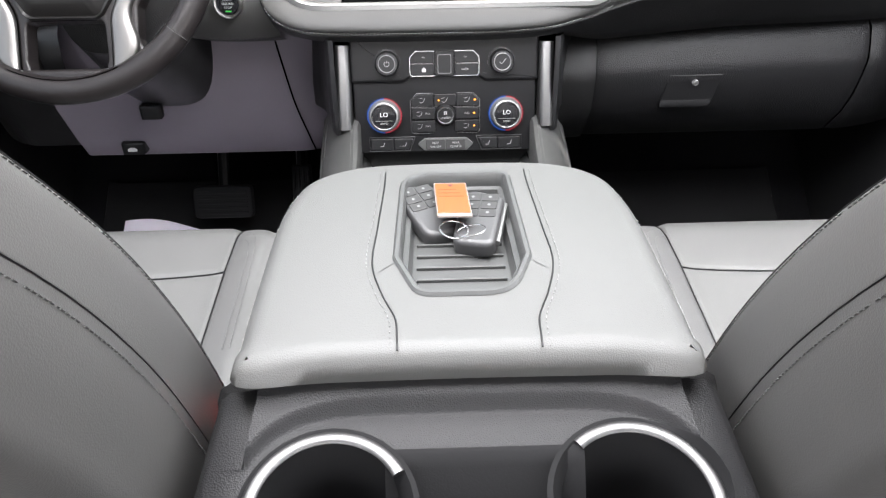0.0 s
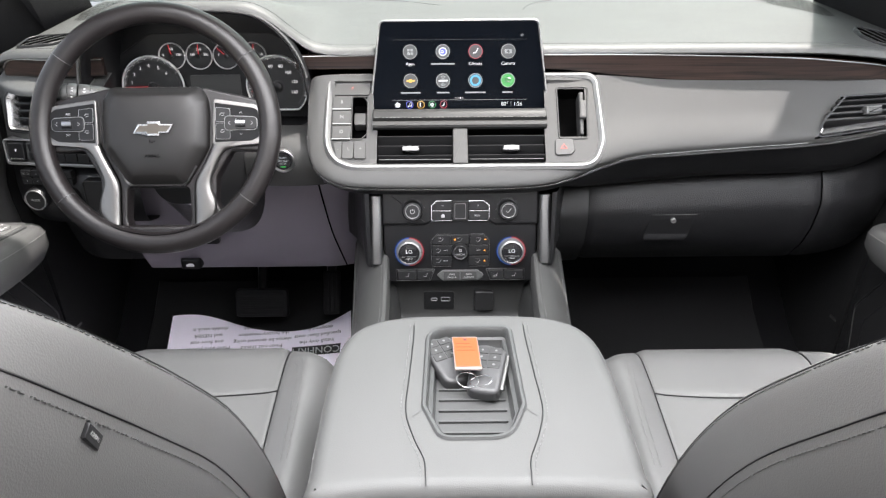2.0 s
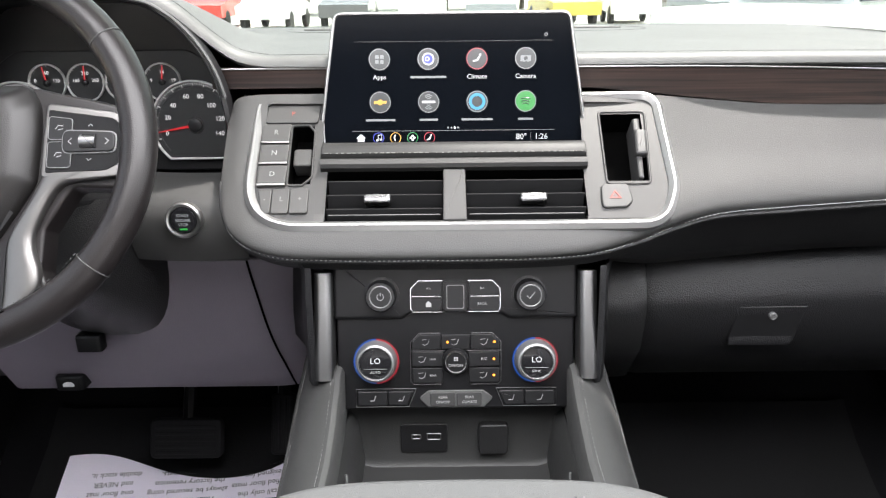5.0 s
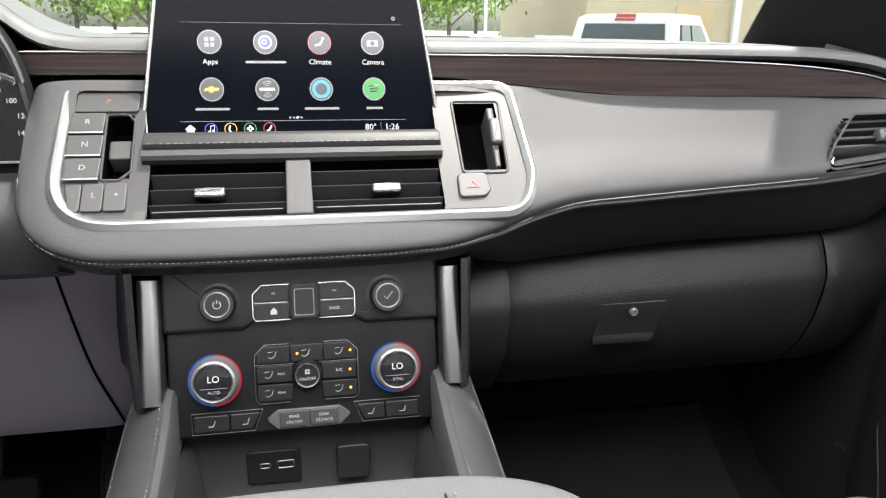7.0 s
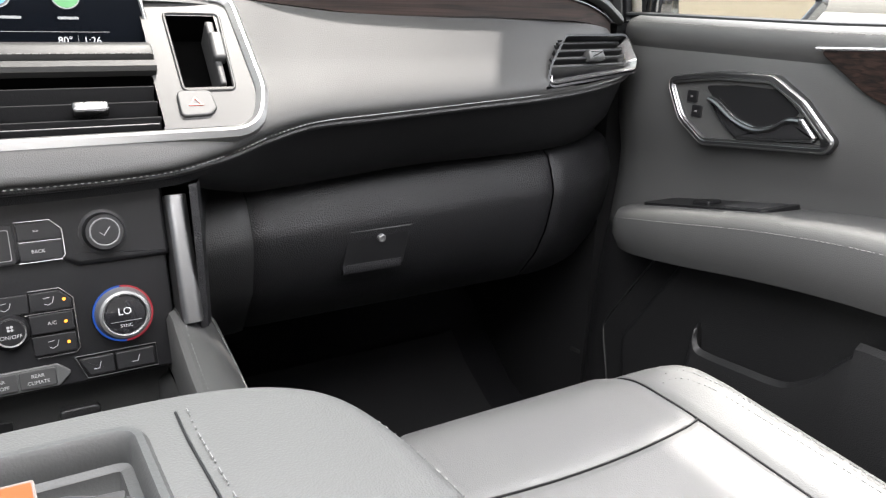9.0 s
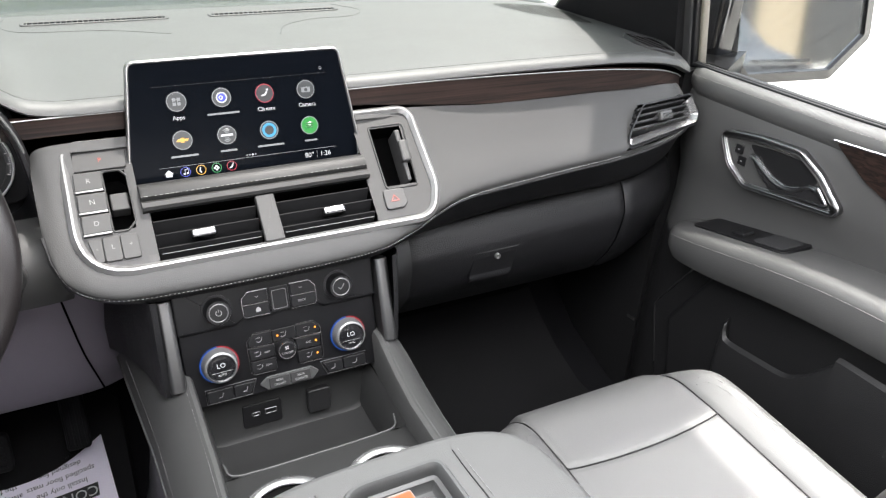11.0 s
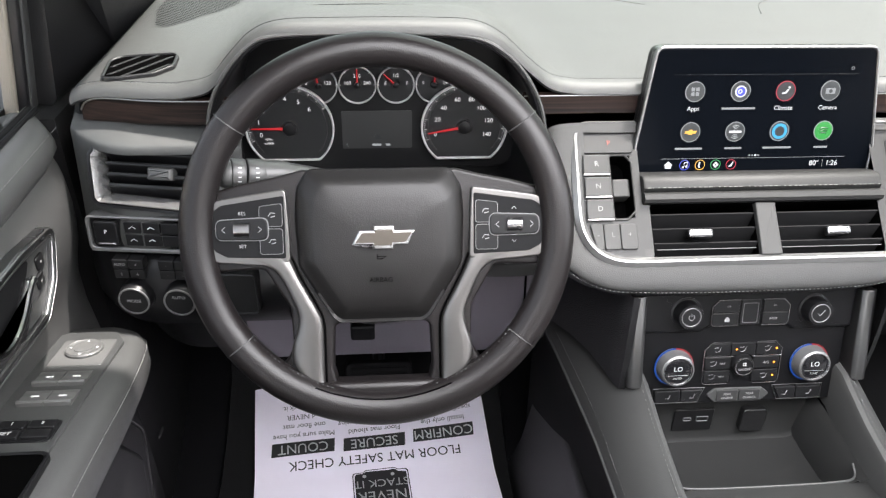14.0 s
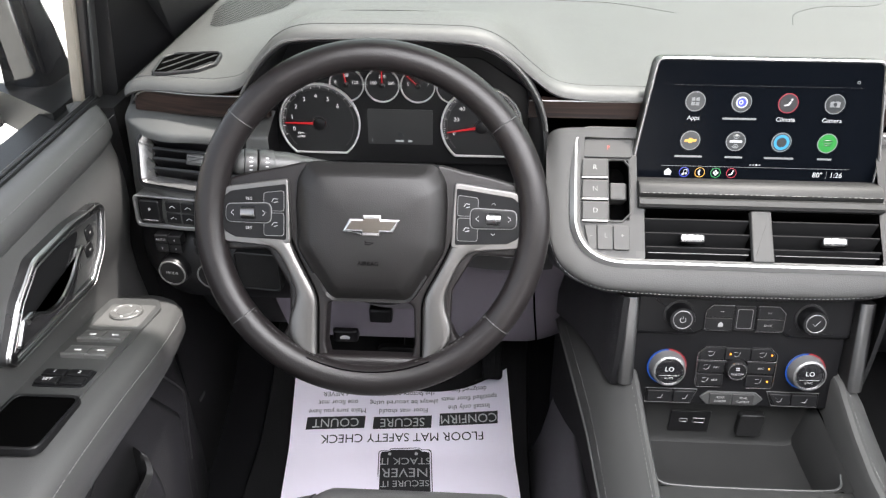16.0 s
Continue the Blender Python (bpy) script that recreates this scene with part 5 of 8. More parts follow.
for v, ch in ((0.1265, "R"), (0.0995, "N"), (0.0725, "D")):
    bm = B()
    plate(bm, rpoly([(-0.2105, v - 0.0105), (-0.1795, v - 0.0105), (-0.1785, v + 0.0125), (-0.2095, v + 0.0125)], 0.002, 3), 0.0055, 0.0012, ST)
    b = part("gear_button", bm, KEYGREY, shifter)
    bm = B()
    plate(bm, rpoly([(-0.2105, v - 0.0132), (-0.1795, v - 0.0132), (-0.1795, v - 0.0105), (-0.2105, v - 0.0105)], 0.0008, 2), 0.0065, 0.001, ST)
    part("bright_edge", bm, SILVER, b)
    word("gear_letter", ch, 0.0085, ST @ shift(-0.1945, v + 0.001, 0.0055), KEYPRINT, b)
for u0, u1, ch in ((-0.208, -0.193, "-"), (-0.1925, -0.174, "L"), (-0.1735, -0.154, "+")):
    bm = B()
    plate(bm, rpoly([(u0 + (0.006 if ch == "-" else 0), 0.026), (u1, 0.026), (u1, 0.056), (u0, 0.056)], 0.003, 3), 0.0045, 0.001, ST)
    b = part("low_button", bm, KEYGREY, shifter)
    word("low_letter", ch, 0.008, ST @ shift((u0 + u1) / 2 + 0.001, 0.043, 0.0045), KEYPRINT, b)
# Slot lining painted near-black for the shade inside.
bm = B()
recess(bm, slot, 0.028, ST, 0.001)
part("finger_slot", bm, SHADEPRINT, shifter, "finger slot, its shade painted near-black")
bm = B()
plate(bm, rect(-0.1755, 0.090, -0.1545, 0.112, 0.003), -0.004, 0.002, ST, low=-0.025)
part("slot_lever", bm, KEYGREY, shifter)
bm = B()
ring(bm, [(x * 1 + 0, y) for x, y in inset(slot, -0.0022)], slot, 0.003, ST, bev=0.0008)
part("slot_edge", bm, KEYGREY, shifter)
# padded bar under the screen
bm = B()
sec = [(0.0, -0.004), (0.0, 0.006), (0.003, 0.0105), (0.011, 0.0115), (0.019, 0.0075), (0.026, -0.004), (0.033, -0.019)]
grid(bm, [[(u, 0.0925 + a, h * k if h > 0 else h) for a, h in sec] for u, k in ((-0.1435, 0.6), (-0.1425, 0.9), (-0.140, 1), (0.140, 1), (0.1425, 0.9), (0.1435, 0.6))], m=ST, caps=True)
BARHIDE = mat("bar_leather", (0.0125, 0.0125, 0.0123), 0.52, bump=0.25, scale=1000, kind="voronoi", vary=0.06, spec=0.24)
part("padded_bar", bm, BARHIDE, stack, "stitched grey leather bar")
bm = B()
stitches(bm, [ST @ Vector((u, 0.0955, 0.0108)) for u in np.linspace(-0.139, 0.139, 40)], nrm=ST.to_3x3() @ Vector((0, -0.5, 1)))
part("stitching", bm, THREAD, stack)
bm = B()
sec = [(0.0, 0.0), (0.0, 0.007), (0.003, 0.0105), (0.009, 0.0105), (0.0125, 0.007), (0.0125, 0.0)]
grid(bm, [[(u, 0.079 + a, h) for a, h in sec] for u in (-0.143, -0.14, 0.14, 0.143)], m=ST, caps=True)
part("lower_bar", bm, BARHIDE, stack)
bm = B()
plate(bm, rpoly([(-0.0125, 0.0155), (0.0125, 0.0155), (0.0118, 0.078), (-0.0118, 0.078)], 0.002, 3), 0.006, 0.0015, ST, low=-0.03)
part("divider", bm, mat("divider_paint", (0.024, 0.024, 0.0236), 0.5, vary=0.05, spec=0.2), stack, "satin grey divider between the vents")
for u0, u1, tab in ((-0.135, -0.0125, -0.0815), (0.0125, 0.138, 0.083)):
    vent = thing("air_vent", ((u0 + u1) / 2, 1.16, 1.30), "black middle air vent with thin slats and a bright tab", "air vent", "middle air vents")
    # Shell painted near-black, so the vent's inner shade is in the colour.
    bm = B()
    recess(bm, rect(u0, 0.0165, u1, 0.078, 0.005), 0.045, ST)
    part("shell", bm, SHADEPRINT, vent)
    for v in (0.0265, 0.0435, 0.0605):
        bm = B()
        plate(bm, [(u0, -0.014), (u1, -0.014), (u1, 0.014), (u0, 0.014)], 0.0016, 0.0006, ST @ shift(0, v, -0.012) @ pose(0, 0, 0, 62, 0, 0))
        sl = part("slat", bm, MATTE, vent)
        if v < 0.03:
            bm = B()
            tube(bm, [(u0 + 0.003, v - 0.0015, 0.0005), (u1 - 0.003, v - 0.0015, 0.0005)], 0.0006, 6, m=ST)
            part("bright_edge", bm, GREYPLASTIC, sl)
    for k in range(7):
        u = u0 + (u1 - u0) * (k + 0.5) / 7
        bm = B()
        plate(bm, rect(u - 0.0008, 0.014, u + 0.0008, 0.074, 0.0005, 2), -0.026, 0.0, ST, low=-0.042)
        part("fin", bm, SATIN, vent)
    bm = B()
    plate(bm, rect(tab - 0.0145, 0.0375, tab + 0.0145, 0.0475, 0.003), 0.008, 0.003, ST, low=-0.002)
    part("tab", bm, DARKCHROME, vent, "bright sliding tab")
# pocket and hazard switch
# Pocket walls carry their shade as near-black colour.
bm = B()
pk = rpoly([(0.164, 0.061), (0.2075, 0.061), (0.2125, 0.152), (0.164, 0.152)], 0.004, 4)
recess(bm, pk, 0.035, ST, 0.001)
part("pocket", bm, SHADEPRINT, stack, "deep pocket, its shade painted near-black")
bm = B()
ring(bm, inset(pk, -0.003), pk, 0.003, ST, bev=0.001)
part("pocket_edge", bm, TRIM, stack)
bm = B()
plate(bm, rpoly([(0.198, 0.068), (0.204, 0.068), (0.208, 0.146), (0.200, 0.146)], 0.002, 3), 0.0, 0.002, ST, low=-0.03)
plate(bm, rpoly([(0.197, 0.095), (0.210, 0.095), (0.212, 0.128), (0.199, 0.128)], 0.004, 4), 0.006, 0.003, ST, low=-0.004)
part("thumb_wheel", bm, GREYBTN, stack, "grey thumb wheel")
hz = rpoly([(0.154, 0.029), (0.180, 0.030), (0.187, 0.037), (0.185, 0.058), (0.155, 0.058)], 0.006, 5)
bm = B()
plate(bm, hz, 0.0045, 0.0015, ST)
hb = part("hazard_button", bm, GREYBTN, stack, "grey warning light button with red triangle")
bm = B()
tri3 = [(0.1625, 0.040), (0.1755, 0.040), (0.169, 0.050)]
ring(bm, tri3, inset(tri3, 0.0014), 0.0052, ST, low=0.0044, bev=0.0001)
part("triangle", bm, glow("red_mark", (0.85, 0.1, 0.06), 0.35), hb)

# ---- touch screen ----
SC = basis((0, 1.2335, 1.355), (1, 0, 0), (0, 0.226, 0.974))
screen = thing("touchscreen", (0, 1.24, 1.352), "wide black touchscreen in a bright frame, showing app icons", "screen")
fr = rpoly([(-0.1465, 0.0), (0.1465, 0.0), (0.1475, 0.03), (0.1310, 0.1475), (-0.1310, 0.1475), (-0.1475, 0.03)], [0.004, 0.004, 0.01, 0.012, 0.012, 0.01], 6)
bm = B()
plate(bm, fr, -0.001, 0.003, SC, low=-0.02)
part("case", bm, SATIN, screen)
bm = B()
fr2 = [(x, y if y > 0.006 else y - 0.008) for x, y in fr]
ring(bm, fr2, inset(fr2, 0.0035), 0.003, SC, low=-0.012, bev=0.0012)
part("bezel", bm, SILVER, screen, "bright metal frame")
bm = B()
plate(bm, inset(fr, 0.003), 0.0008, 0.0, SC, low=-0.003)
glass = part("glass", bm, SCREENGLASS, screen)
UIWHITE = glow("screen_white", (0.85, 0.88, 0.9), 0.6)
UIGREY = glow("screen_grey", (0.035, 0.042, 0.045), 0.5)
UIMID = glow("screen_mid_grey", (0.32, 0.34, 0.35), 0.6)
UIDARK = glow("screen_dark", (0.025, 0.030, 0.034), 0.5)
UIRED = glow("screen_red", (0.5, 0.02, 0.05), 0.6)
UIBLUE = glow("screen_blue", (0.03, 0.35, 0.62), 0.8)
UIINDIGO = glow("screen_indigo", (0.05, 0.07, 0.55), 0.8)
UIGREEN = glow("screen_green", (0.02, 0.45, 0.06), 0.4)
UILEAF = glow("screen_dark_green", (0.02, 0.28, 0.08), 0.8)
UIGOLD = glow("screen_gold", (0.75, 0.42, 0.06), 0.8)
Z = SC @ shift(0, 0, 0.001)


def flat(name, pts, material, parent, z=0.0, hole=None, m=None):
    bm = B()
    m = (m or Z) @ shift(0, 0, z)
    if hole:
        ring(bm, pts, hole, 0.0002, m, bev=0.00001)
    else:
        plate(bm, pts, 0.0002, 0, m)
    return part(name, bm, material, parent, smooth=0)


def disc(name, u, v, r, material, parent, z=0.0, r2=0.0, m=None):
    return flat(name, circle(r, 36, u, v), material, parent, z, circle(r2, 36, u, v) if r2 else None, m)


flat("top_line", rect(-0.108, 0.1155, 0.112, 0.1158, 0.0001, 1), UIDARK, glass)
flat("bottom_line", rect(-0.113, 0.0180, 0.1135, 0.0184, 0.0001, 1), UIMID, glass)
ICV = (0.0965, 0.0498)
texts = (("Apps", None, "Climate", "Camera"), (None, None, None, None))
for r in range(2):
    for c in range(4):
        u, v = -0.081 + 0.054 * c, ICV[r]
        rim = (UIMID, UIMID, UIRED, UIMID)[c] if r == 0 else (UIMID, UIMID, UIMID, UIMID)[c]
        ic = disc("app_icon", u, v, 0.0118, rim, glass)
        disc("icon_face", u, v, 0.0108, (UIGREEN if (r, c) == (1, 3) else UIGREY if (r, c) != (0, 2) else UIDARK), ic, 0.0003)
        zi = 0.0006
        if (r, c) == (0, 0):
            for du in (-1, 1):
                for dv in (-1, 1):
                    flat("square", rect(u + du * 0.0027 - 0.002, v + dv * 0.0027 - 0.002, u + du * 0.0027 + 0.002, v + dv * 0.0027 + 0.002, 0.0005, 2), UIMID, ic, zi)
        elif (r, c) == (0, 1):
            disc("dot", u, v, 0.0068, UIWHITE, ic, zi)
            disc("dot", u, v, 0.0052, UIINDIGO, ic, zi + 0.0002)
            disc("dot", u - 0.001, v, 0.0026, UIWHITE, ic, zi + 0.0004, 0.0014)
        elif (r, c) == (0, 2):
            disc("head", u + 0.0035, v + 0.0042, 0.0013, UIWHITE, ic, zi)
            flat("seat_mark", rpoly([(u + 0.0015, v + 0.0022), (u + 0.004, v + 0.0022), (u + 0.001, v - 0.0026), (u - 0.0045, v - 0.0036), (u - 0.0045, v - 0.0018), (u - 0.0005, v - 0.001)], 0.0004, 2), UIWHITE, ic, zi)
        elif (r, c) == (0, 3):
            flat("camera_mark", rect(u - 0.0058, v - 0.0036, u + 0.0058, v + 0.003, 0.0008, 2), UIMID, ic, zi)
            disc("lens", u, v - 0.0004, 0.0022, UIDARK, ic, zi + 0.0003)
        elif (r, c) == (1, 0):
            flat("gold_mark", rpoly([(u - 0.0075, v - 0.0016), (u - 0.0022, v - 0.0016), (u - 0.0022, v - 0.003), (u + 0.002, v - 0.003), (u + 0.002, v - 0.0016), (u + 0.0062, v - 0.0016), (u + 0.0075, v + 0.0016), (u + 0.0022, v + 0.0016), (u + 0.0022, v + 0.003), (u - 0.002, v + 0.003), (u - 0.002, v + 0.0016), (u - 0.0062, v + 0.0016)], 0.0001, 1), UIGOLD, ic, zi)
        elif (r, c) == (1, 1):
            flat("bar_mark", rect(u - 0.0075, v - 0.0014, u + 0.0075, v + 0.0014, 0.0006, 2), UIWHITE, ic, zi)
            for sg in (-1, 1):
                for k in (0.0035, 0.0055, 0.0075):
                    pts = [(u + k * 0.8 * math.sin(a), v + sg * (k * math.cos(a) + 0.0003)) for a in np.linspace(-0.7, 0.7, 9)]
                    bm = B()
                    tube(bm, [(x, y, 0) for x, y in pts], 0.0005, 4, m=Z @ shift(0, 0, zi))
                    part("arc", bm, UIMID, ic, smooth=0)
        elif (r, c) == (1, 2):
            disc("blue_ring", u, v, 0.0092, UIBLUE, ic, zi, 0.0060)
        else:
            for k, w in ((0.0036, 0.0062), (0.0006, 0.0053), (-0.0022, 0.0043)):
                pts = [(u + w * math.sin(a), v + k + w * 0.5 * (math.cos(a) - 1)) for a in np.linspace(-1, 1, 9)]
                bm = B()
                tube(bm, [(x, y, 0) for x, y in pts], 0.0006, 4, m=Z @ shift(0, 0, zi))
                part("arc", bm, UIDARK, ic, smooth=0)
        if texts[r][c]:
            word("icon_text", texts[r][c], 0.0072, Z @ shift(u, v - 0.0195, 0), UIWHITE, glass)
        else:
            w = {(0, 1): 0.020, (1, 0): 0.0165, (1, 1): 0.0105, (1, 2): 0.0175, (1, 3): 0.0085}[(r, c)]
            flat("label_bar", rect(u - w, v - 0.0207, u + w, v - 0.0184, 0.0008, 2), UIMID, glass)
for k in range(4):
    disc("page_dot", -0.0055 + k * 0.0037, 0.0213, 0.0011 if k != 2 else 0.0013, UIWHITE if k == 2 else UIMID, glass)
flat("home_mark", rpoly([(-0.107, 0.0065), (-0.0995, 0.0065), (-0.0995, 0.0103), (-0.09775, 0.0103), (-0.10325, 0.0152), (-0.10875, 0.0103), (-0.107, 0.0103)], 0.0001, 1), UIWHITE, glass)
for u, mt in ((-0.0835, UIINDIGO), (-0.0645, UIGOLD), (-0.0455, UILEAF), (-0.0265, UIRED)):
    d0 = disc("tool_ring", u, 0.0105, 0.0062, mt, glass, 0, 0.0054)
    if mt is UIINDIGO:
        flat("note", rect(u - 0.003, 0.0068, u - 0.0002, 0.0092, 0.001, 2), UIWHITE, d0, 0.0003)
        flat("note", rect(u + 0.001, 0.0076, u + 0.0036, 0.010, 0.001, 2), UIWHITE, d0, 0.0003)
        flat("note", rpoly([(u - 0.0008, 0.008), (u - 0.0002, 0.008), (u - 0.0002, 0.013), (u + 0.003, 0.0138), (u + 0.003, 0.009), (u + 0.0036, 0.009), (u + 0.0036, 0.0147), (u - 0.0008, 0.0137)], 0.0001, 1), UIWHITE, d0, 0.0003)
    elif mt is UIGOLD:
        pts = [(u + 0.0012 - 0.0026 * math.cos(a), 0.0105 + 0.0036 * math.sin(a)) for a in np.linspace(-1.1, 1.1, 9)]
        bm = B()
        tube(bm, [(x, y, 0) for x, y in pts], 0.0009, 5, m=Z @ shift(0, 0, 0.0003))
        part("handset", bm, UIWHITE, d0, smooth=0)
    elif mt is UILEAF:
        for q in range(4):
            a = math.pi / 2 * q
            disc("petal", u + 0.0021 * math.cos(a), 0.0105 + 0.0021 * math.sin(a), 0.0014, UIWHITE, d0, 0.0003)
    else:
        disc("head", u + 0.0018, 0.0132, 0.0009, UIWHITE, d0, 0.0003)
        flat("seat_mark", rpoly([(u, 0.0118), (u + 0.0024, 0.0118), (u + 0.0004, 0.0083), (u - 0.0032, 0.0076), (u - 0.0032, 0.009), (u - 0.0006, 0.0096)], 0.0002, 1), UIWHITE, d0, 0.0003)
word("temperature_text", "80°", 0.0088, Z @ shift(0.0765, 0.0105, 0), UIWHITE, glass)
word("clock_text", "1:26", 0.0088, Z @ shift(0.0985, 0.0105, 0), UIWHITE, glass)
flat("divider_line", rect(0.0868, 0.006, 0.0871, 0.0155, 0.00005, 1), UIMID, glass)
disc("pin_mark", 0.1035, 0.122, 0.0019, UIMID, glass, 0, 0.0012)

# ---- radio and climate panels ----
CL = basis((0, 1.156, 1.2135), (1, 0, 0), (0, 0.27, 0.963))
radio = thing("radio_panel", (0, 1.15, 1.17), "black radio panel with two knobs and bright-edged buttons", "control panel")
bm = B()
top = rpoly([(-0.133, 0.036), (-0.133, -0.031), (-0.058, -0.031), (-0.045, -0.023), (0.045, -0.023), (0.058, -0.031), (0.133, -0.031), (0.133, 0.036)][::-1], 0.004, 3)
plate(bm, top, 0.006, 0.004, CL, low=-0.02)
part("fascia", bm, RADIOBLACK, radio)
climate = thing("climate_panel", (0, 1.13, 1.09), "black climate panel with two red and blue ringed dials", "control panel")
bm = B()
plate(bm, rect(-0.130, -0.132, 0.130, -0.018, 0.004), 0.0, 0.002, CL, low=-0.02)
part("fascia", bm, RADIOBLACK, climate)


def chamfer(u0, v0, u1, v1, c, cl, cr):
    a = [(u0, v0), (u1, v0), (u1, v1 - (c if cr else 0)), (u1 - (c if cr else 0), v1), (u0 + (c if cl else 0), v1), (u0, v1 - (c if cl else 0))]
    out = []
    for p in a:
        if not out or (abs(p[0] - out[-1][0]) + abs(p[1] - out[-1][1]) > 1e-6):
            out.append(p)
    return out


def knob(parent, u, v, r, h, w0, name="knob", face=None):
    m = CL @ shift(u, v, w0)
    bm = B()
    lathe(bm, [(r * 1.18, 0.0), (r * 1.18, 0.001), (r * 1.02, 0.0015), (r, h * 0.3), (r * 0.95, h - 0.002), (r * 0.9, h), (r * 0.2, h)], m, 40)
    kn = part(name, bm, SATIN, parent, "round black knob")
    bm = B()
    lathe(bm, [(r * 0.73, h - 0.001), (r * 0.73, h + 0.0005), (r * 0.695, h + 0.0008), (r * 0.665, h + 0.0005), (r * 0.64, h - 0.001)], m, 40)
    part("bright_ring", bm, PEWTER, kn)
    bm = B()
    lathe(bm, [(r * 0.64, h - 0.001), (r * 0.62, h + 0.0003), (r * 0.3, h + 0.0005)], m, 32)
    part("face", bm, BUTTON, kn)
    return kn, m, h


kl, m, h = knob(radio, -0.08, -0.004, 0.0165, 0.016, 0.006)
bm = B()
tube(bm, [(0.0035 * math.sin(a), 0.0035 * math.cos(a), h + 0.0006) for a in np.linspace(0.6, 5.68, 16)], 0.0004, 4, m=m)
tube(bm, [(0, 0.001, h + 0.0006), (0, 0.0045, h + 0.0006)], 0.0004, 4, m=m)
part("power_mark", bm, DIMPRINT, kl)
kr, m, h = knob(radio, 0.08, -0.004, 0.0165, 0.016, 0.006)
bm = B()
tube(bm, [(-0.004, 0.0, h + 0.0006), (-0.001, -0.003, h + 0.0006), (0.0045, 0.004, h + 0.0006)], 0.0004, 4, m=m)
part("tick_mark", bm, DIMPRINT, kr)
# radio keys
R6 = CL @ shift(0, -0.0062, 0.006)
for sg in (-1, 1):
    out = [(0.014, 0.0175), (0.040, 0.0175), (0.0485, 0.009), (0.0485, -0.013), (0.0455, -0.0165), (0.014, -0.0165)]
    out = [(sg * x, y) for x, y in out]
    bm = B()
    tube(bm, [(x, y, 0.002) for x, y in out], 0.0006, 6, m=R6)
    tube(bm, [(sg * 0.016, 0.0005, 0.002), (sg * 0.047, 0.0005, 0.002)], 0.0004, 6, m=R6)
    part("bright_outline", bm, CHROME, radio)
    for v0, v1, tx in ((0.0015, 0.0165, "<<" if sg < 0 else ">>"), (-0.0155, -0.0005, "" if sg < 0 else "BACK")):
        bm = B()
        pts = chamfer(0.015, v0, 0.0475, v1, 0.007, False, v0 > 0)
        plate(bm, [(sg * x, y) for x, y in pts], 0.0025, 0.0008, R6)
        b = part("radio_key", bm, BUTTON, radio)
        if tx:
            word("key_text", tx, 0.0040, R6 @ shift(sg * 0.029, (v0 + v1) / 2, 0.0025), DIMPRINT, b)
        else:
            bm = B()
            plate(bm, [(sg * 0.029 + x, (v0 + v1) / 2 + y) for x, y in ((-0.003, -0.003), (0.003, -0.003), (0.003, 0.0006), (0.0, 0.0036), (-0.003, 0.0006))], 0.0028, 0, R6, low=0.0024)
            part("home_mark", bm, DIMPRINT, b)
bm = B()
plate(bm, rect(-0.0125, -0.0165, 0.0125, 0.0165, 0.003), 0.0012, 0.0008, R6)
part("middle_key", bm, BUTTON, radio)
bm = B()
ring(bm, rect(-0.0095, -0.0135, 0.0095, 0.0125, 0.002), rect(-0.0088, -0.0128, 0.0088, 0.0118, 0.002), 0.0016, R6, low=0.001, bev=0.0001)
part("key_outline", bm, PEWTER, radio)
# temperature dials
RINGRED, RINGBLUE = glow("warm_ring", (0.6, 0.03, 0.05), 0.3), glow("cool_ring", (0.02, 0.12, 0.6), 0.3)
for u, sub in ((-0.087, "AUTO"), (0.087, "SYNC")):
    m = CL @ shift(u, -0.0775, 0.0)
    bm = B()
    lathe(bm, [(0.0235, 0.0), (0.0235, 0.004), (0.0215, 0.012), (0.0205, 0.0165), (0.0185, 0.018), (0.0172, 0.0165), (0.0168, 0.0155)], m, 48)
    d = part("temperature_dial", bm, PEWTER, climate, "round temperature dial")
    for half_turn, mt in ((0, RINGRED), (1, RINGBLUE)):
        bm = B()
        a0 = -math.pi / 2 + math.pi * half_turn
        tube(bm, [(0.0238 * math.cos(a), 0.0238 * math.sin(a), 0.003) for a in np.linspace(a0, a0 + math.pi, 24)], 0.0012, 6, m=m)
        part("colour_ring", bm, mt, d)
    bm = B()
    lathe(bm, [(0.0183, 0.0176), (0.0180, 0.0186), (0.0172, 0.0184), (0.0166, 0.017)], m, 48)
    part("bright_ring", bm, CHROME, d)
    bm = B()
    lathe(bm, [(0.0166, 0.0165), (0.0160, 0.0168), (0.003, 0.0168)], m, 40)
    f = part("face", bm, GLOSS, d)
    word("dial_text", "LO", 0.0088, m @ shift(0, 0.003, 0.0168), UIWHITE, f)
    word("dial_text", sub, 0.0040, m @ shift(0, -0.0093, 0.0168), DIMPRINT, f)
    bm = B()
    tube(bm, [(-0.0125, -0.0055, 0.017), (0.0125, -0.0055, 0.017)], 0.0003, 4, m=m)
    part("face_line", bm, PEWTER, f)
# climate keys
AMBER = glow("amber_lamp", (1.0, 0.32, 0.03), 2.0)
C0 = CL @ shift(0, -0.0045, 0)
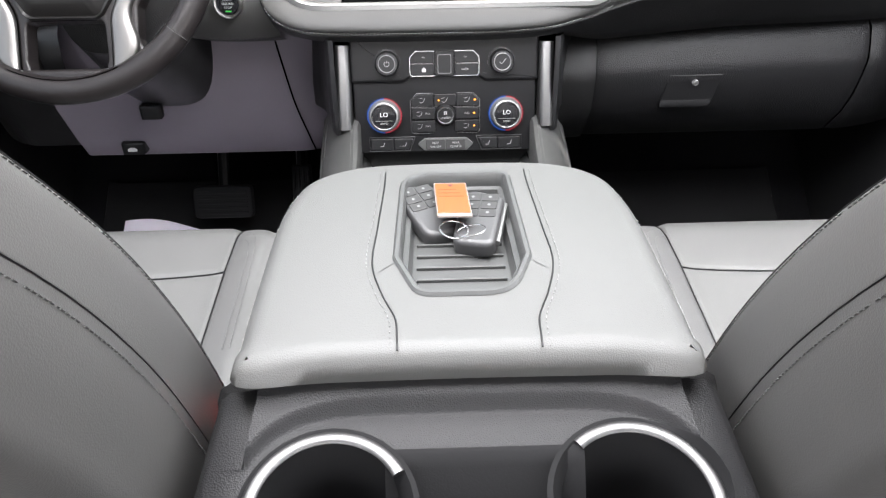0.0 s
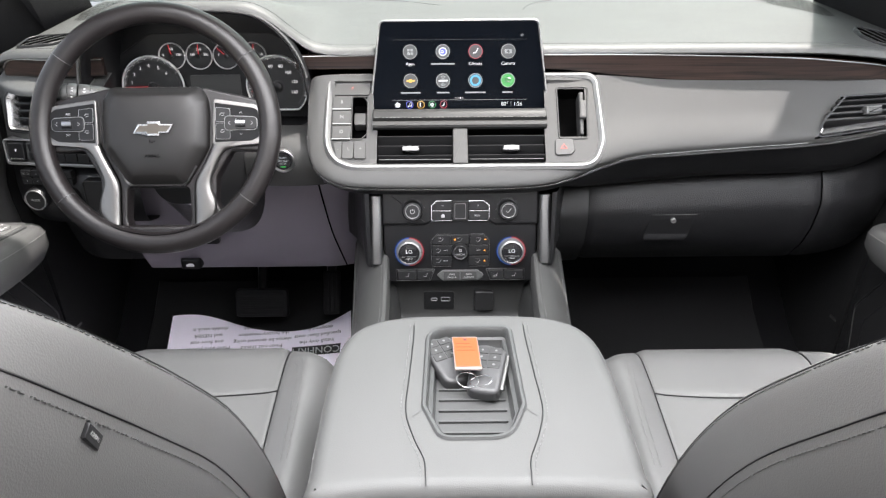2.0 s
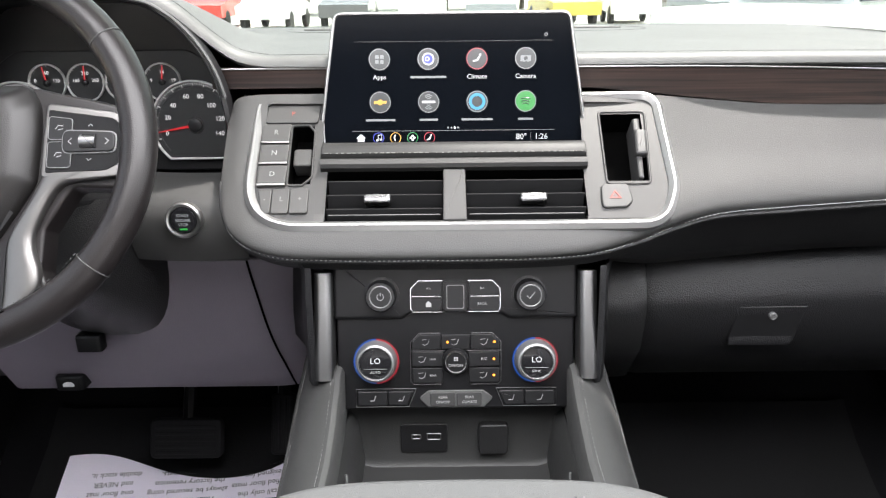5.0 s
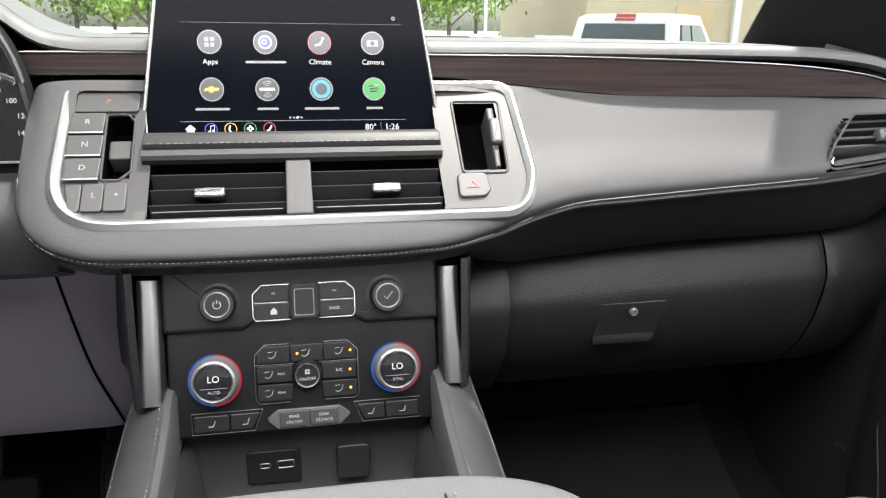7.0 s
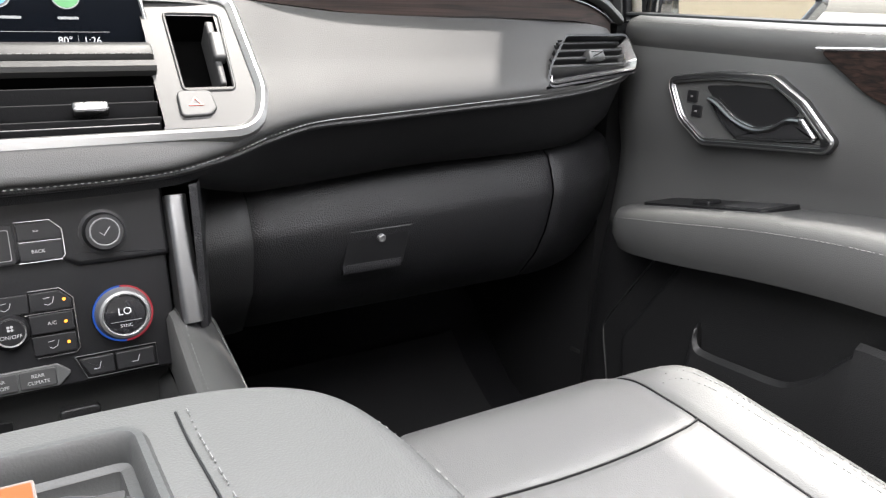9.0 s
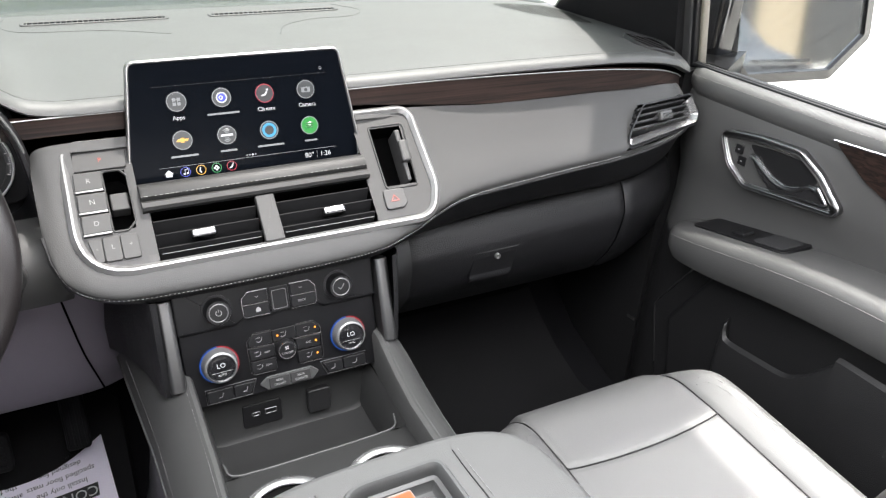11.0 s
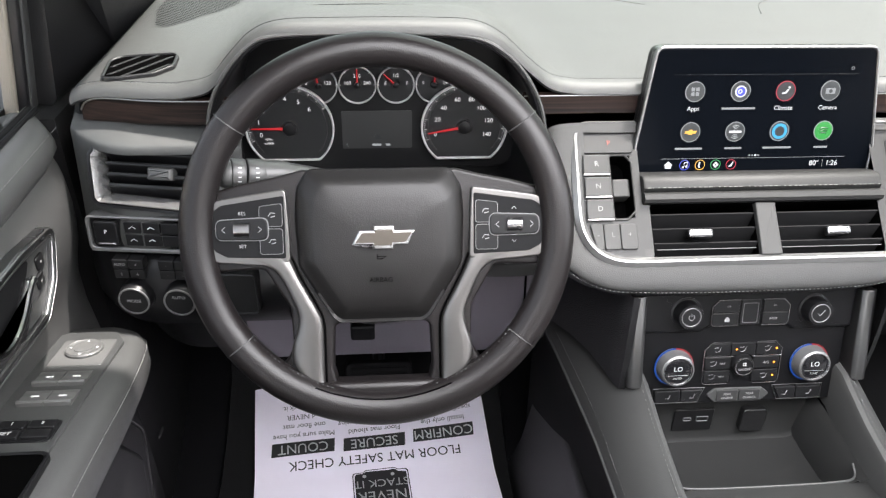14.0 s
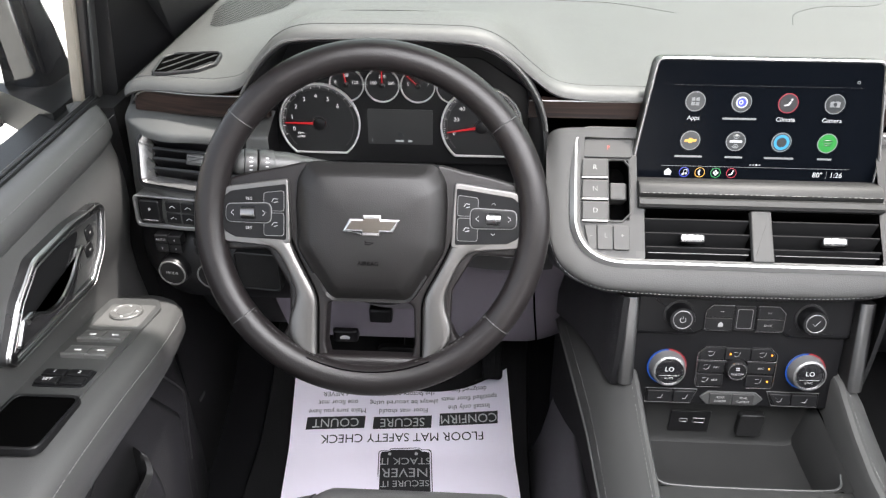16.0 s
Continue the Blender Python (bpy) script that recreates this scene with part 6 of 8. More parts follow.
keys = (((-0.0475, -0.0605), (-0.0165, -0.0445), "", True, False, 0), ((-0.0155, -0.0605), (0.0155, -0.0445), "", False, False, -1), ((0.0165, -0.0605), (0.0475, -0.0445), "", False, True, 1),
        ((-0.0475, -0.0795), (-0.0145, -0.0635), "MAX", False, False, 0), ((-0.0475, -0.0975), (-0.0145, -0.0815), "REAR", False, False, 0), ((0.0145, -0.0795), (0.0475, -0.0635), "A/C", False, False, 1), ((0.0145, -0.0975), (0.0475, -0.0815), "", False, False, 1))
for (u0, v0), (u1, v1), tx, cl_, cr_, lamp in keys:
    bm = B()
    plate(bm, chamfer(u0, v0, u1, v1, 0.008, cl_, cr_), 0.003, 0.0008, C0)
    b = part("climate_key", bm, BUTTON, climate)
    uc, vc = (u0 + u1) / 2, (v0 + v1) / 2
    if tx:
        word("key_text", tx, 0.0044 if tx == "A/C" else 0.0032, C0 @ shift(uc + (0.006 if tx != "A/C" else 0), vc, 0.003), DIMPRINT, b)
    if tx != "A/C":
        bm = B()
        du = -0.005 if tx else 0.0
        tube(bm, [(uc + du - 0.0045, vc - 0.002, 0.0032), (uc + du - 0.002, vc - 0.0035, 0.0032), (uc + du + 0.0015, vc - 0.0015, 0.0032), (uc + du + 0.003, vc + 0.003, 0.0032)], 0.0003, 4, m=C0)
        tube(bm, [(uc + du - 0.005, vc + 0.0025, 0.0032), (uc + du, vc + 0.0032, 0.0032)], 0.00025, 4, m=C0)
        part("key_mark", bm, DIMPRINT, b)
    if lamp:
        disc("key_lamp", uc + (0.0105 if lamp > 0 else -0.009), vc, 0.0013, AMBER, b, 0.0031, m=C0)
for sg in (-1, 1):
    bm = B()
    tube(bm, [(sg * x, y, 0.003) for x, y in ((0.0165, -0.0425), (0.040, -0.0425), (0.0495, -0.052), (0.0495, -0.0955), (0.046, -0.0995), (0.0165, -0.0995))], 0.0006, 6, m=C0)
    tube(bm, [(sg * 0.012, -0.062, 0.003), (sg * 0.049, -0.062, 0.003)], 0.0006, 6, m=C0)
    part("bright_outline", bm, CHROME, climate)
m = C0 @ shift(0, -0.0735, 0.0)
bm = B()
lathe(bm, [(0.0145, 0), (0.0145, 0.004), (0.0125, 0.009), (0.0115, 0.0100), (0.003, 0.0100)], m, 36)
fanb = part("fan_button", bm, SATIN, climate, "round fan knob")
bm = B()
lathe(bm, [(0.0122, 0.0092), (0.0118, 0.0106), (0.0104, 0.0104), (0.0102, 0.0095)], m, 36)
part("bright_ring", bm, CHROME, fanb)
word("fan_text", "ON/OFF", 0.0045, m @ shift(0, -0.0035, 0.0101), DIMPRINT, fanb)
for q in range(4):
    disc("fan_mark", 0.0018 * math.cos(q * math.pi / 2 + 0.8), 0.0036 + 0.0018 * math.sin(q * math.pi / 2 + 0.8), 0.0011, DIMPRINT, fanb, 0.0101, m=m)
# lower row
for sg in (-1, 1):
    for u0, u1 in ((0.046, 0.0745), (0.0755, 0.108)):
        bm = B()
        pts = [(u0 + (0.008 if u0 < 0.05 else 0), -0.1225), (u1, -0.1225), (u1, -0.1065), (u0, -0.1065)]
        plate(bm, rpoly([(sg * x, y) for x, y in pts], 0.002, 3), 0.004, 0.0012, C0)
        b = part("seat_heat_key", bm, BUTTON, climate)
        uc = sg * (u0 + u1) / 2
        bm = B()
        tube(bm, [(uc - 0.003, -0.117, 0.0042), (uc + 0.0015, -0.117, 0.0042), (uc + 0.0035, -0.1115, 0.0042)], 0.0004, 4, m=C0)
        part("seat_mark", bm, DIMPRINT, b)
    bm = B()
    out = [(0.044, -0.1045), (0.110, -0.1045), (0.110, -0.1245), (0.052, -0.1245)]
    tube(bm, [(sg * x, y, 0.0015) for x, y in out + out[:1]], 0.0006, 4, m=C0)
    part("key_outline", bm, GREYPLASTIC, climate)
bm = B()
rc = rpoly([(-0.041, -0.115), (-0.030, -0.1065), (0.030, -0.1065), (0.041, -0.115), (0.030, -0.1255), (-0.030, -0.1255)], 0.003, 3)
plate(bm, rc, 0.003, 0.001, C0)
rearp = part("rear_climate_plate", bm, GREYPLASTIC, climate)
for u, t1, t2 in ((-0.0145, "REAR", "ON/OFF"), (0.0145, "REAR", "CLIMATE")):
    bm = B()
    plate(bm, rect(u - 0.0138, -0.1235, u + 0.0138, -0.1085, 0.0015), 0.0045, 0.0008, C0)
    b = part("rear_key", bm, GREYBTN, rearp)
    word("key_text", t1, 0.0042, C0 @ shift(u, -0.1135, 0.0045), DIMPRINT, b)
    word("key_text", t2, 0.0042, C0 @ shift(u, -0.1190, 0.0045), DIMPRINT, b)
# sockets over the tray
UB = basis((0, 1.1435, 1.035), (1, 0, 0), (0, 0.06, 1))
sock = thing("usb_panel", (0, 1.14, 1.01), "black socket panel with two USB ports and a blank cover", "socket")
bm = B()
plate(bm, rect(-0.122, -0.035, 0.122, 0.065, 0.002), -0.002, 0.0, UB, low=-0.01)
part("back_plate", bm, SATIN, sock)
bm = B()
plate(bm, rect(-0.064, -0.019, -0.010, 0.017, 0.003), 0.003, 0.001, UB, low=-0.004)
pl = part("port_plate", bm, SATIN, sock)
bm = B()
ring(bm, rect(-0.034, -0.003, -0.017, 0.006, 0.0015), rect(-0.0325, -0.0015, -0.0185, 0.0045, 0.001), 0.0042, UB, low=0.002, bev=0.0005)
part("usb_port", bm, POST, pl)
bm = B()
ring(bm, rect(-0.052, -0.002, -0.040, 0.0045, 0.0028), rect(-0.0505, -0.0005, -0.0415, 0.003, 0.0015), 0.0042, UB, low=0.002, bev=0.0005)
part("small_port", bm, POST, pl)
bm = B()
plate(bm, rect(0.026, -0.019, 0.060, 0.019, 0.006, 6), 0.010, 0.0025, UB, low=-0.004)
part("blank_cover", bm, PLASTIC, sock, smooth=25)

# ---- instruments ----
CM = basis((-0.4455, 1.379, 1.357), (1, 0, 0), (0, 0.1, 1))
cluster = thing("instrument_cluster", (-0.4455, 1.38, 1.27), "dark instrument cluster with two large and four small gauges", "gauges")
bm = B()
plate(bm, rpoly([(-0.185, -0.06), (0.185, -0.06), (0.18, 0.05), (0.11, 0.095), (-0.11, 0.095), (-0.18, 0.05)], 0.03, 6), 0.0, 0.002, CM, low=-0.02)
part("fascia", bm, SATIN, cluster)
NEEDLE = glow("red_needle", (0.8, 0.02, 0.03), 0.35)
FIGURE = glow("backlit_figures", (0.75, 0.75, 0.75), 0.62)
LCD = glow("lit_display", (0.16, 0.165, 0.165), 0.05)


def gauge(u, v, r, flat_bottom, numbers, ticks, needle, size):
    m = CM @ shift(u, v, 0.0055 if r > 0.04 else 0)
    pts = [p for p in circle(r, 64) if p[1] > -flat_bottom * r]
    if len(pts) < 64:
        k = max(range(len(pts)), key=lambda i: (Vector(pts[i]) - Vector(pts[i - 1])).length)
        pts = pts[k:] + pts[:k]
    bm = B()
    plate(bm, pts, 0.001, 0, m)
    g = part("gauge", bm, GAUGEFACE, cluster, "round black gauge with white figures")
    bm = B()
    ring(bm, pts, inset(pts, r * 0.025 + 0.0012), 0.0045, m, bev=0.0009)
    part("bright_ring", bm, GAUGERING, g)
    bm = B()
    a0, a1, n = ticks
    for i in range(n + 1):
        a = a0 + (a1 - a0) * i / n
        r0, r1 = r * (0.86 if i % 5 == 0 else 0.90), r * 0.935
        w = 0.00022 if i % 5 else 0.00035
        c, s = math.cos(a), math.sin(a)
        plate(bm, [(r0 * c + w * s, r0 * s - w * c), (r1 * c + w * s, r1 * s - w * c), (r1 * c - w * s, r1 * s + w * c), (r0 * c - w * s, r0 * s + w * c)], 0.0014, 0, m, low=0.0009)
    part("ticks", bm, FIGURE, g)
    for tx, x, y in numbers:
        word("figure", tx, size * 0.88, m @ shift(x, y, 0.0012), FIGURE, g)
    nx, ny = needle
    d = Vector((nx, ny)).normalized()
    e = Vector((-d.y, d.x))
    bm = B()
    pn = [(d * -r * 0.15 + e * r * 0.035), (d * r * 0.86 + e * 0.0006), (d * r * 0.86 - e * 0.0006), (d * -r * 0.15 - e * r * 0.035)]
    plate(bm, [(p.x, p.y) for p in pn][::-1], 0.0044, 0, m, low=0.0034)
    part("needle", bm, NEEDLE, g, "red needle")
    bm = B()
    lathe(bm, [(r * 0.16, 0.001), (r * 0.15, 0.006), (r * 0.08, 0.007)], m, 24)
    part("hub", bm, SATIN, g)
    if r > 0.04:
        bm = B()
        tube(bm, [(r * 0.17 * math.cos(a), r * 0.17 * math.sin(a), 0.0012) for a in np.linspace(0, 2 * math.pi, 33)[:-1]], 0.0011, 6, closed=True, m=m)
        part("hub_ring", bm, GREYBTN, g)
        bm = B()
        tube(bm, [(r * 0.84 * math.cos(a), r * 0.84 * math.sin(a), 0.0008) for a in np.linspace(radians(-42), radians(222), 60)], 0.0007, 6, m=m)
        part("inner_ring", bm, GREYBTN, g)
    return g


K = 1 / 2258
gt = gauge(-0.1138, 0.0, 0.0575, 0.80, [(t, x * K, -y * K) for t, x, y in (("0", -84, 21), ("1", -88, -18), ("2", -73, -52), ("3", -45, -76), ("4", -8, -87), ("5", 30, -78), ("6", 60, -56))], (radians(200), radians(30), 60), (-1, 0.0), 0.0095)
word("figure", "RPM", 0.0048, CM @ shift(-0.142, -0.0155, 0.0067), FIGURE, gt)
word("figure", "x1000", 0.0048, CM @ shift(-0.142, -0.0205, 0.0067), FIGURE, gt)
gauge(0.1138, -0.0005, 0.0575, 0.80, [(t, x * K, -y * K) for t, x, y in (("0", -86, 24), ("20", -80, -22), ("40", -62, -57), ("60", -22, -82), ("80", 20, -82), ("100", 49, -56), ("120", 72, -18), ("140", 68, 25))], (radians(200), radians(-20), 70), (-1, -0.18), 0.0092)
small = ((("0", -35, -6), ("120", 26, -6), ("60", 0, -28)), (("160", -28, -6), ("210", 0, -26), ("260", 28, -6)), (("E", -30, -4), ("1/2", 0, -27), ("F", 33, -4)), (("9", -32, -4), ("14", 0, -27), ("19", 32, -4)))
for i, nums in enumerate(small):
    gauge(-0.0740 + 0.0493 * i, 0.0545, 0.0243, 2.0, [(t, x * K, -y * K) for t, x, y in nums], (radians(180), radians(0), 20), ((-0.2, 1), (0, 1), (-0.8, 0.75), (0.1, 1))[i], 0.0072)
bm = B()
plate(bm, rect(-0.047, -0.031, 0.045, 0.020, 0.002), 0.001, 0, CM)
disp = part("display", bm, LCD, cluster, "small dark driver display")
word("display_text", "E", 0.005, CM @ shift(-0.041, -0.026, 0.0012), UIMID, disp)
flat("mileage_bar", rect(-0.008, -0.0275, 0.004, -0.0245, 0.0005, 1), UIMID, disp, 0.0012, m=CM)
flat("range_bar", rect(0.010, -0.0275, 0.016, -0.0245, 0.0005, 1), UIMID, disp, 0.0012, m=CM)
flat("car_mark", rpoly([(-0.005, -0.018), (0.004, -0.018), (0.002, -0.0125), (-0.003, -0.0125)], 0.001, 2), UIGREY, disp, 0.0012, m=CM)

# ---- steering wheel ----
SW = basis((-0.4435, 1.048, 1.399), (1, 0, 0), (0, 0.462, 0.887))
wheel = thing("steering_wheel", (-0.4435, 1.048, 1.24), "black leather steering wheel with silver spokes and logo badge", "steering wheel")
WHEELHIDE = mat("wheel_leather", (0.0074, 0.0063, 0.0064), 0.32, bump=0.22, scale=800, kind="voronoi", vary=0.12, spec=0.25)
HUBHIDE = mat("airbag_skin", (0.0066, 0.0061, 0.0060), 0.40, bump=0.16, scale=900, kind="voronoi", vary=0.08, spec=0.26)
SR = SW @ shift(0, 0, -0.006) @ Matrix.Diagonal((1.007, 1.007, 0.92, 1.0))
bm = B()
rows = []
for i in range(97):
    a = 2 * math.pi * i / 96
    c, s = math.cos(a), math.sin(a)
    R0 = 0.1645
    rad, dep = 0.0155, 0.0165
    if s < -0.6:
        rad = 0.0155 + 0.0015 * (-s - 0.6)
    row = []
    for j in range(18):
        b = 2 * math.pi * j / 18
        rr_ = R0 + rad * math.cos(b)
        row.append((rr_ * c, -0.0015 + rr_ * s, dep * math.sin(b)))
    rows.append(row)
grid(bm, rows, closed=True, m=SR)
rim = part("rim", bm, WHEELHIDE, wheel, "black leather rim, worn shiny")
for a in (37, 143, -38, -142):
    bm = B()
    c, s = math.cos(radians(a)), math.sin(radians(a))
    ctr = Vector((0.1645 * c, -0.0015 + 0.1645 * s, 0))
    tube(bm, [SR @ (ctr + Vector((c * 0.0158 * math.cos(b), s * 0.0158 * math.cos(b), 0.0168 * math.sin(b)))) for b in np.linspace(0, 2 * math.pi, 25)[:-1]], 0.0006, 5, closed=True)
    part("rim_seam", bm, GREYPLASTIC, rim)
for a0, a1 in ((-38, -72), (-108, -142)):
    bm = B()
    pts = [SR @ Vector((0.1492 * math.cos(radians(a)), -0.0015 + 0.1492 * math.sin(radians(a)), 0.0075)) for a in np.linspace(a0, a1, 40)]
    stitches(bm, pts, 0.005, 0.0036, 0.0007, nrm=SR.to_3x3() @ Vector((0, 0, 1)))
    part("stitching", bm, GREYPLASTIC, rim)
# black spokes behind the trim, the middle set lower than the rim
SH = SW @ shift(0, 0, -0.013) @ Matrix.Diagonal((1.018, 1.018, 1.0, 1.0))
bm = B()
body = [(-0.150, 0.037), (-0.12, 0.045), (-0.09, 0.051), (-0.07, 0.056), (0.07, 0.056), (0.09, 0.051), (0.12, 0.045), (0.150, 0.037), (0.157, 0.0), (0.152, -0.035), (0.105, -0.033), (0.083, -0.07), (0.082, -0.105), (0.088, -0.118), (0.098, -0.130), (0.06, -0.158), (0.042, -0.1445), (0.046, -0.128), (0.044, -0.085), (-0.044, -0.085), (-0.046, -0.128), (-0.042, -0.1445), (-0.06, -0.158), (-0.098, -0.130), (-0.088, -0.118), (-0.082, -0.105), (-0.083, -0.07), (-0.105, -0.033), (-0.152, -0.035), (-0.157, 0.0)]
plate(bm, rpoly(body, 0.008, 4), 0.002, 0.003, SH, low=-0.022)
part("spokes", bm, WHEELHIDE, wheel)
bm = B()
lowbar = [(-0.062, -0.139), (0.062, -0.139), (0.075, -0.15), (0.045, -0.162), (-0.045, -0.162), (-0.075, -0.15)]
plate(bm, rpoly(lowbar, 0.006, 4), 0.008, 0.006, SH, low=-0.014)
part("lower_bar", bm, WHEELHIDE, wheel)
bm = B()
tube(bm, [SR @ Vector((0.1532 * math.cos(a), -0.0015 + 0.1532 * math.sin(a), 0.0120)) for a in np.linspace(radians(-114), radians(-66), 40)], 0.0007, 6)
part("bar_seam", bm, SHADEPRINT, rim, "dark seam along the lower rim")
for sg in (-1, 1):
    sil = [(0.0832, 0.0393), (0.1454, 0.0305), (0.1586, 0.0192), (0.160, -0.0035), (0.155, -0.0182), (0.1454, -0.0255), (0.103, -0.029), (0.0805, -0.026), (0.0815, 0.010)]
    bm = B()
    plate(bm, rpoly([(sg * x, y) for x, y in sil], [0.004, 0.03, 0.012, 0.012, 0.012, 0.012, 0.01, 0.004, 0.01], 5), 0.0100, 0.0014, SH, low=-0.004)
    arm_out = spline([(0.132, -0.0235, 0), (0.112, -0.0285, 0), (0.098, -0.0330, 0), (0.0895, -0.043, 0), (0.0822, -0.059, 0), (0.0766, -0.075, 0), (0.0774, -0.088, 0), (0.0825, -0.104, 0), (0.0830, -0.1174, 0), (0.0774, -0.1287, 0), (0.064, -0.1392, 0)], 44)
    arm_in = spline([(0.083, -0.010, 0), (0.0825, -0.018, 0), (0.0790, -0.028, 0), (0.0735, -0.041, 0), (0.0665, -0.0545, 0), (0.0568, -0.0735, 0), (0.0538, -0.0860, 0), (0.0535, -0.102, 0), (0.0535, -0.118, 0), (0.0535, -0.130, 0), (0.0535, -0.1395, 0)], 44)
    rows = []
    for a, b in zip(arm_out, arm_in):
        rows.append([(sg * (a.x + (b.x - a.x) * f), a.y + (b.y - a.y) * f, h) for f, h in ((0, 0.001), (0.015, 0.0062), (0.07, 0.0086), (0.16, 0.0098), (0.35, 0.0104), (0.65, 0.0104), (0.84, 0.0096), (0.93, 0.0084), (0.985, 0.0062), (1, 0.001))])
    grid(bm, rows, m=SH, caps=True)
    sp = part("silver_spoke", bm, SPOKE, wheel, "brushed silver spoke trim")
    bm = B()
    tube(bm, [(sg * (p.x - 0.0008), p.y, 0.0035) for p in arm_in[6:]], 0.0010, 6, m=SH)
    part("seam", bm, SHADEPRINT, sp, "dark seam beside the trim")
    bm = B()
    pad = [(0.0850, 0.0335), (0.1405, 0.0256), (0.1500, 0.0180), (0.1510, -0.0050), (0.1465, -0.0150), (0.1360, -0.0205), (0.0845, -0.0225)]
    plate(bm, rpoly([(sg * x, y) for x, y in pad], [0.002, 0.01, 0.006, 0.008, 0.008, 0.008, 0.002], 4), 0.0108, 0.0008, SH)
    pd = part("button_pad", bm, MATTE, sp)
    W = SH @ shift(0, 0, 0.0108)
    for v0, v1 in ((0.0062, 0.0272), (-0.0185, 0.0046)):
        kp = rpoly([(sg * 0.0862, v0), (sg * 0.1068, v0), (sg * 0.1068, v1 - (0.0025 if v0 > 0 else 0)), (sg * 0.0862, v1)], 0.003, 3)
        bm = B()
        plate(bm, kp, 0.0013, 0.0006, W)
        ky = part("key", bm, RADIOBLACK, pd)
        bm = B()
        ring(bm, kp, inset(kp, 0.0005), 0.0015, W, low=0.0004, bev=0.0001)
        part("key_edge", bm, PEWTER, ky)
        bm = B()
        c0, c1 = sg * 0.0955, (v0 + v1) / 2
        tube(bm, [(c0 - 0.003, c1 - 0.001, 0.0015), (c0 - 0.001, c1 + 0.002, 0.0015), (c0 + 0.003, c1 + 0.0015, 0.0015)], 0.0004, 4, m=W)
        tube(bm, [(c0 - 0.001, c1 - 0.002, 0.0015), (c0 + 0.003, c1 - 0.001, 0.0015)], 0.0004, 4, m=W)
        part("mark", bm, DIMPRINT, ky)
    uc = 0.1218
    rk = rpoly([(sg * (uc - 0.0225), -0.0055), (sg * (uc + 0.0225), -0.0048), (sg * (uc + 0.0225), 0.0125), (sg * (uc - 0.0225), 0.0143)], 0.006, 5)
    bm = B()
    plate(bm, rk, 0.0030, 0.0012, W)
    k = part("rocker", bm, RADIOBLACK, pd)
    bm = B()
    ring(bm, inset(rk, -0.0008), inset(rk, 0.0004), 0.0016, W, bev=0.0003)
    part("rocker_edge", bm, PEWTER, k)
    bm = B()
    grid(bm, [[(sg * uc + u, 0.0042 + 0.0062 * math.cos(a), 0.0018 + 0.0055 * math.sin(a)) for a in np.linspace(0, math.pi, 13)] for u in (-0.0068, -0.0062, 0.0062, 0.0068)], m=W, caps=True)
    part("roller", bm, DARKCHROME, k, "smoked metal thumb roller")
    bm = B()
    for du in (-0.0155, 0.0155):
        tube(bm, [(sg * uc + du - 0.0012 * np.sign(du), 0.0068, 0.0032), (sg * uc + du + 0.0018 * np.sign(du), 0.0042, 0.0032), (sg * uc + du - 0.0012 * np.sign(du), 0.0016, 0.0032)], 0.00035, 4, m=W)
    if sg < 0:
        word("key_text", "RES", 0.0042, W @ shift(-uc, 0.0182, 0.0002), DIMPRINT, k)
        word("key_text", "SET", 0.0042, W @ shift(-uc, -0.0110, 0.0002), DIMPRINT, k)
    for dv in (0.0188, -0.0110) if sg > 0 else ():
        tube(bm, [(sg * uc - 0.002, dv - 0.0008 * np.sign(dv), 0.0005), (sg * uc, dv + 0.0012 * np.sign(dv), 0.0005), (sg * uc + 0.002, dv - 0.0008 * np.sign(dv), 0.0005)], 0.00035, 4, m=W)
    ob = part("marks", bm, DIMPRINT, k)
    ob["kind"] = "stuff"
# airbag cover
bm = B()
hub_half = [(0.0645, 0.0570), (0.0745, 0.040), (0.0765, 0.016), (0.0745, -0.030), (0.0590, -0.0565), (0.0445, -0.0795), (0.038, -0.0840)]
hub = rpoly([(-x, y) for x, y in hub_half] + [(x, y) for x, y in hub_half[::-1]], [0.012, 0.02, 0.03, 0.02, 0.03, 0.012, 0.008, 0.008, 0.012, 0.03, 0.02, 0.03, 0.02, 0.012], 6)
loops = []
for k, h in ((1.0, -0.02), (1.0, 0.003), (0.985, 0.0075), (0.95, 0.0115), (0.88, 0.0165), (0.80, 0.0202), (0.76, 0.0212), (0.6, 0.0224), (0.3, 0.0232)):
    loops.append([(x * k, (y + 0.012) * k - 0.012, h - ((0.16 * max(0.0, -0.040 - y * k) + 0.10 * max(0.0, y * k - 0.030)) if h > 0.01 else 0)) for x, y in hub])
grid(bm, loops, closed=True, m=SH, caps=True)
pad = part("airbag_cover", bm, HUBHIDE, wheel, "grained black airbag cover")
cross = [(x + 0.003, y - 0.0035) for x, y in [(-0.0285, -0.0075), (-0.0095, -0.0075), (-0.0095, -0.0115), (0.0085, -0.0115), (0.0085, -0.0075), (0.0215, -0.0075), (0.0285, 0.0055), (0.0095, 0.0055), (0.0095, 0.0095), (-0.0085, 0.0095), (-0.0085, 0.0055), (-0.0215, 0.0055)]]
bm = B()
plate(bm, rpoly(cross, 0.0006, 2), 0.0265, 0.0012, SH, low=0.018)
bd = part("badge", bm, CHROME, pad, "bright metal badge in a plain cross shape")
bm = B()
plate(bm, rpoly([(0.003 + (x - 0.003) * 0.88, (y + 0.0045) * 0.66 - 0.0045) for x, y in cross], 0.0004, 2), 0.0268, 0.0003, SH, low=0.025)
part("badge_fill", bm, mat("champagne_metal", (0.075, 0.066, 0.056), 0.38, 0.8), bd)
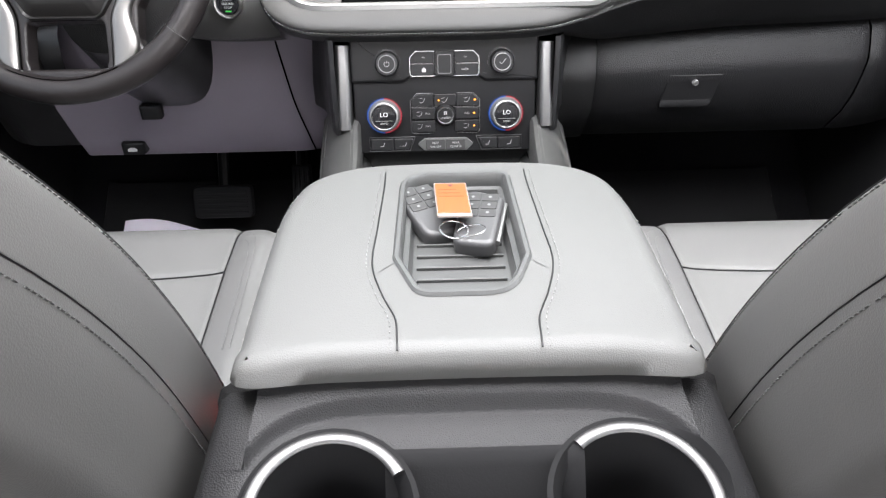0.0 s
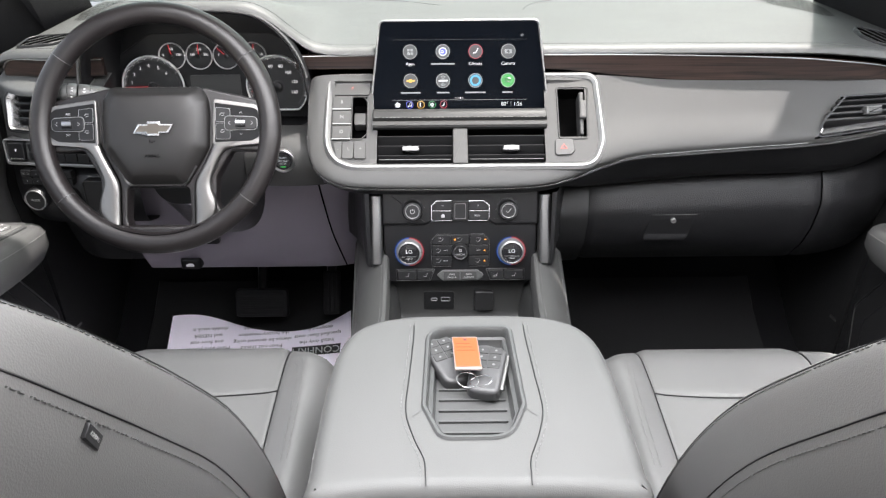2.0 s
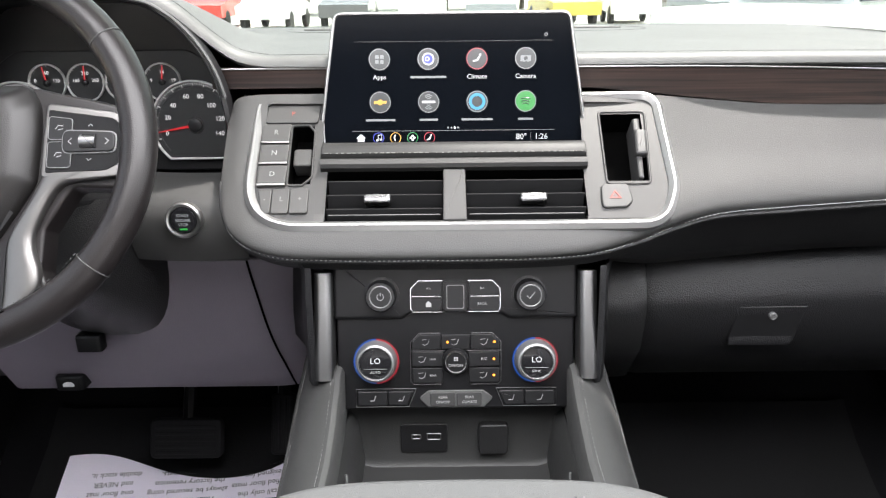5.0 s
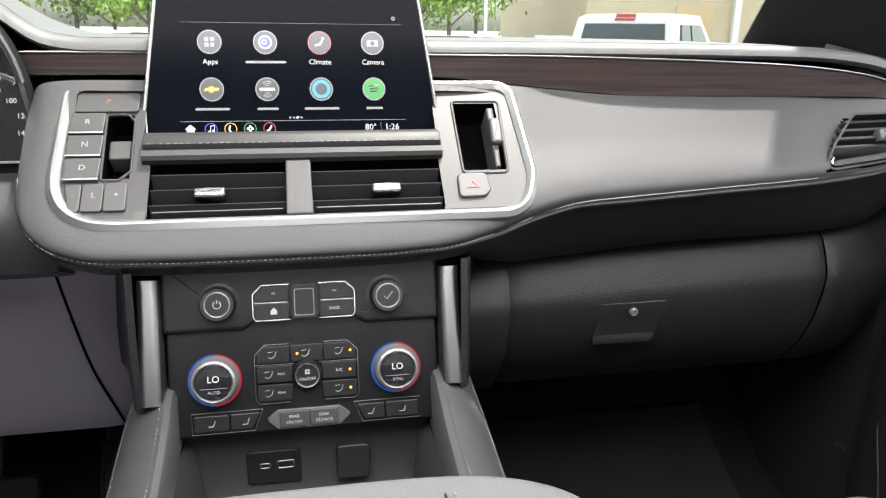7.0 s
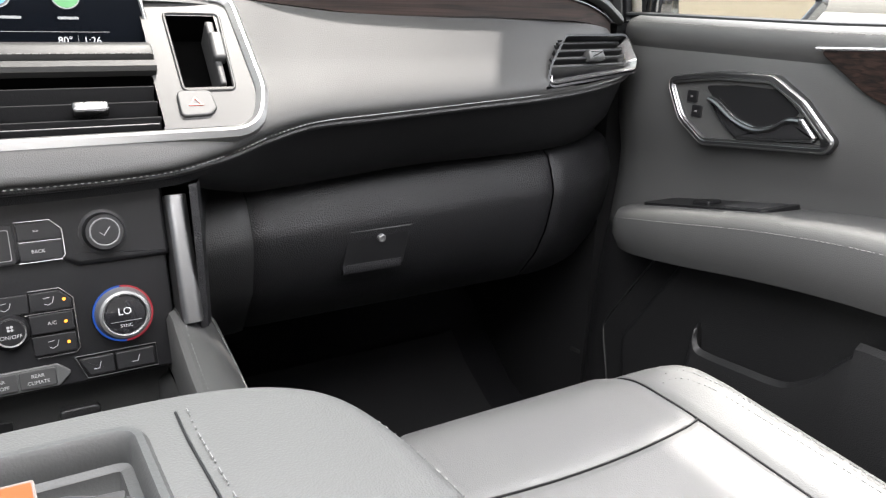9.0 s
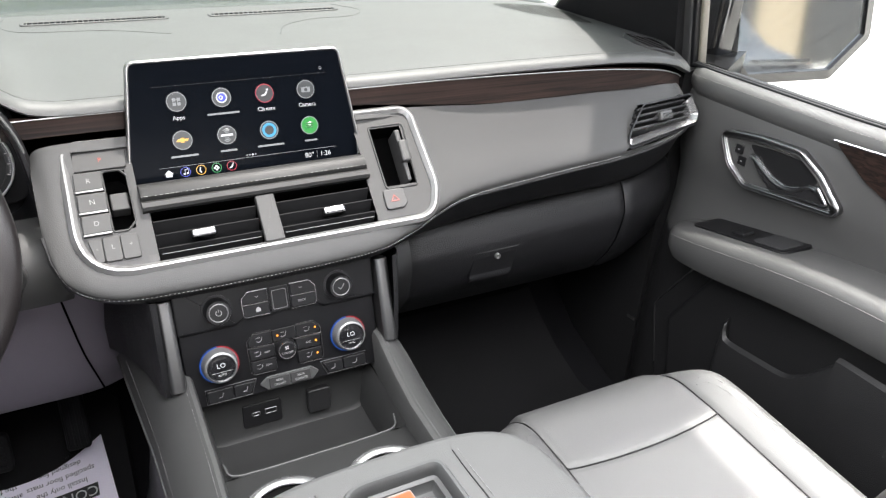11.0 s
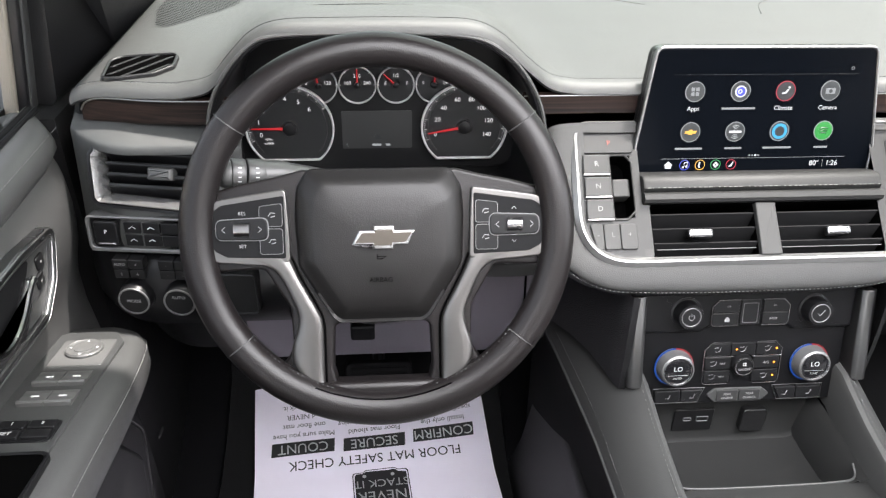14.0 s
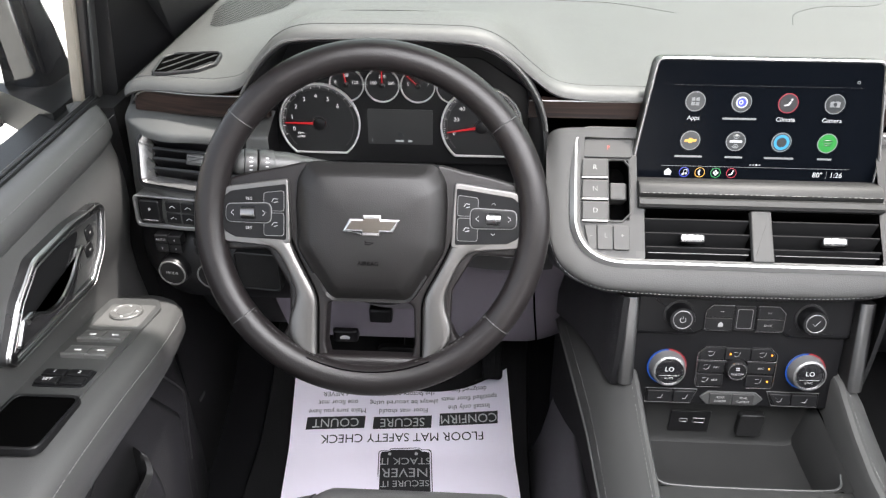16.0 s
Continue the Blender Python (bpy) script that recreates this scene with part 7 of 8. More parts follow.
word("airbag_text", "AIRBAG", 0.0060, SH @ shift(0, -0.0425, 0.0226), SHADEPRINT, pad, lift=0.0006)
bm = B()
tube(bm, [(-0.003, -0.0195, 0.0236), (-0.003, -0.0235, 0.0236), (0.001, -0.0235, 0.0236), (0.005, -0.0215, 0.0236), (-0.003, -0.0215, 0.0236)], 0.0004, 4, m=SH)
part("horn_mark", bm, SHADEPRINT, pad)
# column shroud and stalk
column = thing("steering_column", (-0.4435, 1.15, 1.25), "black plastic steering column shroud", "steering column")
bm = B()
rows = []
for w, hx, hz_, cz_ in ((-0.03, 0.052, 0.042, 0.0), (-0.06, 0.062, 0.050, 0.004), (-0.14, 0.070, 0.045, 0.012), (-0.24, 0.074, 0.040, 0.02)):
    o = rpoly([(-hx, -hz_ + cz_), (hx, -hz_ + cz_), (hx * 0.92, hz_ * 0.75 + cz_), (-hx * 0.92, hz_ * 0.75 + cz_)], 0.025, 5)
    rows.append([(x, y, w) for x, y in o])
grid(bm, rows, closed=True, m=SW, caps=True)
part("shroud", bm, PLASTIC, column)
bm = B()
rows = []
for y, hw, zt, zb in ((1.10, 0.048, 1.33, 1.250), (1.14, 0.060, 1.33, 1.216), (1.18, 0.072, 1.32, 1.184), (1.22, 0.084, 1.30, 1.152), (1.26, 0.095, 1.28, 1.118), (1.295, 0.098, 1.26, 1.094)):
    rows.append([(-0.4435 + hw * math.copysign(abs(math.cos(a)) ** 0.7, math.cos(a)), y, zt + (zb - zt) * math.sin(a) ** 0.8) for a in np.linspace(0.02, math.pi - 0.02, 21)])
grid(bm, rows, caps=True)
part("lower_shroud", bm, PLASTIC, column, "rounded black lower column cover")
bm = B()
box(bm, -0.491, 1.272, 1.081, -0.457, 1.292, 1.104, 0.006, 0.004)
part("tilt_lever", bm, SATIN, column)
stalk = thing("wiper_stalk", (-0.56, 1.10, 1.43), "black control stalk with white marks and a pale end cap", "stalk")
p0, p1 = Vector((-0.5585, 1.11, 1.4275)), Vector((-0.498, 1.13, 1.415))
d = (p1 - p0)
m = basis(p0, d.orthogonal(), d.cross(d.orthogonal()))
STALKGREY = mat("stalk_grey", (0.030, 0.030, 0.0295), 0.42, bump=0.1, scale=500)
bm = B()
lathe(bm, [(0.0138, 0.004), (0.0138, 0.020), (0.0118, 0.030), (0.009, 0.048), (0.0062, 0.066), (0.005, 0.10)], m, 28)
part("arm", bm, STALKGREY, stalk)
# End cap, a slightly lighter grey than the twist rings.
bm = B()
lathe(bm, [(0.0005, -0.0375), (0.006, -0.0370), (0.0110, -0.0350), (0.0134, -0.031), (0.0142, -0.026)], m, 32)
part("end_cap", bm, GREYPLASTIC, stalk, "end cap in slightly lighter grey than the rings")
for h0, h1 in ((-0.0258, -0.012), (-0.0112, 0.006)):
    bm = B()
    lathe(bm, [(0.010, h0), (0.0142, h0 + 0.0006), (0.0147, h0 + 0.0015), (0.0147, h1 - 0.0015), (0.0142, h1 - 0.0006), (0.010, h1)], m, 32)
    tw = part("twist_ring", bm, STALKGREY, stalk, "black twist ring with white marks")
    for a in (-0.9, -0.6, -0.3, 0.0, 0.3, 0.6):
        bm = B()
        mk = m @ Matrix.Rotation(a + 2.4, 4, "Z") @ shift(0.01475, 0, (h0 + h1) / 2) @ pose(0, 0, 0, 90, 0, 90)
        plate(bm, rect(-0.0004, -0.0016, 0.0004, 0.0016, 0.0002, 1), 0.0003, 0, mk, low=-0.0006)
        part("mark", bm, WHITEPRINT, tw)
# start button
bm = B()
SBM = basis((-0.2955, 1.182, 1.288), (1, 0, 0.0), (0, 0.12, 1)) @ Matrix.Scale(0.84, 4)
stb = thing("start_button", (-0.2955, 1.183, 1.265), "round engine start button in a bright ring", "button")
lathe(bm, [(0.0235, -0.01), (0.0235, 0.001), (0.0215, 0.003), (0.0185, 0.002), (0.0185, -0.004)], SBM, 40)
part("ring", bm, SILVER, stb)
bm = B()
lathe(bm, [(0.0182, -0.006), (0.0178, 0.0), (0.0165, 0.0012), (0.004, 0.0008)], SBM, 40)
f = part("cap", bm, GLOSS, stb)
for tx, v in (("START", 0.006), ("ENGINE", 0.0), ("STOP", -0.006)):
    word("button_text", tx, 0.0055, SBM @ shift(0, v, 0.0012), UIMID, f)
flat("green_lamp", rect(-0.005, -0.0128, 0.005, -0.0105, 0.0006, 2), UIGREEN, f, 0.0012, m=SBM)

# ---- driver's vent and switches ----
def corner_air_vent(poly, ylook, s):
    vt = thing("air_vent", (s * 0.70, 1.24, 1.30), "side air vent with dark slats in a bright cup", "air vent", "side air vents")
    dep = basis((s * 0.70, ylook, 1.335), (1, s * 0.16, 0), (0, 0.42, 0.91))
    pts = rpoly([((x - s * 0.70) / dep[0][0], (z - 1.335) / dep[2][1]) for x, z in poly], 0.010, 6)
    cu = sum(p[0] for p in pts) / len(pts)
    us, vs = [p[0] for p in pts], [p[1] for p in pts]
    bm = B()
    grid(bm, [[(x, y, 0.0125) for x, y in inset(pts, -0.004)], [(x, y, 0.0125) for x, y in inset(pts, -0.001)], [(x, y, 0.008) for x, y in inset(pts, 0.001)], [(x, y, -0.02) for x, y in inset(pts, 0.003)], [(x, y, -0.045) for x, y in inset(pts, 0.004)]], closed=True, m=dep)
    part("housing", bm, SATIN, vt)
    # bright cup along the outer end and the bottom
    o, i = inset(pts, 0.0005), inset(pts, 0.0105)
    n = len(pts)
    on = [(p[0] * s > (max(s * u for u in us) - 0.014)) or p[1] < min(vs) + 0.016 for p in o]
    bm = B()
    for k in range(n):
        j = (k + 1) % n
        if on[k] and on[j]:
            q = [[(Vector(o[t]).lerp(Vector(i[t]), f).to_3d() + Vector((0, 0, h))) for f, h in ((0, 0.0135), (0.12, 0.0145), (0.4, 0.0095), (0.8, 0.002), (1.0, -0.006))] for t in (k, j)]
            grid(bm, q, m=dep)
    part("cup", bm, CUP, vt, "bright curved cup")
    # Near-black back sheet paints in the shade behind the slats.
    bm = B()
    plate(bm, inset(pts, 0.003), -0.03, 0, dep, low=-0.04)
    part("back", bm, SHADEPRINT, vt)
    v0, v1 = min(vs) + 0.016, max(vs) - 0.004
    for k in range(4):
        v = v0 + (v1 - v0) * (k + 0.35) / 4
        xs_ = [u for u in np.linspace(min(us), max(us), 120) if in_poly((u, v), pts)]
        a, b = xs_[0] + 0.002, xs_[-1] - 0.002
        if s > 0:
            b -= 0.010
        else:
            a += 0.010
        bm = B()
        plate(bm, rect(a, -0.014, b, 0.014, 0.003), 0.004, 0.0018, dep @ shift(0, v, -0.008) @ pose(0, 0, 0, 58, 0, 0))
        part("slat", bm, BUTTON, vt)
    bm = B()
    um = (min(us) + max(us)) / 2 + 0.012
    plate(bm, rect(um - 0.015, -0.007, um + 0.015, 0.008, 0.003), 0.013, 0.004, dep @ shift(0, (v0 + v1) / 2, 0), low=-0.004)
    part("tab", bm, GREYPLASTIC, vt, "grey tab")
    return vt


corner_air_vent(VENTR, 1.243, 1)
corner_air_vent(VENTL[::-1], 1.253, -1)

LS = basis((-0.70, 1.234, 1.288), (1, -0.12, 0), (0, 0.12, 1))
switches = thing("switch_row", (-0.70, 1.23, 1.26), "row of black switches with parking brake button", "switches")
bm = B()
ring(bm, rect(-0.090, -0.026, 0.10, 0.020, 0.008), rect(-0.086, -0.021, 0.097, 0.017, 0.006), 0.004, LS, low=-0.02, bev=0.001)
part("frame", bm, PEWTER, switches)
bm = B()
plate(bm, rect(-0.086, -0.021, 0.097, 0.017, 0.006), -0.001, 0, LS, low=-0.02)
part("back_plate", bm, SATIN, switches)
bm = B()
plate(bm, rect(-0.080, -0.017, -0.052, 0.014, 0.004), 0.006, 0.002, LS)
pb = part("parking_brake_switch", bm, SATIN, switches)
bm = B()
plate(bm, rect(-0.077, -0.0155, -0.055, -0.0125, 0.001), 0.008, 0.001, LS)
part("bright_edge", bm, CHROME, pb)
word("brake_letter", "P", 0.007, LS @ shift(-0.066, 0.001, 0.006), WHITEPRINT, pb)
for k in range(5):
    for v0, v1 in ((-0.017, -0.002), (-0.0005, 0.0135)):
        bm = B()
        plate(bm, rect(-0.0445 + k * 0.022, v0, -0.024 + k * 0.022, v1, 0.0015), 0.004, 0.001, LS)
        b = part("switch", bm, BUTTON, switches)
        if k < 2:
            bm = B()
            tube(bm, [(k * 0.022 - 0.0385, (v0 + v1) / 2 - 0.001, 0.0042), (k * 0.022 - 0.0345, (v0 + v1) / 2 + 0.002, 0.0042), (k * 0.022 - 0.0305, (v0 + v1) / 2 - 0.001, 0.0042)], 0.0005, 4, m=LS)
            part("mark", bm, WHITEPRINT, b)
LK = basis((-0.70, 1.222, 1.205), (1, -0.1, 0), (0, 0.03, 1))
lights = thing("light_switch_panel", (-0.70, 1.21, 1.16), "black panel with two round light knobs and small keys", "switches")
for k, (u, tx) in enumerate(((-0.043, "MODE"), (0.012, "AUTO"))):
    m = LK @ shift(u, 0.0, 0)
    bm = B()
    lathe(bm, [(0.021, -0.01), (0.021, 0.004), (0.0195, 0.014), (0.018, 0.0155), (0.017, 0.0145), (0.004, 0.0145)], m, 40)
    kb = part("light_knob", bm, SATIN, lights, "round black knob")
    bm = B()
    lathe(bm, [(0.0194, 0.0132), (0.0188, 0.016), (0.0172, 0.016), (0.0168, 0.0142)], m, 40)
    part("bright_ring", bm, PEWTER, kb)
    word("knob_text", tx, 0.006, m @ shift(0, 0.0 if k == 0 else 0.007, 0.0146), DIMPRINT, kb)
    for a in range(2):
        for b_ in range(2):
            bm = B()
            uu, vv = u - 0.0125 + a * 0.019, 0.032 + b_ * 0.0135
            plate(bm, rect(uu - 0.009, vv - 0.0062, uu + 0.009, vv + 0.0062, 0.0015), 0.004, 0.001, LK, low=-0.01)
            kk = part("small_key", bm, BUTTON, lights)
            word("key_text", (("2", "4"), ("AUTO", "4"))[b_][a] if k == 0 else "-", 0.005, LK @ shift(uu, vv, 0.004), DIMPRINT, kk)
bm = B()
ring(bm, rect(0.042, -0.024, 0.105, 0.035, 0.008), rect(0.0445, -0.0215, 0.1025, 0.0325, 0.006), 0.003, LK, low=-0.02, bev=0.001)
plate(bm, rect(0.0445, -0.0215, 0.1025, 0.0325, 0.006), 0.0005, 0, LK, low=-0.02)
part("blank_tray", bm, PLASTIC, lights)

# ---- pedals, mat, paper ----
bm = B()
PM = basis((-0.458, 1.507, 0.79), (1, 0, 0), (0, 0.35, 0.94))
plate(bm, rect(-0.062, -0.034, 0.062, 0.034, 0.012), 0.012, 0.004, PM, low=-0.006)
brake = thing("brake_pedal", (-0.458, 1.52, 0.66), "ribbed black rubber brake pedal", "pedal")
bp = part("pad", bm, MATRUB, brake)
for k in range(5):
    bm = B()
    plate(bm, rect(-0.052, -0.026 + k * 0.011, 0.052, -0.020 + k * 0.011, 0.002, 2), 0.014, 0.001, PM, low=0.01)
    part("rib", bm, MATRUB, bp)
bm = B()
tube(bm, [(-0.458, 1.515, 0.79), (-0.458, 1.60, 0.95), (-0.458, 1.62, 1.15)], 0.012, 8)
part("arm", bm, SATIN, brake)
accel = thing("accelerator_pedal", (-0.285, 1.55, 0.66), "narrow ribbed black accelerator pedal", "pedal")
bm = B()
AM = basis((-0.293, 1.515, 0.79), (1, 0, 0), (0, 0.45, 0.9))
plate(bm, rect(-0.020, -0.034, 0.020, 0.07, 0.008), 0.012, 0.004, AM, low=-0.006)
ap = part("pad", bm, MATRUB, accel)
for k in range(4):
    bm = B()
    plate(bm, rect(-0.0165 + k * 0.0095, -0.026, -0.0125 + k * 0.0095, 0.062, 0.001, 2), 0.014, 0.001, AM, low=0.01)
    part("rib", bm, MATRUB, ap)
bm = B()
tube(bm, [(-0.293, 1.53, 0.82), (-0.293, 1.62, 1.0)], 0.012, 8)
part("arm", bm, SATIN, accel)
for s in (-1, 1):
    bm = B()
    rows = []
    for y, z in ((0.90, FLOOR), (1.0, FLOOR), (1.2, FLOOR), (1.40, FLOOR), (1.5, FLOOR + 0.034), (1.58, FLOOR + 0.078), (1.64, FLOOR + 0.125)):
        rows.append([(s * x, y, z + h) for x, h in ((0.215, 0.004), (0.22, 0.016), (0.24, 0.012), (0.5, 0.012), (0.72, 0.012), (0.75, 0.016), (0.755, 0.004))])
    grid(bm, rows)
    solid("floor_mat", bm, MATRUB, "black moulded floor mat on the car floor", "floor mat", "floor mats")
bm = B()
LIE, PX, PY = 0.085, -0.470, 1.40


def paper_z(x, y):
    base = FLOOR + 0.017 if y < 1.40 else FLOOR + 0.017 + (y - 1.40) * 0.36
    t = (x + 0.715) / 0.453
    return base + 0.003 * math.sin(9 * x + 14 * y) + 0.006 * max(0, (y - 1.48) / 0.12) * math.sin(6.3 * t + 0.4) + 0.003


def lie_at(u, v):
    """A place on the sheet, which lies a little turned."""
    x, y = PX + u * math.cos(LIE) - v * math.sin(LIE), PY + u * math.sin(LIE) + v * math.cos(LIE)
    return x, y, paper_z(x, y)


PN, PK = 40, 40
rows = [[lie_at(-0.219 + 0.443 * i / PN, -0.40 + 0.585 * j / PK + 0.003 * math.sin(i * 0.4) * (j == PK)) for i in range(PN + 1)] for j in range(PK + 1)]
low = [[(x, y, z - 0.0008) for x, y, z in r] for r in rows]
grid(bm, rows)
grid(bm, low)
paper = thing("paper_mat", (-0.49, 1.3, FLOOR + 0.016), "white printed paper mat lying on the driver's floor, slightly creased", "paper")
sheet = part("sheet", bm, PAPER, paper)


def on_paper(name, body, size, x, y, material, turn=0.0, align="CENTER", up=0.0014):
    """Print that follows the lie of the sheet, read from the front."""
    m = basis((x, y, paper_z(x, y) + 0.0012), (-math.cos(turn), -math.sin(turn), 0), (math.sin(turn), -math.cos(turn), 0 if y < 1.4 else -0.36))
    ob = word(name, body, size, m, material, sheet, align)
    o = origin(sheet)
    for v in ob.data.vertices:
        v.co.z = paper_z(v.co.x + o.x, v.co.y + o.y) + up - o.z
    return ob


def block(name, x0, y0, x1, y1, material):
    bm = B()
    n = 10
    rows = []
    for y in np.linspace(y0, y1, 5):
        rows.append([(x, y + (x - (x0 + x1) / 2) * 0.08, paper_z(x, y + (x - (x0 + x1) / 2) * 0.08) + 0.0014) for x in np.linspace(x0, x1, n)])
    grid(bm, rows)
    return part(name, bm, material, sheet)


for xc, yc, head, lines in ((-0.604, 1.449, "COUNT", ("Make sure you have", "one floor mat", "and NEVER", "double stack it.")), (-0.470, 1.457, "SECURE", ("Floor mat should", "always be secured using", "the factory retention", "clips or grommets.")), (-0.337, 1.471, "CONFIRM", ("Install only the", "specified floor mats", "designed for", "your vehicle."))):
    block("heading_bar", xc - 0.0585, yc - 0.0125, xc + 0.0585, yc + 0.0125, INK)
    on_paper("heading", head, 0.0262, xc, yc, WHITEPRINT, 0.08, up=0.0026)
    for k, tx in enumerate(lines):
        on_paper("print_line", tx, 0.0145, xc, yc + 0.0245 + 0.0180 * k, INK, 0.08)
on_paper("title", "FLOOR MAT SAFETY CHECK", 0.0256, -0.4675, 1.4275, INK, 0.075)


def sign_outline(grow):
    """A square plate with two notches at its top, and rounded corners."""
    pts = rpoly([(-0.050 - grow, -0.16), (0.046 + grow, -0.16), (0.046 + grow, 0.002 + grow), (0.030, 0.002 + grow), (0.026, 0.006 + grow), (-0.030, 0.006 + grow), (-0.034, 0.002 + grow), (-0.050 - grow, 0.002 + grow)], 0.007, 3)
    return pts


for grow, tone, up in ((0.004, INK, 0.0012), (0.0022, PAPER, 0.0018), (0.0, INK, 0.0024)):
    bm = B()
    ob_pts = sign_outline(grow)
    ring_rows = []
    for k in (1.0, 0.8, 0.6, 0.4, 0.2, 0.02):
        row = []
        for u, v in ob_pts:
            x, y, z = lie_at((u + 0.002) * k + 0.010, (v + 0.075) * k - 0.080)
            row.append((x, y, z + up))
        ring_rows.append(row)
    grid(bm, ring_rows, closed=True)
    part("sign_plate", bm, tone, sheet)
for tx, v, sz in (("STACK IT", -0.028, 0.0240), ("NEVER", -0.056, 0.0300), ("SECURE IT", -0.082, 0.0200)):
    x, y, z = lie_at(0.010, v)
    on_paper("sign_text", tx, sz, x, y, WHITEPRINT, 0.08, up=0.0036)
for u in (-0.030, 0.022):
    x, y, z = lie_at(u + 0.010, -0.010)
    bm = B()
    lathe(bm, [(0.0035, 0.0), (0.0034, 0.0006), (0.001, 0.0006)], shift(x, y, z + 0.0028), 14)
    part("sign_dot", bm, WHITEPRINT, sheet)

# ---- keys in the tray ----
FOB = mat("fob_plastic", (0.026, 0.026, 0.027), 0.45, bump=0.3, scale=700)


def key_fob(m, label):
    fob = thing("key_fob", m.translation, label, "key", "car keys")
    fob_o = rpoly([(-0.019, -0.038), (0.019, -0.040), (0.021, 0.030), (-0.008, 0.040), (-0.020, 0.034)], [0.014, 0.01, 0.008, 0.014, 0.012], 6)
    bm = B()
    plate(bm, fob_o, 0.014, 0.005, m, low=0.0)
    part("case", bm, FOB, fob)
    for r in range(3):
        for c in range(2):
            bm = B()
            plate(bm, rect(-0.0155 + c * 0.016, -0.002 + r * 0.0115, -0.0005 + c * 0.016, 0.0085 + r * 0.0115, 0.0015), 0.0150, 0.0006, m, low=0.012)
            k = part("key_button", bm, GREYBTN, fob)
            bm = B()
            lathe(bm, [(0.0016, 0.0149), (0.0015, 0.0152), (0.0006, 0.0152)], m @ shift(-0.008 + c * 0.016, 0.0033 + r * 0.0115, 0), 12)
            part("mark", bm, PEWTER, k)
    bm = B()
    tube(bm, [(0.0205, -0.03, 0.007), (0.0215, 0.025, 0.007)], 0.0028, 8, m=m)
    part("bright_edge", bm, SILVER, fob)
    return fob


key_fob(shift(-0.028, 0.735, 1.2095) @ pose(0, 0, 0, 8, 0, 26), "dark grey key fob lying in the armrest tray")
key_fob(shift(0.019, 0.713, 1.2125) @ pose(0, 0, 0, 7, -4, -12), "dark grey key fob resting beside the orange tag")
TM = shift(-0.005, 0.727, 1.2335) @ pose(0, 0, 0, -4, 2, 2)
tagthing = thing("key_tag", (-0.005, 0.727, 1.232), "orange key tag in a clear plastic sleeve", "key tag")
bm = B()
plate(bm, rect(-0.0155, -0.034, 0.0155, 0.034, 0.002), 0.0018, 0.0006, TM)
part("sleeve", bm, mat("clear_sleeve", (0.13, 0.11, 0.10), 0.25, spec=0.5), tagthing)
bm = B()
plate(bm, rect(-0.0142, -0.029, 0.0142, 0.031, 0.001), 0.0024, 0.0002, TM)
card = part("card", bm, mat("orange_card", (0.36, 0.040, 0.008), 0.4, vary=0.06), tagthing, "bright orange card")
bm = B()
lathe(bm, [(0.0022, 0.0023), (0.0022, 0.0027), (0.0005, 0.0027)], TM @ shift(0, 0.0265, 0), 14)
part("hole", bm, INK, card)
bm = B()
for k in range(3):
    plate(bm, rect(-0.012, 0.003 + k * 0.007, 0.011 - 0.003 * k, 0.004 + k * 0.007, 0.0003, 1), 0.0026, 0, TM, low=0.0023)
part("writing_bar", bm, mat("faded_orange", (0.25, 0.02, 0.004), 0.5), card)
rings = thing("key_ring", (0.0, 0.69, 1.225), "two thin wire key rings", "key ring")
for u, v, t in ((-0.005, 0.686, 8), (0.010, 0.684, -10)):
    bm = B()
    mm = shift(u, v, 1.228) @ pose(0, 0, 0, t, t, 0)
    tube(bm, [(0.0125 * math.cos(a), 0.0115 * math.sin(a), 0) for a in np.linspace(0, 2 * math.pi, 33)[:-1]], 0.0006, 6, closed=True, m=mm)
    part("ring", bm, CHROME, rings)

# ---- window switches on the doors ----
def arm_top(y):
    return lerp_table(((-1.19, 1.149), (-1.10, 1.168), (-0.95, 1.197), (-0.8, 1.212)), -y)[0]


AR = basis((-0.788, 1.08, arm_top(1.08) + 0.0175), (1, 0, 0), (0, 1, -0.2))
SWKEY = mat("silver_grey_key", (0.075, 0.075, 0.073), 0.4, bump=0.1, scale=600, vary=0.05)
sw = thing("window_switches", (-0.785, 1.08, 1.16), "grey window and mirror switches on the door armrest", "switches")
bm = B()
plate(bm, rpoly([(-0.048, -0.18), (0.030, -0.18), (0.034, 0.10), (0.020, 0.125), (-0.046, 0.125)], 0.012, 5), 0.002, 0.001, AR, low=-0.006)
part("plate", bm, GREYPLASTIC, sw)
bm = B()
plate(bm, rect(-0.034, 0.044, 0.026, 0.104, 0.005), 0.003, 0.001, AR)
part("mirror_plate", bm, SWKEY, sw)
bm = B()
lathe(bm, [(0.021, 0.0), (0.021, 0.0035), (0.0195, 0.005), (0.0185, 0.0042), (0.0115, 0.0042), (0.011, 0.0052), (0.004, 0.0058)], AR @ shift(-0.004, 0.079, 0.002), 32)
kb = part("mirror_knob", bm, SWKEY, sw, "round mirror control")
for a in range(4):
    bm = B()
    mk = AR @ shift(-0.004, 0.079, 0.002) @ Matrix.Rotation(a * math.pi / 2, 4, "Z")
    plate(bm, [(0.0138, -0.0018), (0.0168, 0.0), (0.0138, 0.0018)], 0.0047, 0, mk, low=0.004)
    part("mark", bm, WHITEPRINT, kb)
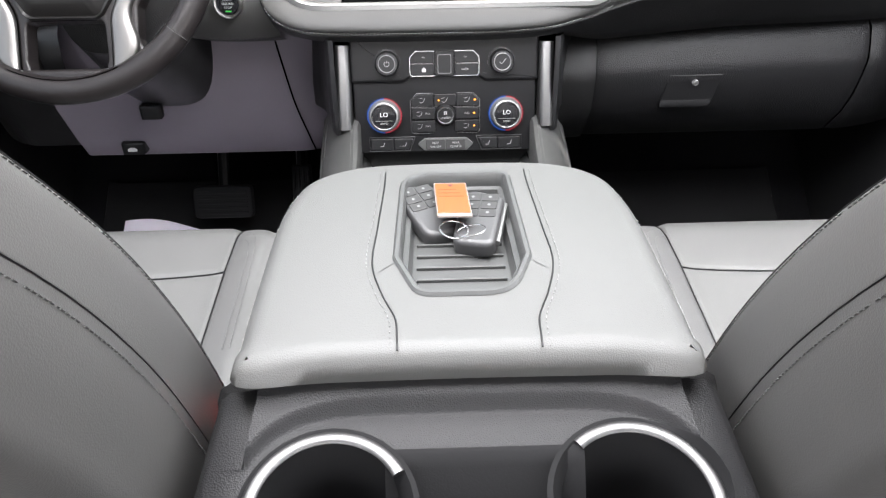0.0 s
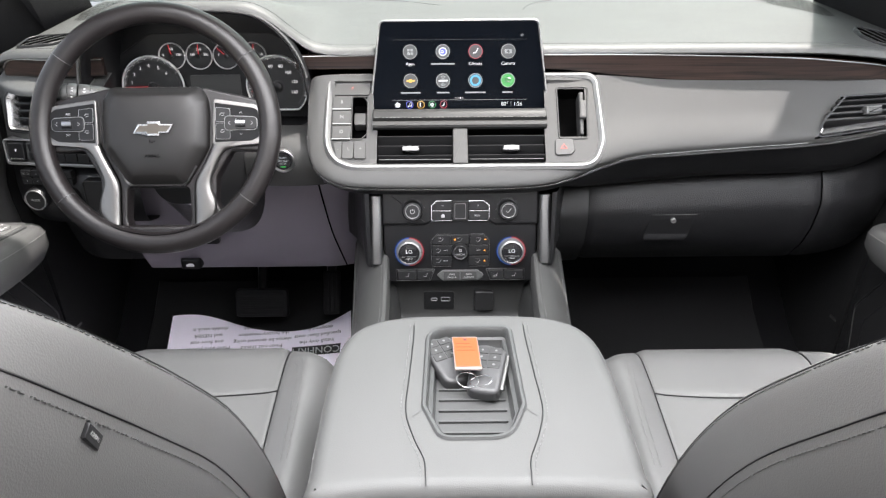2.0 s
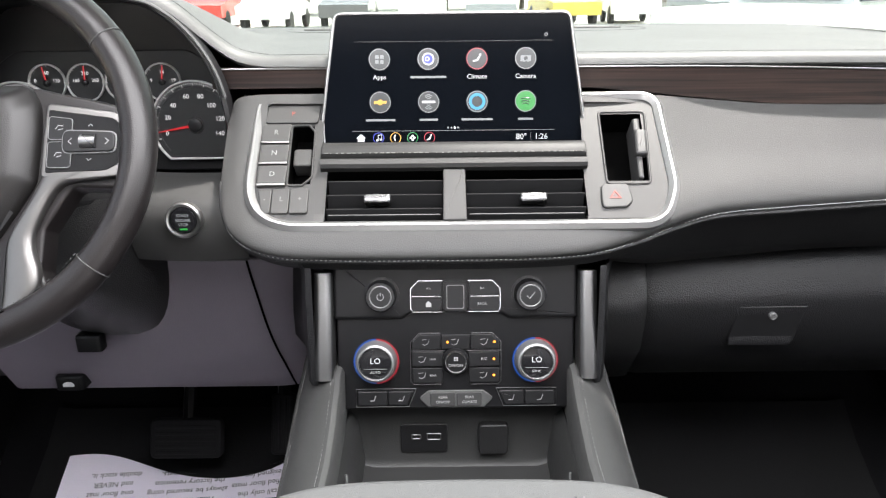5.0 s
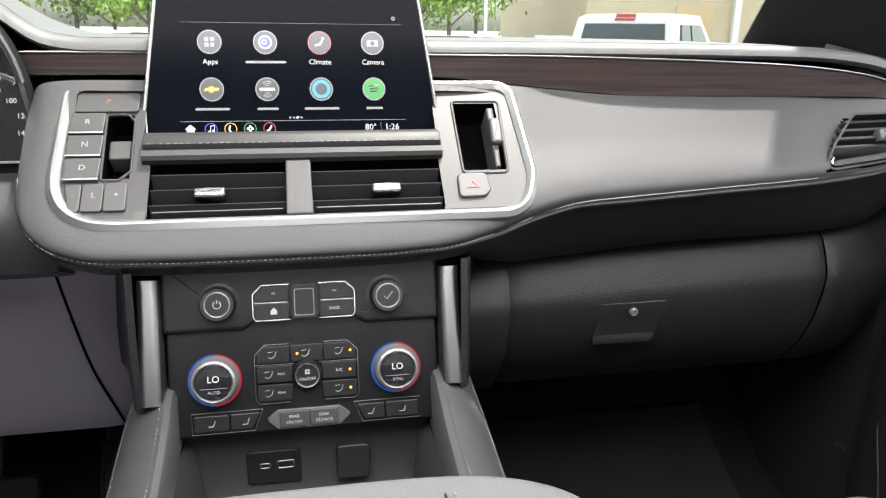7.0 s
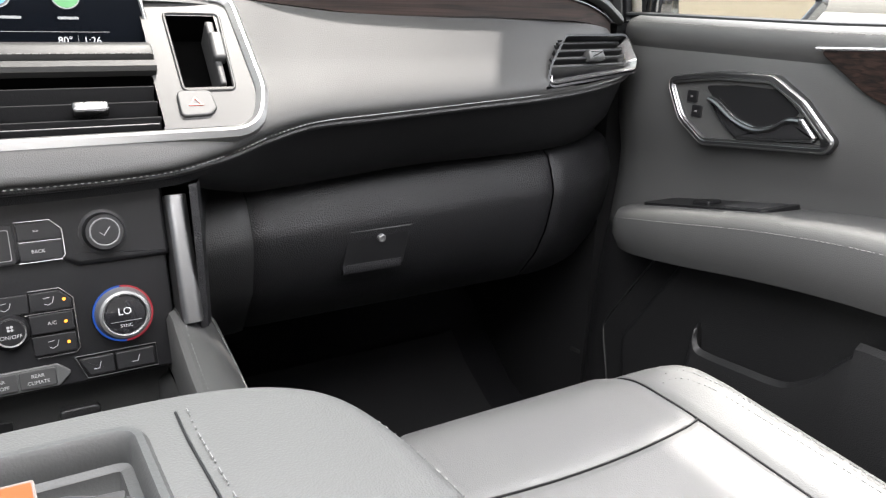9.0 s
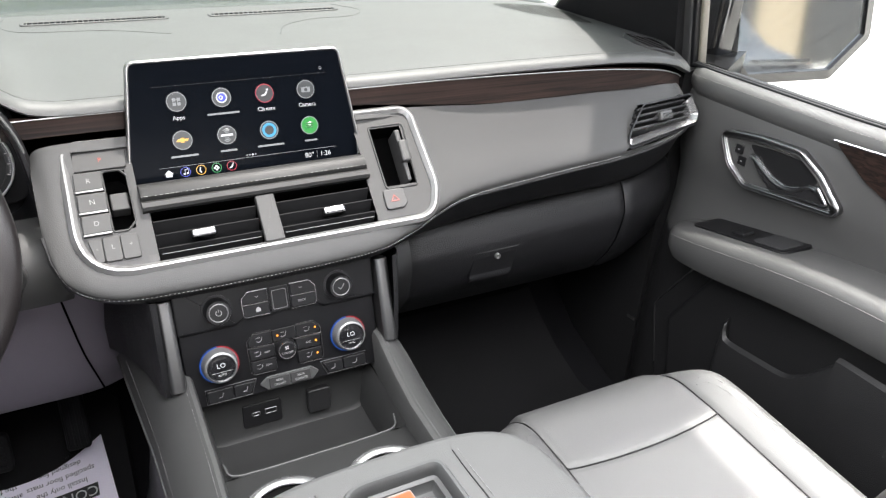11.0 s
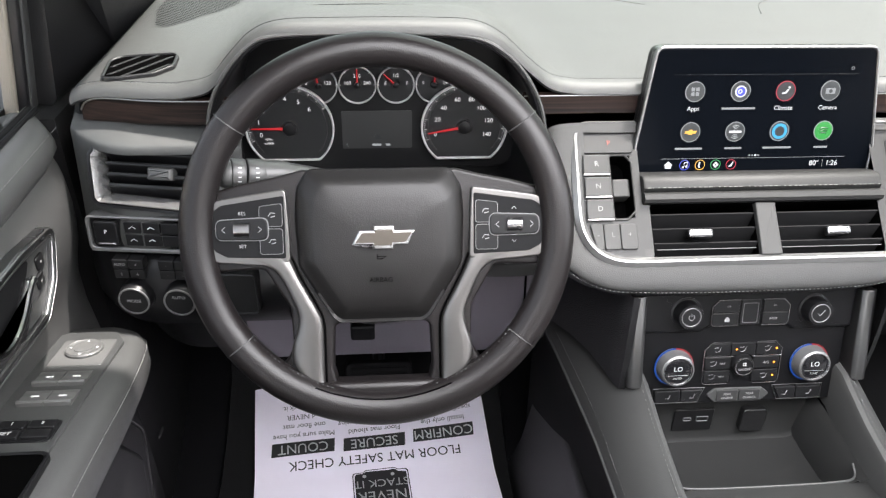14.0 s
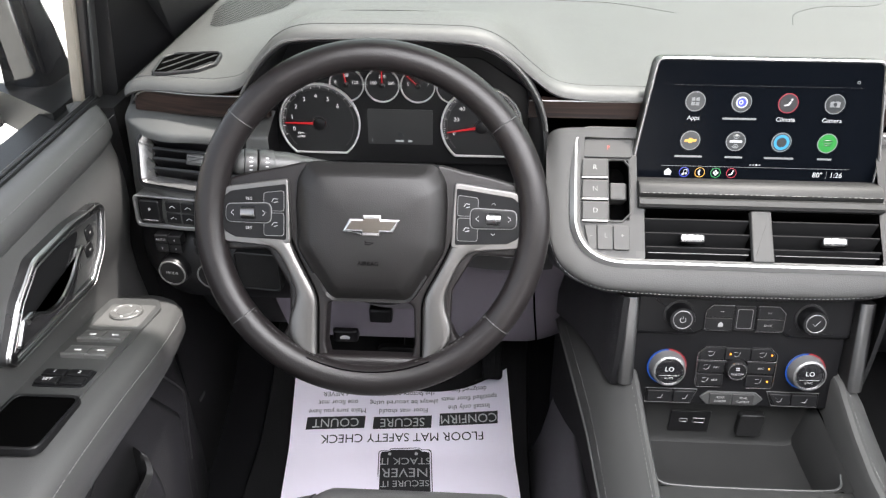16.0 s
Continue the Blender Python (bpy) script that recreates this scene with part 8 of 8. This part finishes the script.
for u in (-0.0185, 0.0095):
    for v in (0.018, -0.020):
        bm = B()
        grid(bm, [[(u + du * k, v + dv, h) for dv, h in ((-0.0145, 0.0), (-0.0145, 0.0062), (-0.0125, 0.0078), (-0.006, 0.0052), (0.004, 0.0046), (0.012, 0.0042), (0.0135, 0.003), (0.0135, 0.0))] for du, k in ((-0.0135, 1), (-0.0128, 1), (0.0128, 1), (0.0135, 1))], m=AR, caps=True)
        b = part("window_switch", bm, SWKEY, sw)
        bm = B()
        plate(bm, rect(u - 0.004, v - 0.0012, u + 0.004, v + 0.0012, 0.0006, 2), 0.0056, 0.0002, AR, low=0.0045)
        part("mark", bm, WHITEPRINT, b)
bm = B()
plate(bm, rect(-0.034, -0.096, 0.026, -0.060, 0.006), 0.003, 0.001, AR)
part("memory_plate", bm, SATIN, sw)
for u, v, tx in ((-0.019, -0.070, "1"), (0.010, -0.070, "2"), (-0.019, -0.086, "SET"), (0.010, -0.086, "")):
    bm = B()
    plate(bm, rect(u - 0.013, v - 0.0065, u + 0.013, v + 0.0065, 0.002), 0.006, 0.001, AR)
    b = part("memory_key", bm, BUTTON, sw)
    if tx:
        word("key_text", tx, 0.007, AR @ shift(u, v, 0.006), WHITEPRINT, b)
bm = B()
ring(bm, rect(-0.040, -0.205, 0.036, -0.112, 0.012), rect(-0.036, -0.201, 0.032, -0.116, 0.010), 0.0045, AR, low=-0.004, bev=0.001)
part("cup_edge", bm, SATIN, sw)
# Flat black sheet: the pull recess's shade as colour.
bm = B()
plate(bm, rect(-0.036, -0.201, 0.032, -0.116, 0.010), 0.0032, 0, AR, low=-0.004)
part("pull_cup_shade", bm, SHADEPRINT, sw, "flat black sheet that paints in the pull recess's shade")
bm = B()
AR2 = basis((0.795, 1.09, arm_top(1.09) + 0.0005), (1, 0, 0), (0, 1, -0.2))
psw = thing("window_switch", (0.795, 1.09, 1.16), "single window switch on the passenger door armrest", "switches")
plate(bm, rpoly([(-0.030, -0.10), (0.042, -0.10), (0.042, 0.10), (-0.026, 0.10)], 0.012, 5), 0.002, 0.001, AR2, low=-0.006)
part("plate", bm, SATIN, psw)
bm = B()
plate(bm, rect(-0.013, -0.005, 0.013, 0.022, 0.003), 0.007, 0.003, AR2)
part("key", bm, BUTTON, psw)
# Pull recess's shade put in as a flat black sheet.
bm = B()
plate(bm, rect(-0.02, -0.09, 0.034, -0.028, 0.012), 0.0028, 0.0, AR2, low=0.001)
part("pull_cup_shade", bm, INK, psw)
for s in (-1, 1):
    bd2 = thing("speaker_badge", (s * 0.812, 1.335, 0.85), "tiny bright badge on the speaker cover", "badge")
    bm = B()
    plate(bm, rect(-0.012, -0.003, 0.012, 0.003, 0.001, 2), 0.002, 0.0005, basis((s * 0.806, 1.330, 0.853), (0, -s, 0.1 * s), (0, 0, 1)))
    part("plate", bm, SILVER, bd2)
# small things under the dashboard
obd = thing("bonnet_release", (-0.5425, 1.35, 0.985), "small black release lever with a white car mark", "lever")
bm = B()
box(bm, -0.563, 1.330, 0.990, -0.522, 1.40, 1.012, 0.008, 0.004)
part("lever", bm, SATIN, obd)
bm = B()
plate(bm, rpoly([(-0.008, -0.003), (0.008, -0.003), (0.008, 0.0005), (0.004, 0.004), (-0.003, 0.004), (-0.008, 0.001)], 0.001, 2), 0.001, 0.0, basis((-0.5425, 1.3295, 1.000), (1, 0, 0), (0, 0, 1)))
part("car_mark", bm, WHITEPRINT, obd)
buckle = thing("seat_belt_buckle", (-0.185, 0.62, 1.02), "black seat belt buckle with red button", "seat belt")
bm = B()
box(bm, -0.203, 0.60, 0.96, -0.183, 0.64, 1.085, 0.006, 0.004)
part("case", bm, SATIN, buckle)
bm = B()
box(bm, -0.200, 0.606, 1.083, -0.186, 0.634, 1.090, 0.003, 0.001)
part("red_button", bm, mat("red_plastic", (0.6, 0.03, 0.02), 0.4), buckle)


# ---- mirrors outside ----
MIRROR = mat("mirror_glass", (0.55, 0.57, 0.57), 0.02, 1.0, vary=0.0)
SHINE = mat("gloss_black_paint", (0.008, 0.008, 0.009), 0.06, coat=0.5, vary=0.05)
BODY = mat("black_car_paint", (0.006, 0.006, 0.0065), 0.3, spec=0.12, vary=0.05)
for s in (-1, 1):
    mir = thing("door_mirror", (s * 1.12, 1.42, 1.30), "black door mirror with a framed glass", "mirror", "door mirrors")
    MM = basis((s * 1.138, 1.37, 1.455), (1, -s * 0.22, 0), (0, 0.085, 1))
    o = rpoly([(-0.150 * s, -0.075), (-0.105 * s, -0.122), (0.105 * s, -0.118), (0.185 * s, -0.035), (0.165 * s, 0.115), (-0.165 * s, 0.115)], 0.025, 6)
    if s < 0:
        o = o[::-1]
    bm = B()
    rows = [[(x, y, 0.0) for x, y in inset(o, 0.024)], [(x, y, 0.012) for x, y in inset(o, 0.020)], [(x, y, 0.006) for x, y in o], [(x, y, -0.05) for x, y in inset(o, -0.004)], [(x * 0.9, y * 0.9, -0.12) for x, y in o], [(x * 0.55, y * 0.5, -0.16) for x, y in o]]
    grid(bm, rows, closed=True, m=MM, caps=True)
    part("housing", bm, SHINE, mir, "gloss black housing")
    bm = B()
    plate(bm, inset(o, 0.0225), 0.004, 0.0, MM, low=0.001)
    glass = part("glass", bm, MIRROR, mir, "reflecting mirror glass")
    if s > 0:
        for line, tx in enumerate(("OBJECTS IN MIRROR ARE CLOSER", "THAN THEY APPEAR")):
            word("mirror_text", tx, 0.0095, MM @ shift(-0.02, -0.078 - 0.013 * line, 0.004), INK, glass)
    bm = B()
    cheek = rpoly([(1.385, 1.345), (1.455, 1.345), (1.472, 1.39), (1.455, 1.47), (1.418, 1.57), (1.378, 1.57)], [0.02, 0.03, 0.04, 0.06, 0.02, 0.01], 6)
    grid(bm, [[(s * x, 1.425 + (y - 1.425) * k, 1.45 + (z - 1.45) * k) for y, z in cheek] for x, k in ((0.944, 0.3), (0.945, 0.6), (0.949, 0.84), (0.956, 0.95), (0.968, 1.0), (0.99, 1.0))], closed=True, caps=True)
    part("inner_cheek", bm, SHINE, mir)
    bm = B()
    grid(bm, [[(s * 0.898, 1.30, 1.395), (s * 0.898, 1.52, 1.395), (s * 0.898, 1.50, 1.33), (s * 0.898, 1.30, 1.33)], [(s * 1.06, 1.40, 1.40), (s * 1.06, 1.50, 1.40), (s * 1.06, 1.50, 1.35), (s * 1.06, 1.40, 1.35)]], closed=True, caps=True)
    part("arm", bm, BODY, mir)
for s in (-1, 1):
    bm = B()
    rows = []
    for y in (-2.3, -1.0, 0.3, 1.0, 1.36, 1.9):
        rows.append([(s * x, y, z) for x, z in ((0.895, 1.378), (0.925, 1.36), (0.955, 1.28), (0.975, 1.0), (0.965, 0.7), (0.94, 0.4), (0.90, 0.3))])
    grid(bm, rows)
    solid("car_flank", bm, SHINE, "gloss black outer flank of the car", "car body", kind="structure")
bm = B()
rows = []
for y, z, w in ((1.95, 1.36, 0.80), (2.05, 1.375, 0.84), (2.4, 1.36, 0.84), (2.9, 1.30, 0.80), (3.15, 1.20, 0.74), (3.2, 0.9, 0.72)):
    rows.append([(-w - 0.05, y, z - 0.25), (-w, y, z - 0.05), (-w * 0.8, y, z)] + [(x * w, y, z + 0.015 * (1 - x * x)) for x in np.linspace(-0.6, 0.6, 7)] + [(w * 0.8, y, z), (w, y, z - 0.05), (w + 0.05, y, z - 0.25)])
grid(bm, rows)
solid("bonnet", bm, BODY, "gloss black bonnet in front of the windscreen", "car body", kind="structure")

# ---- outside: trees, cars, buildings ----
LEAF = mat("spring_leaves", (0.19, 0.30, 0.05), 0.7, vary=0.35)
LEAF2 = mat("dark_leaves", (0.10, 0.17, 0.035), 0.7, vary=0.35)
BARK = mat("grey_bark", (0.12, 0.10, 0.08), 0.9, bump=0.8, scale=20)
rng = random.Random(5)


def tree(x, y, h, seed):
    r = random.Random(seed)
    t = thing("tree", (x, y, GROUND), "leafy green tree behind the parked cars", "tree", "trees at the edge")
    bm = B()
    base = Vector((x, y, GROUND))
    tube(bm, [base, base + Vector((0.05, 0, h * 0.25)), base + Vector((0.1, 0.05, h * 0.5)), base + Vector((0.0, 0.1, h * 0.8))], [0.16, 0.13, 0.09, 0.03], 8)
    tips = []
    for k in range(9):
        a, z0 = r.uniform(0, 6.28), h * r.uniform(0.25, 0.55)
        e = base + Vector((math.cos(a) * h * 0.28, math.sin(a) * h * 0.28, z0 + h * 0.22))
        tube(bm, [base + Vector((0.05, 0, z0)), base.lerp(e, 0.5) + Vector((0, 0, z0 * 0.55)), e], [0.06, 0.045, 0.02], 6)
        tips.append(e)
    part("trunk", bm, BARK, t)
    verts, faces = [], []
    o = Vector((x, y, GROUND))
    for k in range(2600):
        c = r.choice(tips + [base + Vector((0, 0, h * 0.75)), base + Vector((0, 0, h * 0.6))])
        p = c + Vector((r.gauss(0, 0.1), r.gauss(0, 0.1), r.gauss(0, 0.09))) * h - o
        q = Euler((r.uniform(0, 6.28), r.uniform(0, 6.28), r.uniform(0, 6.28))).to_matrix()
        sz = r.uniform(0.09, 0.2)
        i = len(verts)
        verts += [p + q @ Vector(v) * sz for v in ((-1, -0.4, 0), (0.2, -0.6, 0.1), (1.2, 0, 0), (0.2, 0.6, 0.1))]
        faces.append((i, i + 1, i + 2, i + 3))
    me = bpy.data.meshes.new("crown")
    me.from_pydata([tuple(v) for v in verts], [], faces)
    me.materials.append(LEAF if r.random() < 0.75 else LEAF2)
    ob = new("crown", me)
    ob.parent = t
    ob["kind"] = "stuff"
    return t


for i in range(17):
    tree(-26 + i * 2.35 + rng.uniform(-0.5, 0.5), 44 + rng.uniform(-3, 5), rng.uniform(5.5, 8), 20 + i)

CARWHITE = mat("white_car_paint", (0.62, 0.63, 0.64), 0.25, coat=0.4, vary=0.02)
DARKGLASS = mat("dark_car_glass", (0.03, 0.04, 0.045), 0.08, vary=0.1)
TYRE = mat("black_tyre", (0.02, 0.02, 0.02), 0.8)
LAMPRED = glow("red_lamp", (0.7, 0.02, 0.02), 0.6)


def loft_car(name, at, profile, width, paint, label, group, windows, turn=0.0):
    """A car from its side outline, drawn in along the roof."""
    M = shift(*at) @ pose(0, 0, 0, 0, 0, turn)
    c = thing(name, at, label, "car", group)
    bm = B()
    ring_pts = profile
    rows = []
    for sx, k in ((-1, 0.0), (-1, 0.04), (-0.5, 0.05), (0.5, 0.05), (1, 0.04), (1, 0.0)):
        row = []
        for y, z in ring_pts:
            pull = 1 - 0.16 * max(0, (z - 0.95) / 0.95)
            row.append((sx * width / 2 * pull, y, z + (k if z > 0.8 else 0)))
        rows.append(row)
    grid(bm, rows, closed=True, m=M, caps=True)
    part("body", bm, paint, c)
    for pts in windows:
        bm = B()
        f = [Vector(p) for p in pts]
        n_ = (f[1] - f[0]).cross(f[2] - f[0]).normalized() * 0.02
        grid(bm, [[p - n_ for p in f], [p + n_ for p in f]], closed=True, m=M, caps=True)
        part("window", bm, DARKGLASS, c)
    ys = [p[0] for p in ring_pts]
    for sx in (-1, 1):
        for y in (min(ys) + 0.85, max(ys) - 0.85):
            bm = B()
            lathe(bm, [(0.08, -0.1), (0.32, -0.1), (0.36, -0.06), (0.36, 0.06), (0.32, 0.1), (0.08, 0.1)], M @ basis((sx * (width / 2 - 0.08), y, 0.36), (0, 1, 0), (0, 0, 1)), 24)
            part("wheel", bm, TYRE, c)
    return c, M


PICK = [(-2.9, 0.55), (-2.95, 1.22), (-2.9, 1.28), (-0.55, 1.28), (-0.40, 1.84), (-0.1, 1.91), (0.9, 1.90), (1.65, 1.30), (2.75, 1.22), (2.95, 0.9), (2.9, 0.5)]
pick, M = loft_car("pickup_truck", (5.82, 12.9, GROUND), PICK, 2.02, CARWHITE, "white crew cab pickup truck parked ahead at an angle", "parked cars", turn=-46, windows=
                   [[(-0.76, -0.552, 1.38), (0.76, -0.552, 1.38), (0.70, -0.440, 1.79), (-0.70, -0.440, 1.79)], [(0.955, -0.30, 1.36), (0.955, 0.25, 1.36), (0.885, 0.2, 1.78), (0.885, -0.2, 1.78)], [(0.955, 0.35, 1.36), (0.955, 1.3, 1.36), (0.885, 0.85, 1.78), (0.885, 0.3, 1.78)]])
bm = B()
grid(bm, [[(x, -0.43, 1.84), (x, -0.36, 1.95), (x, -0.2, 1.965)] for x in (-0.18, 0.18)], m=M)
part("brake_lamp", bm, LAMPRED, pick)
bm = B()
box(bm, -0.12, -0.1, 0, 0.12, 0.1, 0.22, 0.04, 0.02)
bmesh.ops.transform(bm, matrix=M @ shift(1.14, 1.15, 1.28), verts=bm.verts)
part("mirror", bm, TYRE, pick)
SEDAN = [(-2.2, 0.45), (-2.25, 0.85), (-1.5, 0.95), (-0.85, 1.38), (-0.2, 1.45), (0.5, 1.42), (1.2, 0.98), (2.1, 0.82), (2.25, 0.5)]
tones = [(0.7, 0.7, 0.7), (0.45, 0.46, 0.48), (0.6, 0.04, 0.03), (0.7, 0.7, 0.7), (0.1, 0.1, 0.11), (0.65, 0.66, 0.68), (0.3, 0.32, 0.35), (0.65, 0.5, 0.08), (0.7, 0.7, 0.7), (0.2, 0.22, 0.25)]
for i, tone in enumerate(tones):
    p = mat("car_paint", tone, 0.25, coat=0.4, vary=0.02)
    loft_car("parked_car", (-14.5 + i * 2.75, 30 + (i % 3) * 0.7, GROUND), SEDAN, 1.8, p, "small car in the far row of the car park", "parked cars",
             [[(-0.66, -1.36, 1.0), (0.66, -1.36, 1.0), (0.60, -0.95, 1.36), (-0.60, -0.95, 1.36)], [(0.80, -0.9, 1.02), (0.80, 0.9, 1.02), (0.76, 0.45, 1.36), (0.76, -0.7, 1.36)], [(-0.80, 0.9, 1.02), (-0.80, -0.9, 1.02), (-0.76, -0.7, 1.36), (-0.76, 0.45, 1.36)]], turn=rng.uniform(-6, 6))
WALL = mat("beige_render", (0.40, 0.33, 0.24), 0.85, bump=0.4, scale=8, vary=0.05)


def building(name, x0, y0, x1, y1, h, label):
    b = thing(name, ((x0 + x1) / 2, (y0 + y1) / 2, GROUND), label, "building")
    bm = B()
    box(bm, x0, y0, GROUND, x1, y1, h)
    part("wall", bm, WALL, b, smooth=0)
    bm = B()
    box(bm, x0 - 0.2, y0 - 0.2, h, x1 + 0.2, y1 + 0.2, h + 0.35)
    part("roof", bm, mat("pale_roof_edge", (0.6, 0.58, 0.52), 0.7), b, smooth=0)
    return b


ahead = building("beige_building", 16.5, 42, 46, 60, 9.0, "large plain beige building ahead with a door")
bm = B()
box(bm, 22.0, 41.9, GROUND, 24.2, 42.02, 2.9)
part("door", bm, mat("tan_door", (0.42, 0.30, 0.18), 0.6), ahead, smooth=0)
bm = B()
box(bm, 25.6, 41.7, GROUND, 26.0, 42.0, 9.0)
part("pipe", bm, CARWHITE, ahead, smooth=0)
shop = building("beige_workshop", 3.5, -30, 19.0, -15, 4.6, "beige workshop with open bays behind the car")
for k in range(3):
    bm = B()
    box(bm, 4.6 + k * 5, -15.1, GROUND, 8.4 + k * 5, -14.95, 2.9)
    part("bay_door", bm, mat("dark_bay", (0.08, 0.08, 0.08), 0.8), shop, smooth=0)
building("beige_building", -22, -34, -2.5, -22, 5.0, "beige building behind the parked cars")
loft_car("parked_car", (-3.9, -9.5, GROUND), SEDAN, 1.8, mat("red_car_paint", (0.35, 0.02, 0.025), 0.2, coat=0.5, vary=0.02), "dark red car parked behind, seen in the mirror", "parked cars",
         [[(0.66, 0.62, 1.38), (-0.66, 0.62, 1.38), (-0.70, 1.16, 1.03), (0.70, 1.16, 1.03)]], turn=8)
loft_car("parked_car", (3.9, -8.0, GROUND), SEDAN, 1.85, mat("black_car_paint", (0.012, 0.012, 0.013), 0.2, coat=0.5, vary=0.02), "black car parked behind, seen in the mirror", "parked cars",
         [[(0.66, 0.62, 1.38), (-0.66, 0.62, 1.38), (-0.70, 1.16, 1.03), (0.70, 1.16, 1.03)]], turn=-10)
building("beige_building", -30, -20, -24, 20, 5.0, "long beige building across the car park")
for x, y in ((9.6, 38), (25.8, 34)):
    lp = thing("lamp_post", (x, y, GROUND), "tall white lamp post in the car park", "lamp post", "lamp posts")
    bm = B()
    lathe(bm, [(0.12, 0), (0.12, 0.1), (0.09, 0.2), (0.06, 9.0), (0.02, 9.05)], shift(x, y, GROUND), 12)
    part("pole", bm, CARWHITE, lp)
    bm = B()
    box(bm, x - 0.6, y - 0.15, GROUND + 9.0, x + 0.6, y + 0.15, GROUND + 9.15, 0.05, 0.02)
    part("head", bm, CARWHITE, lp)
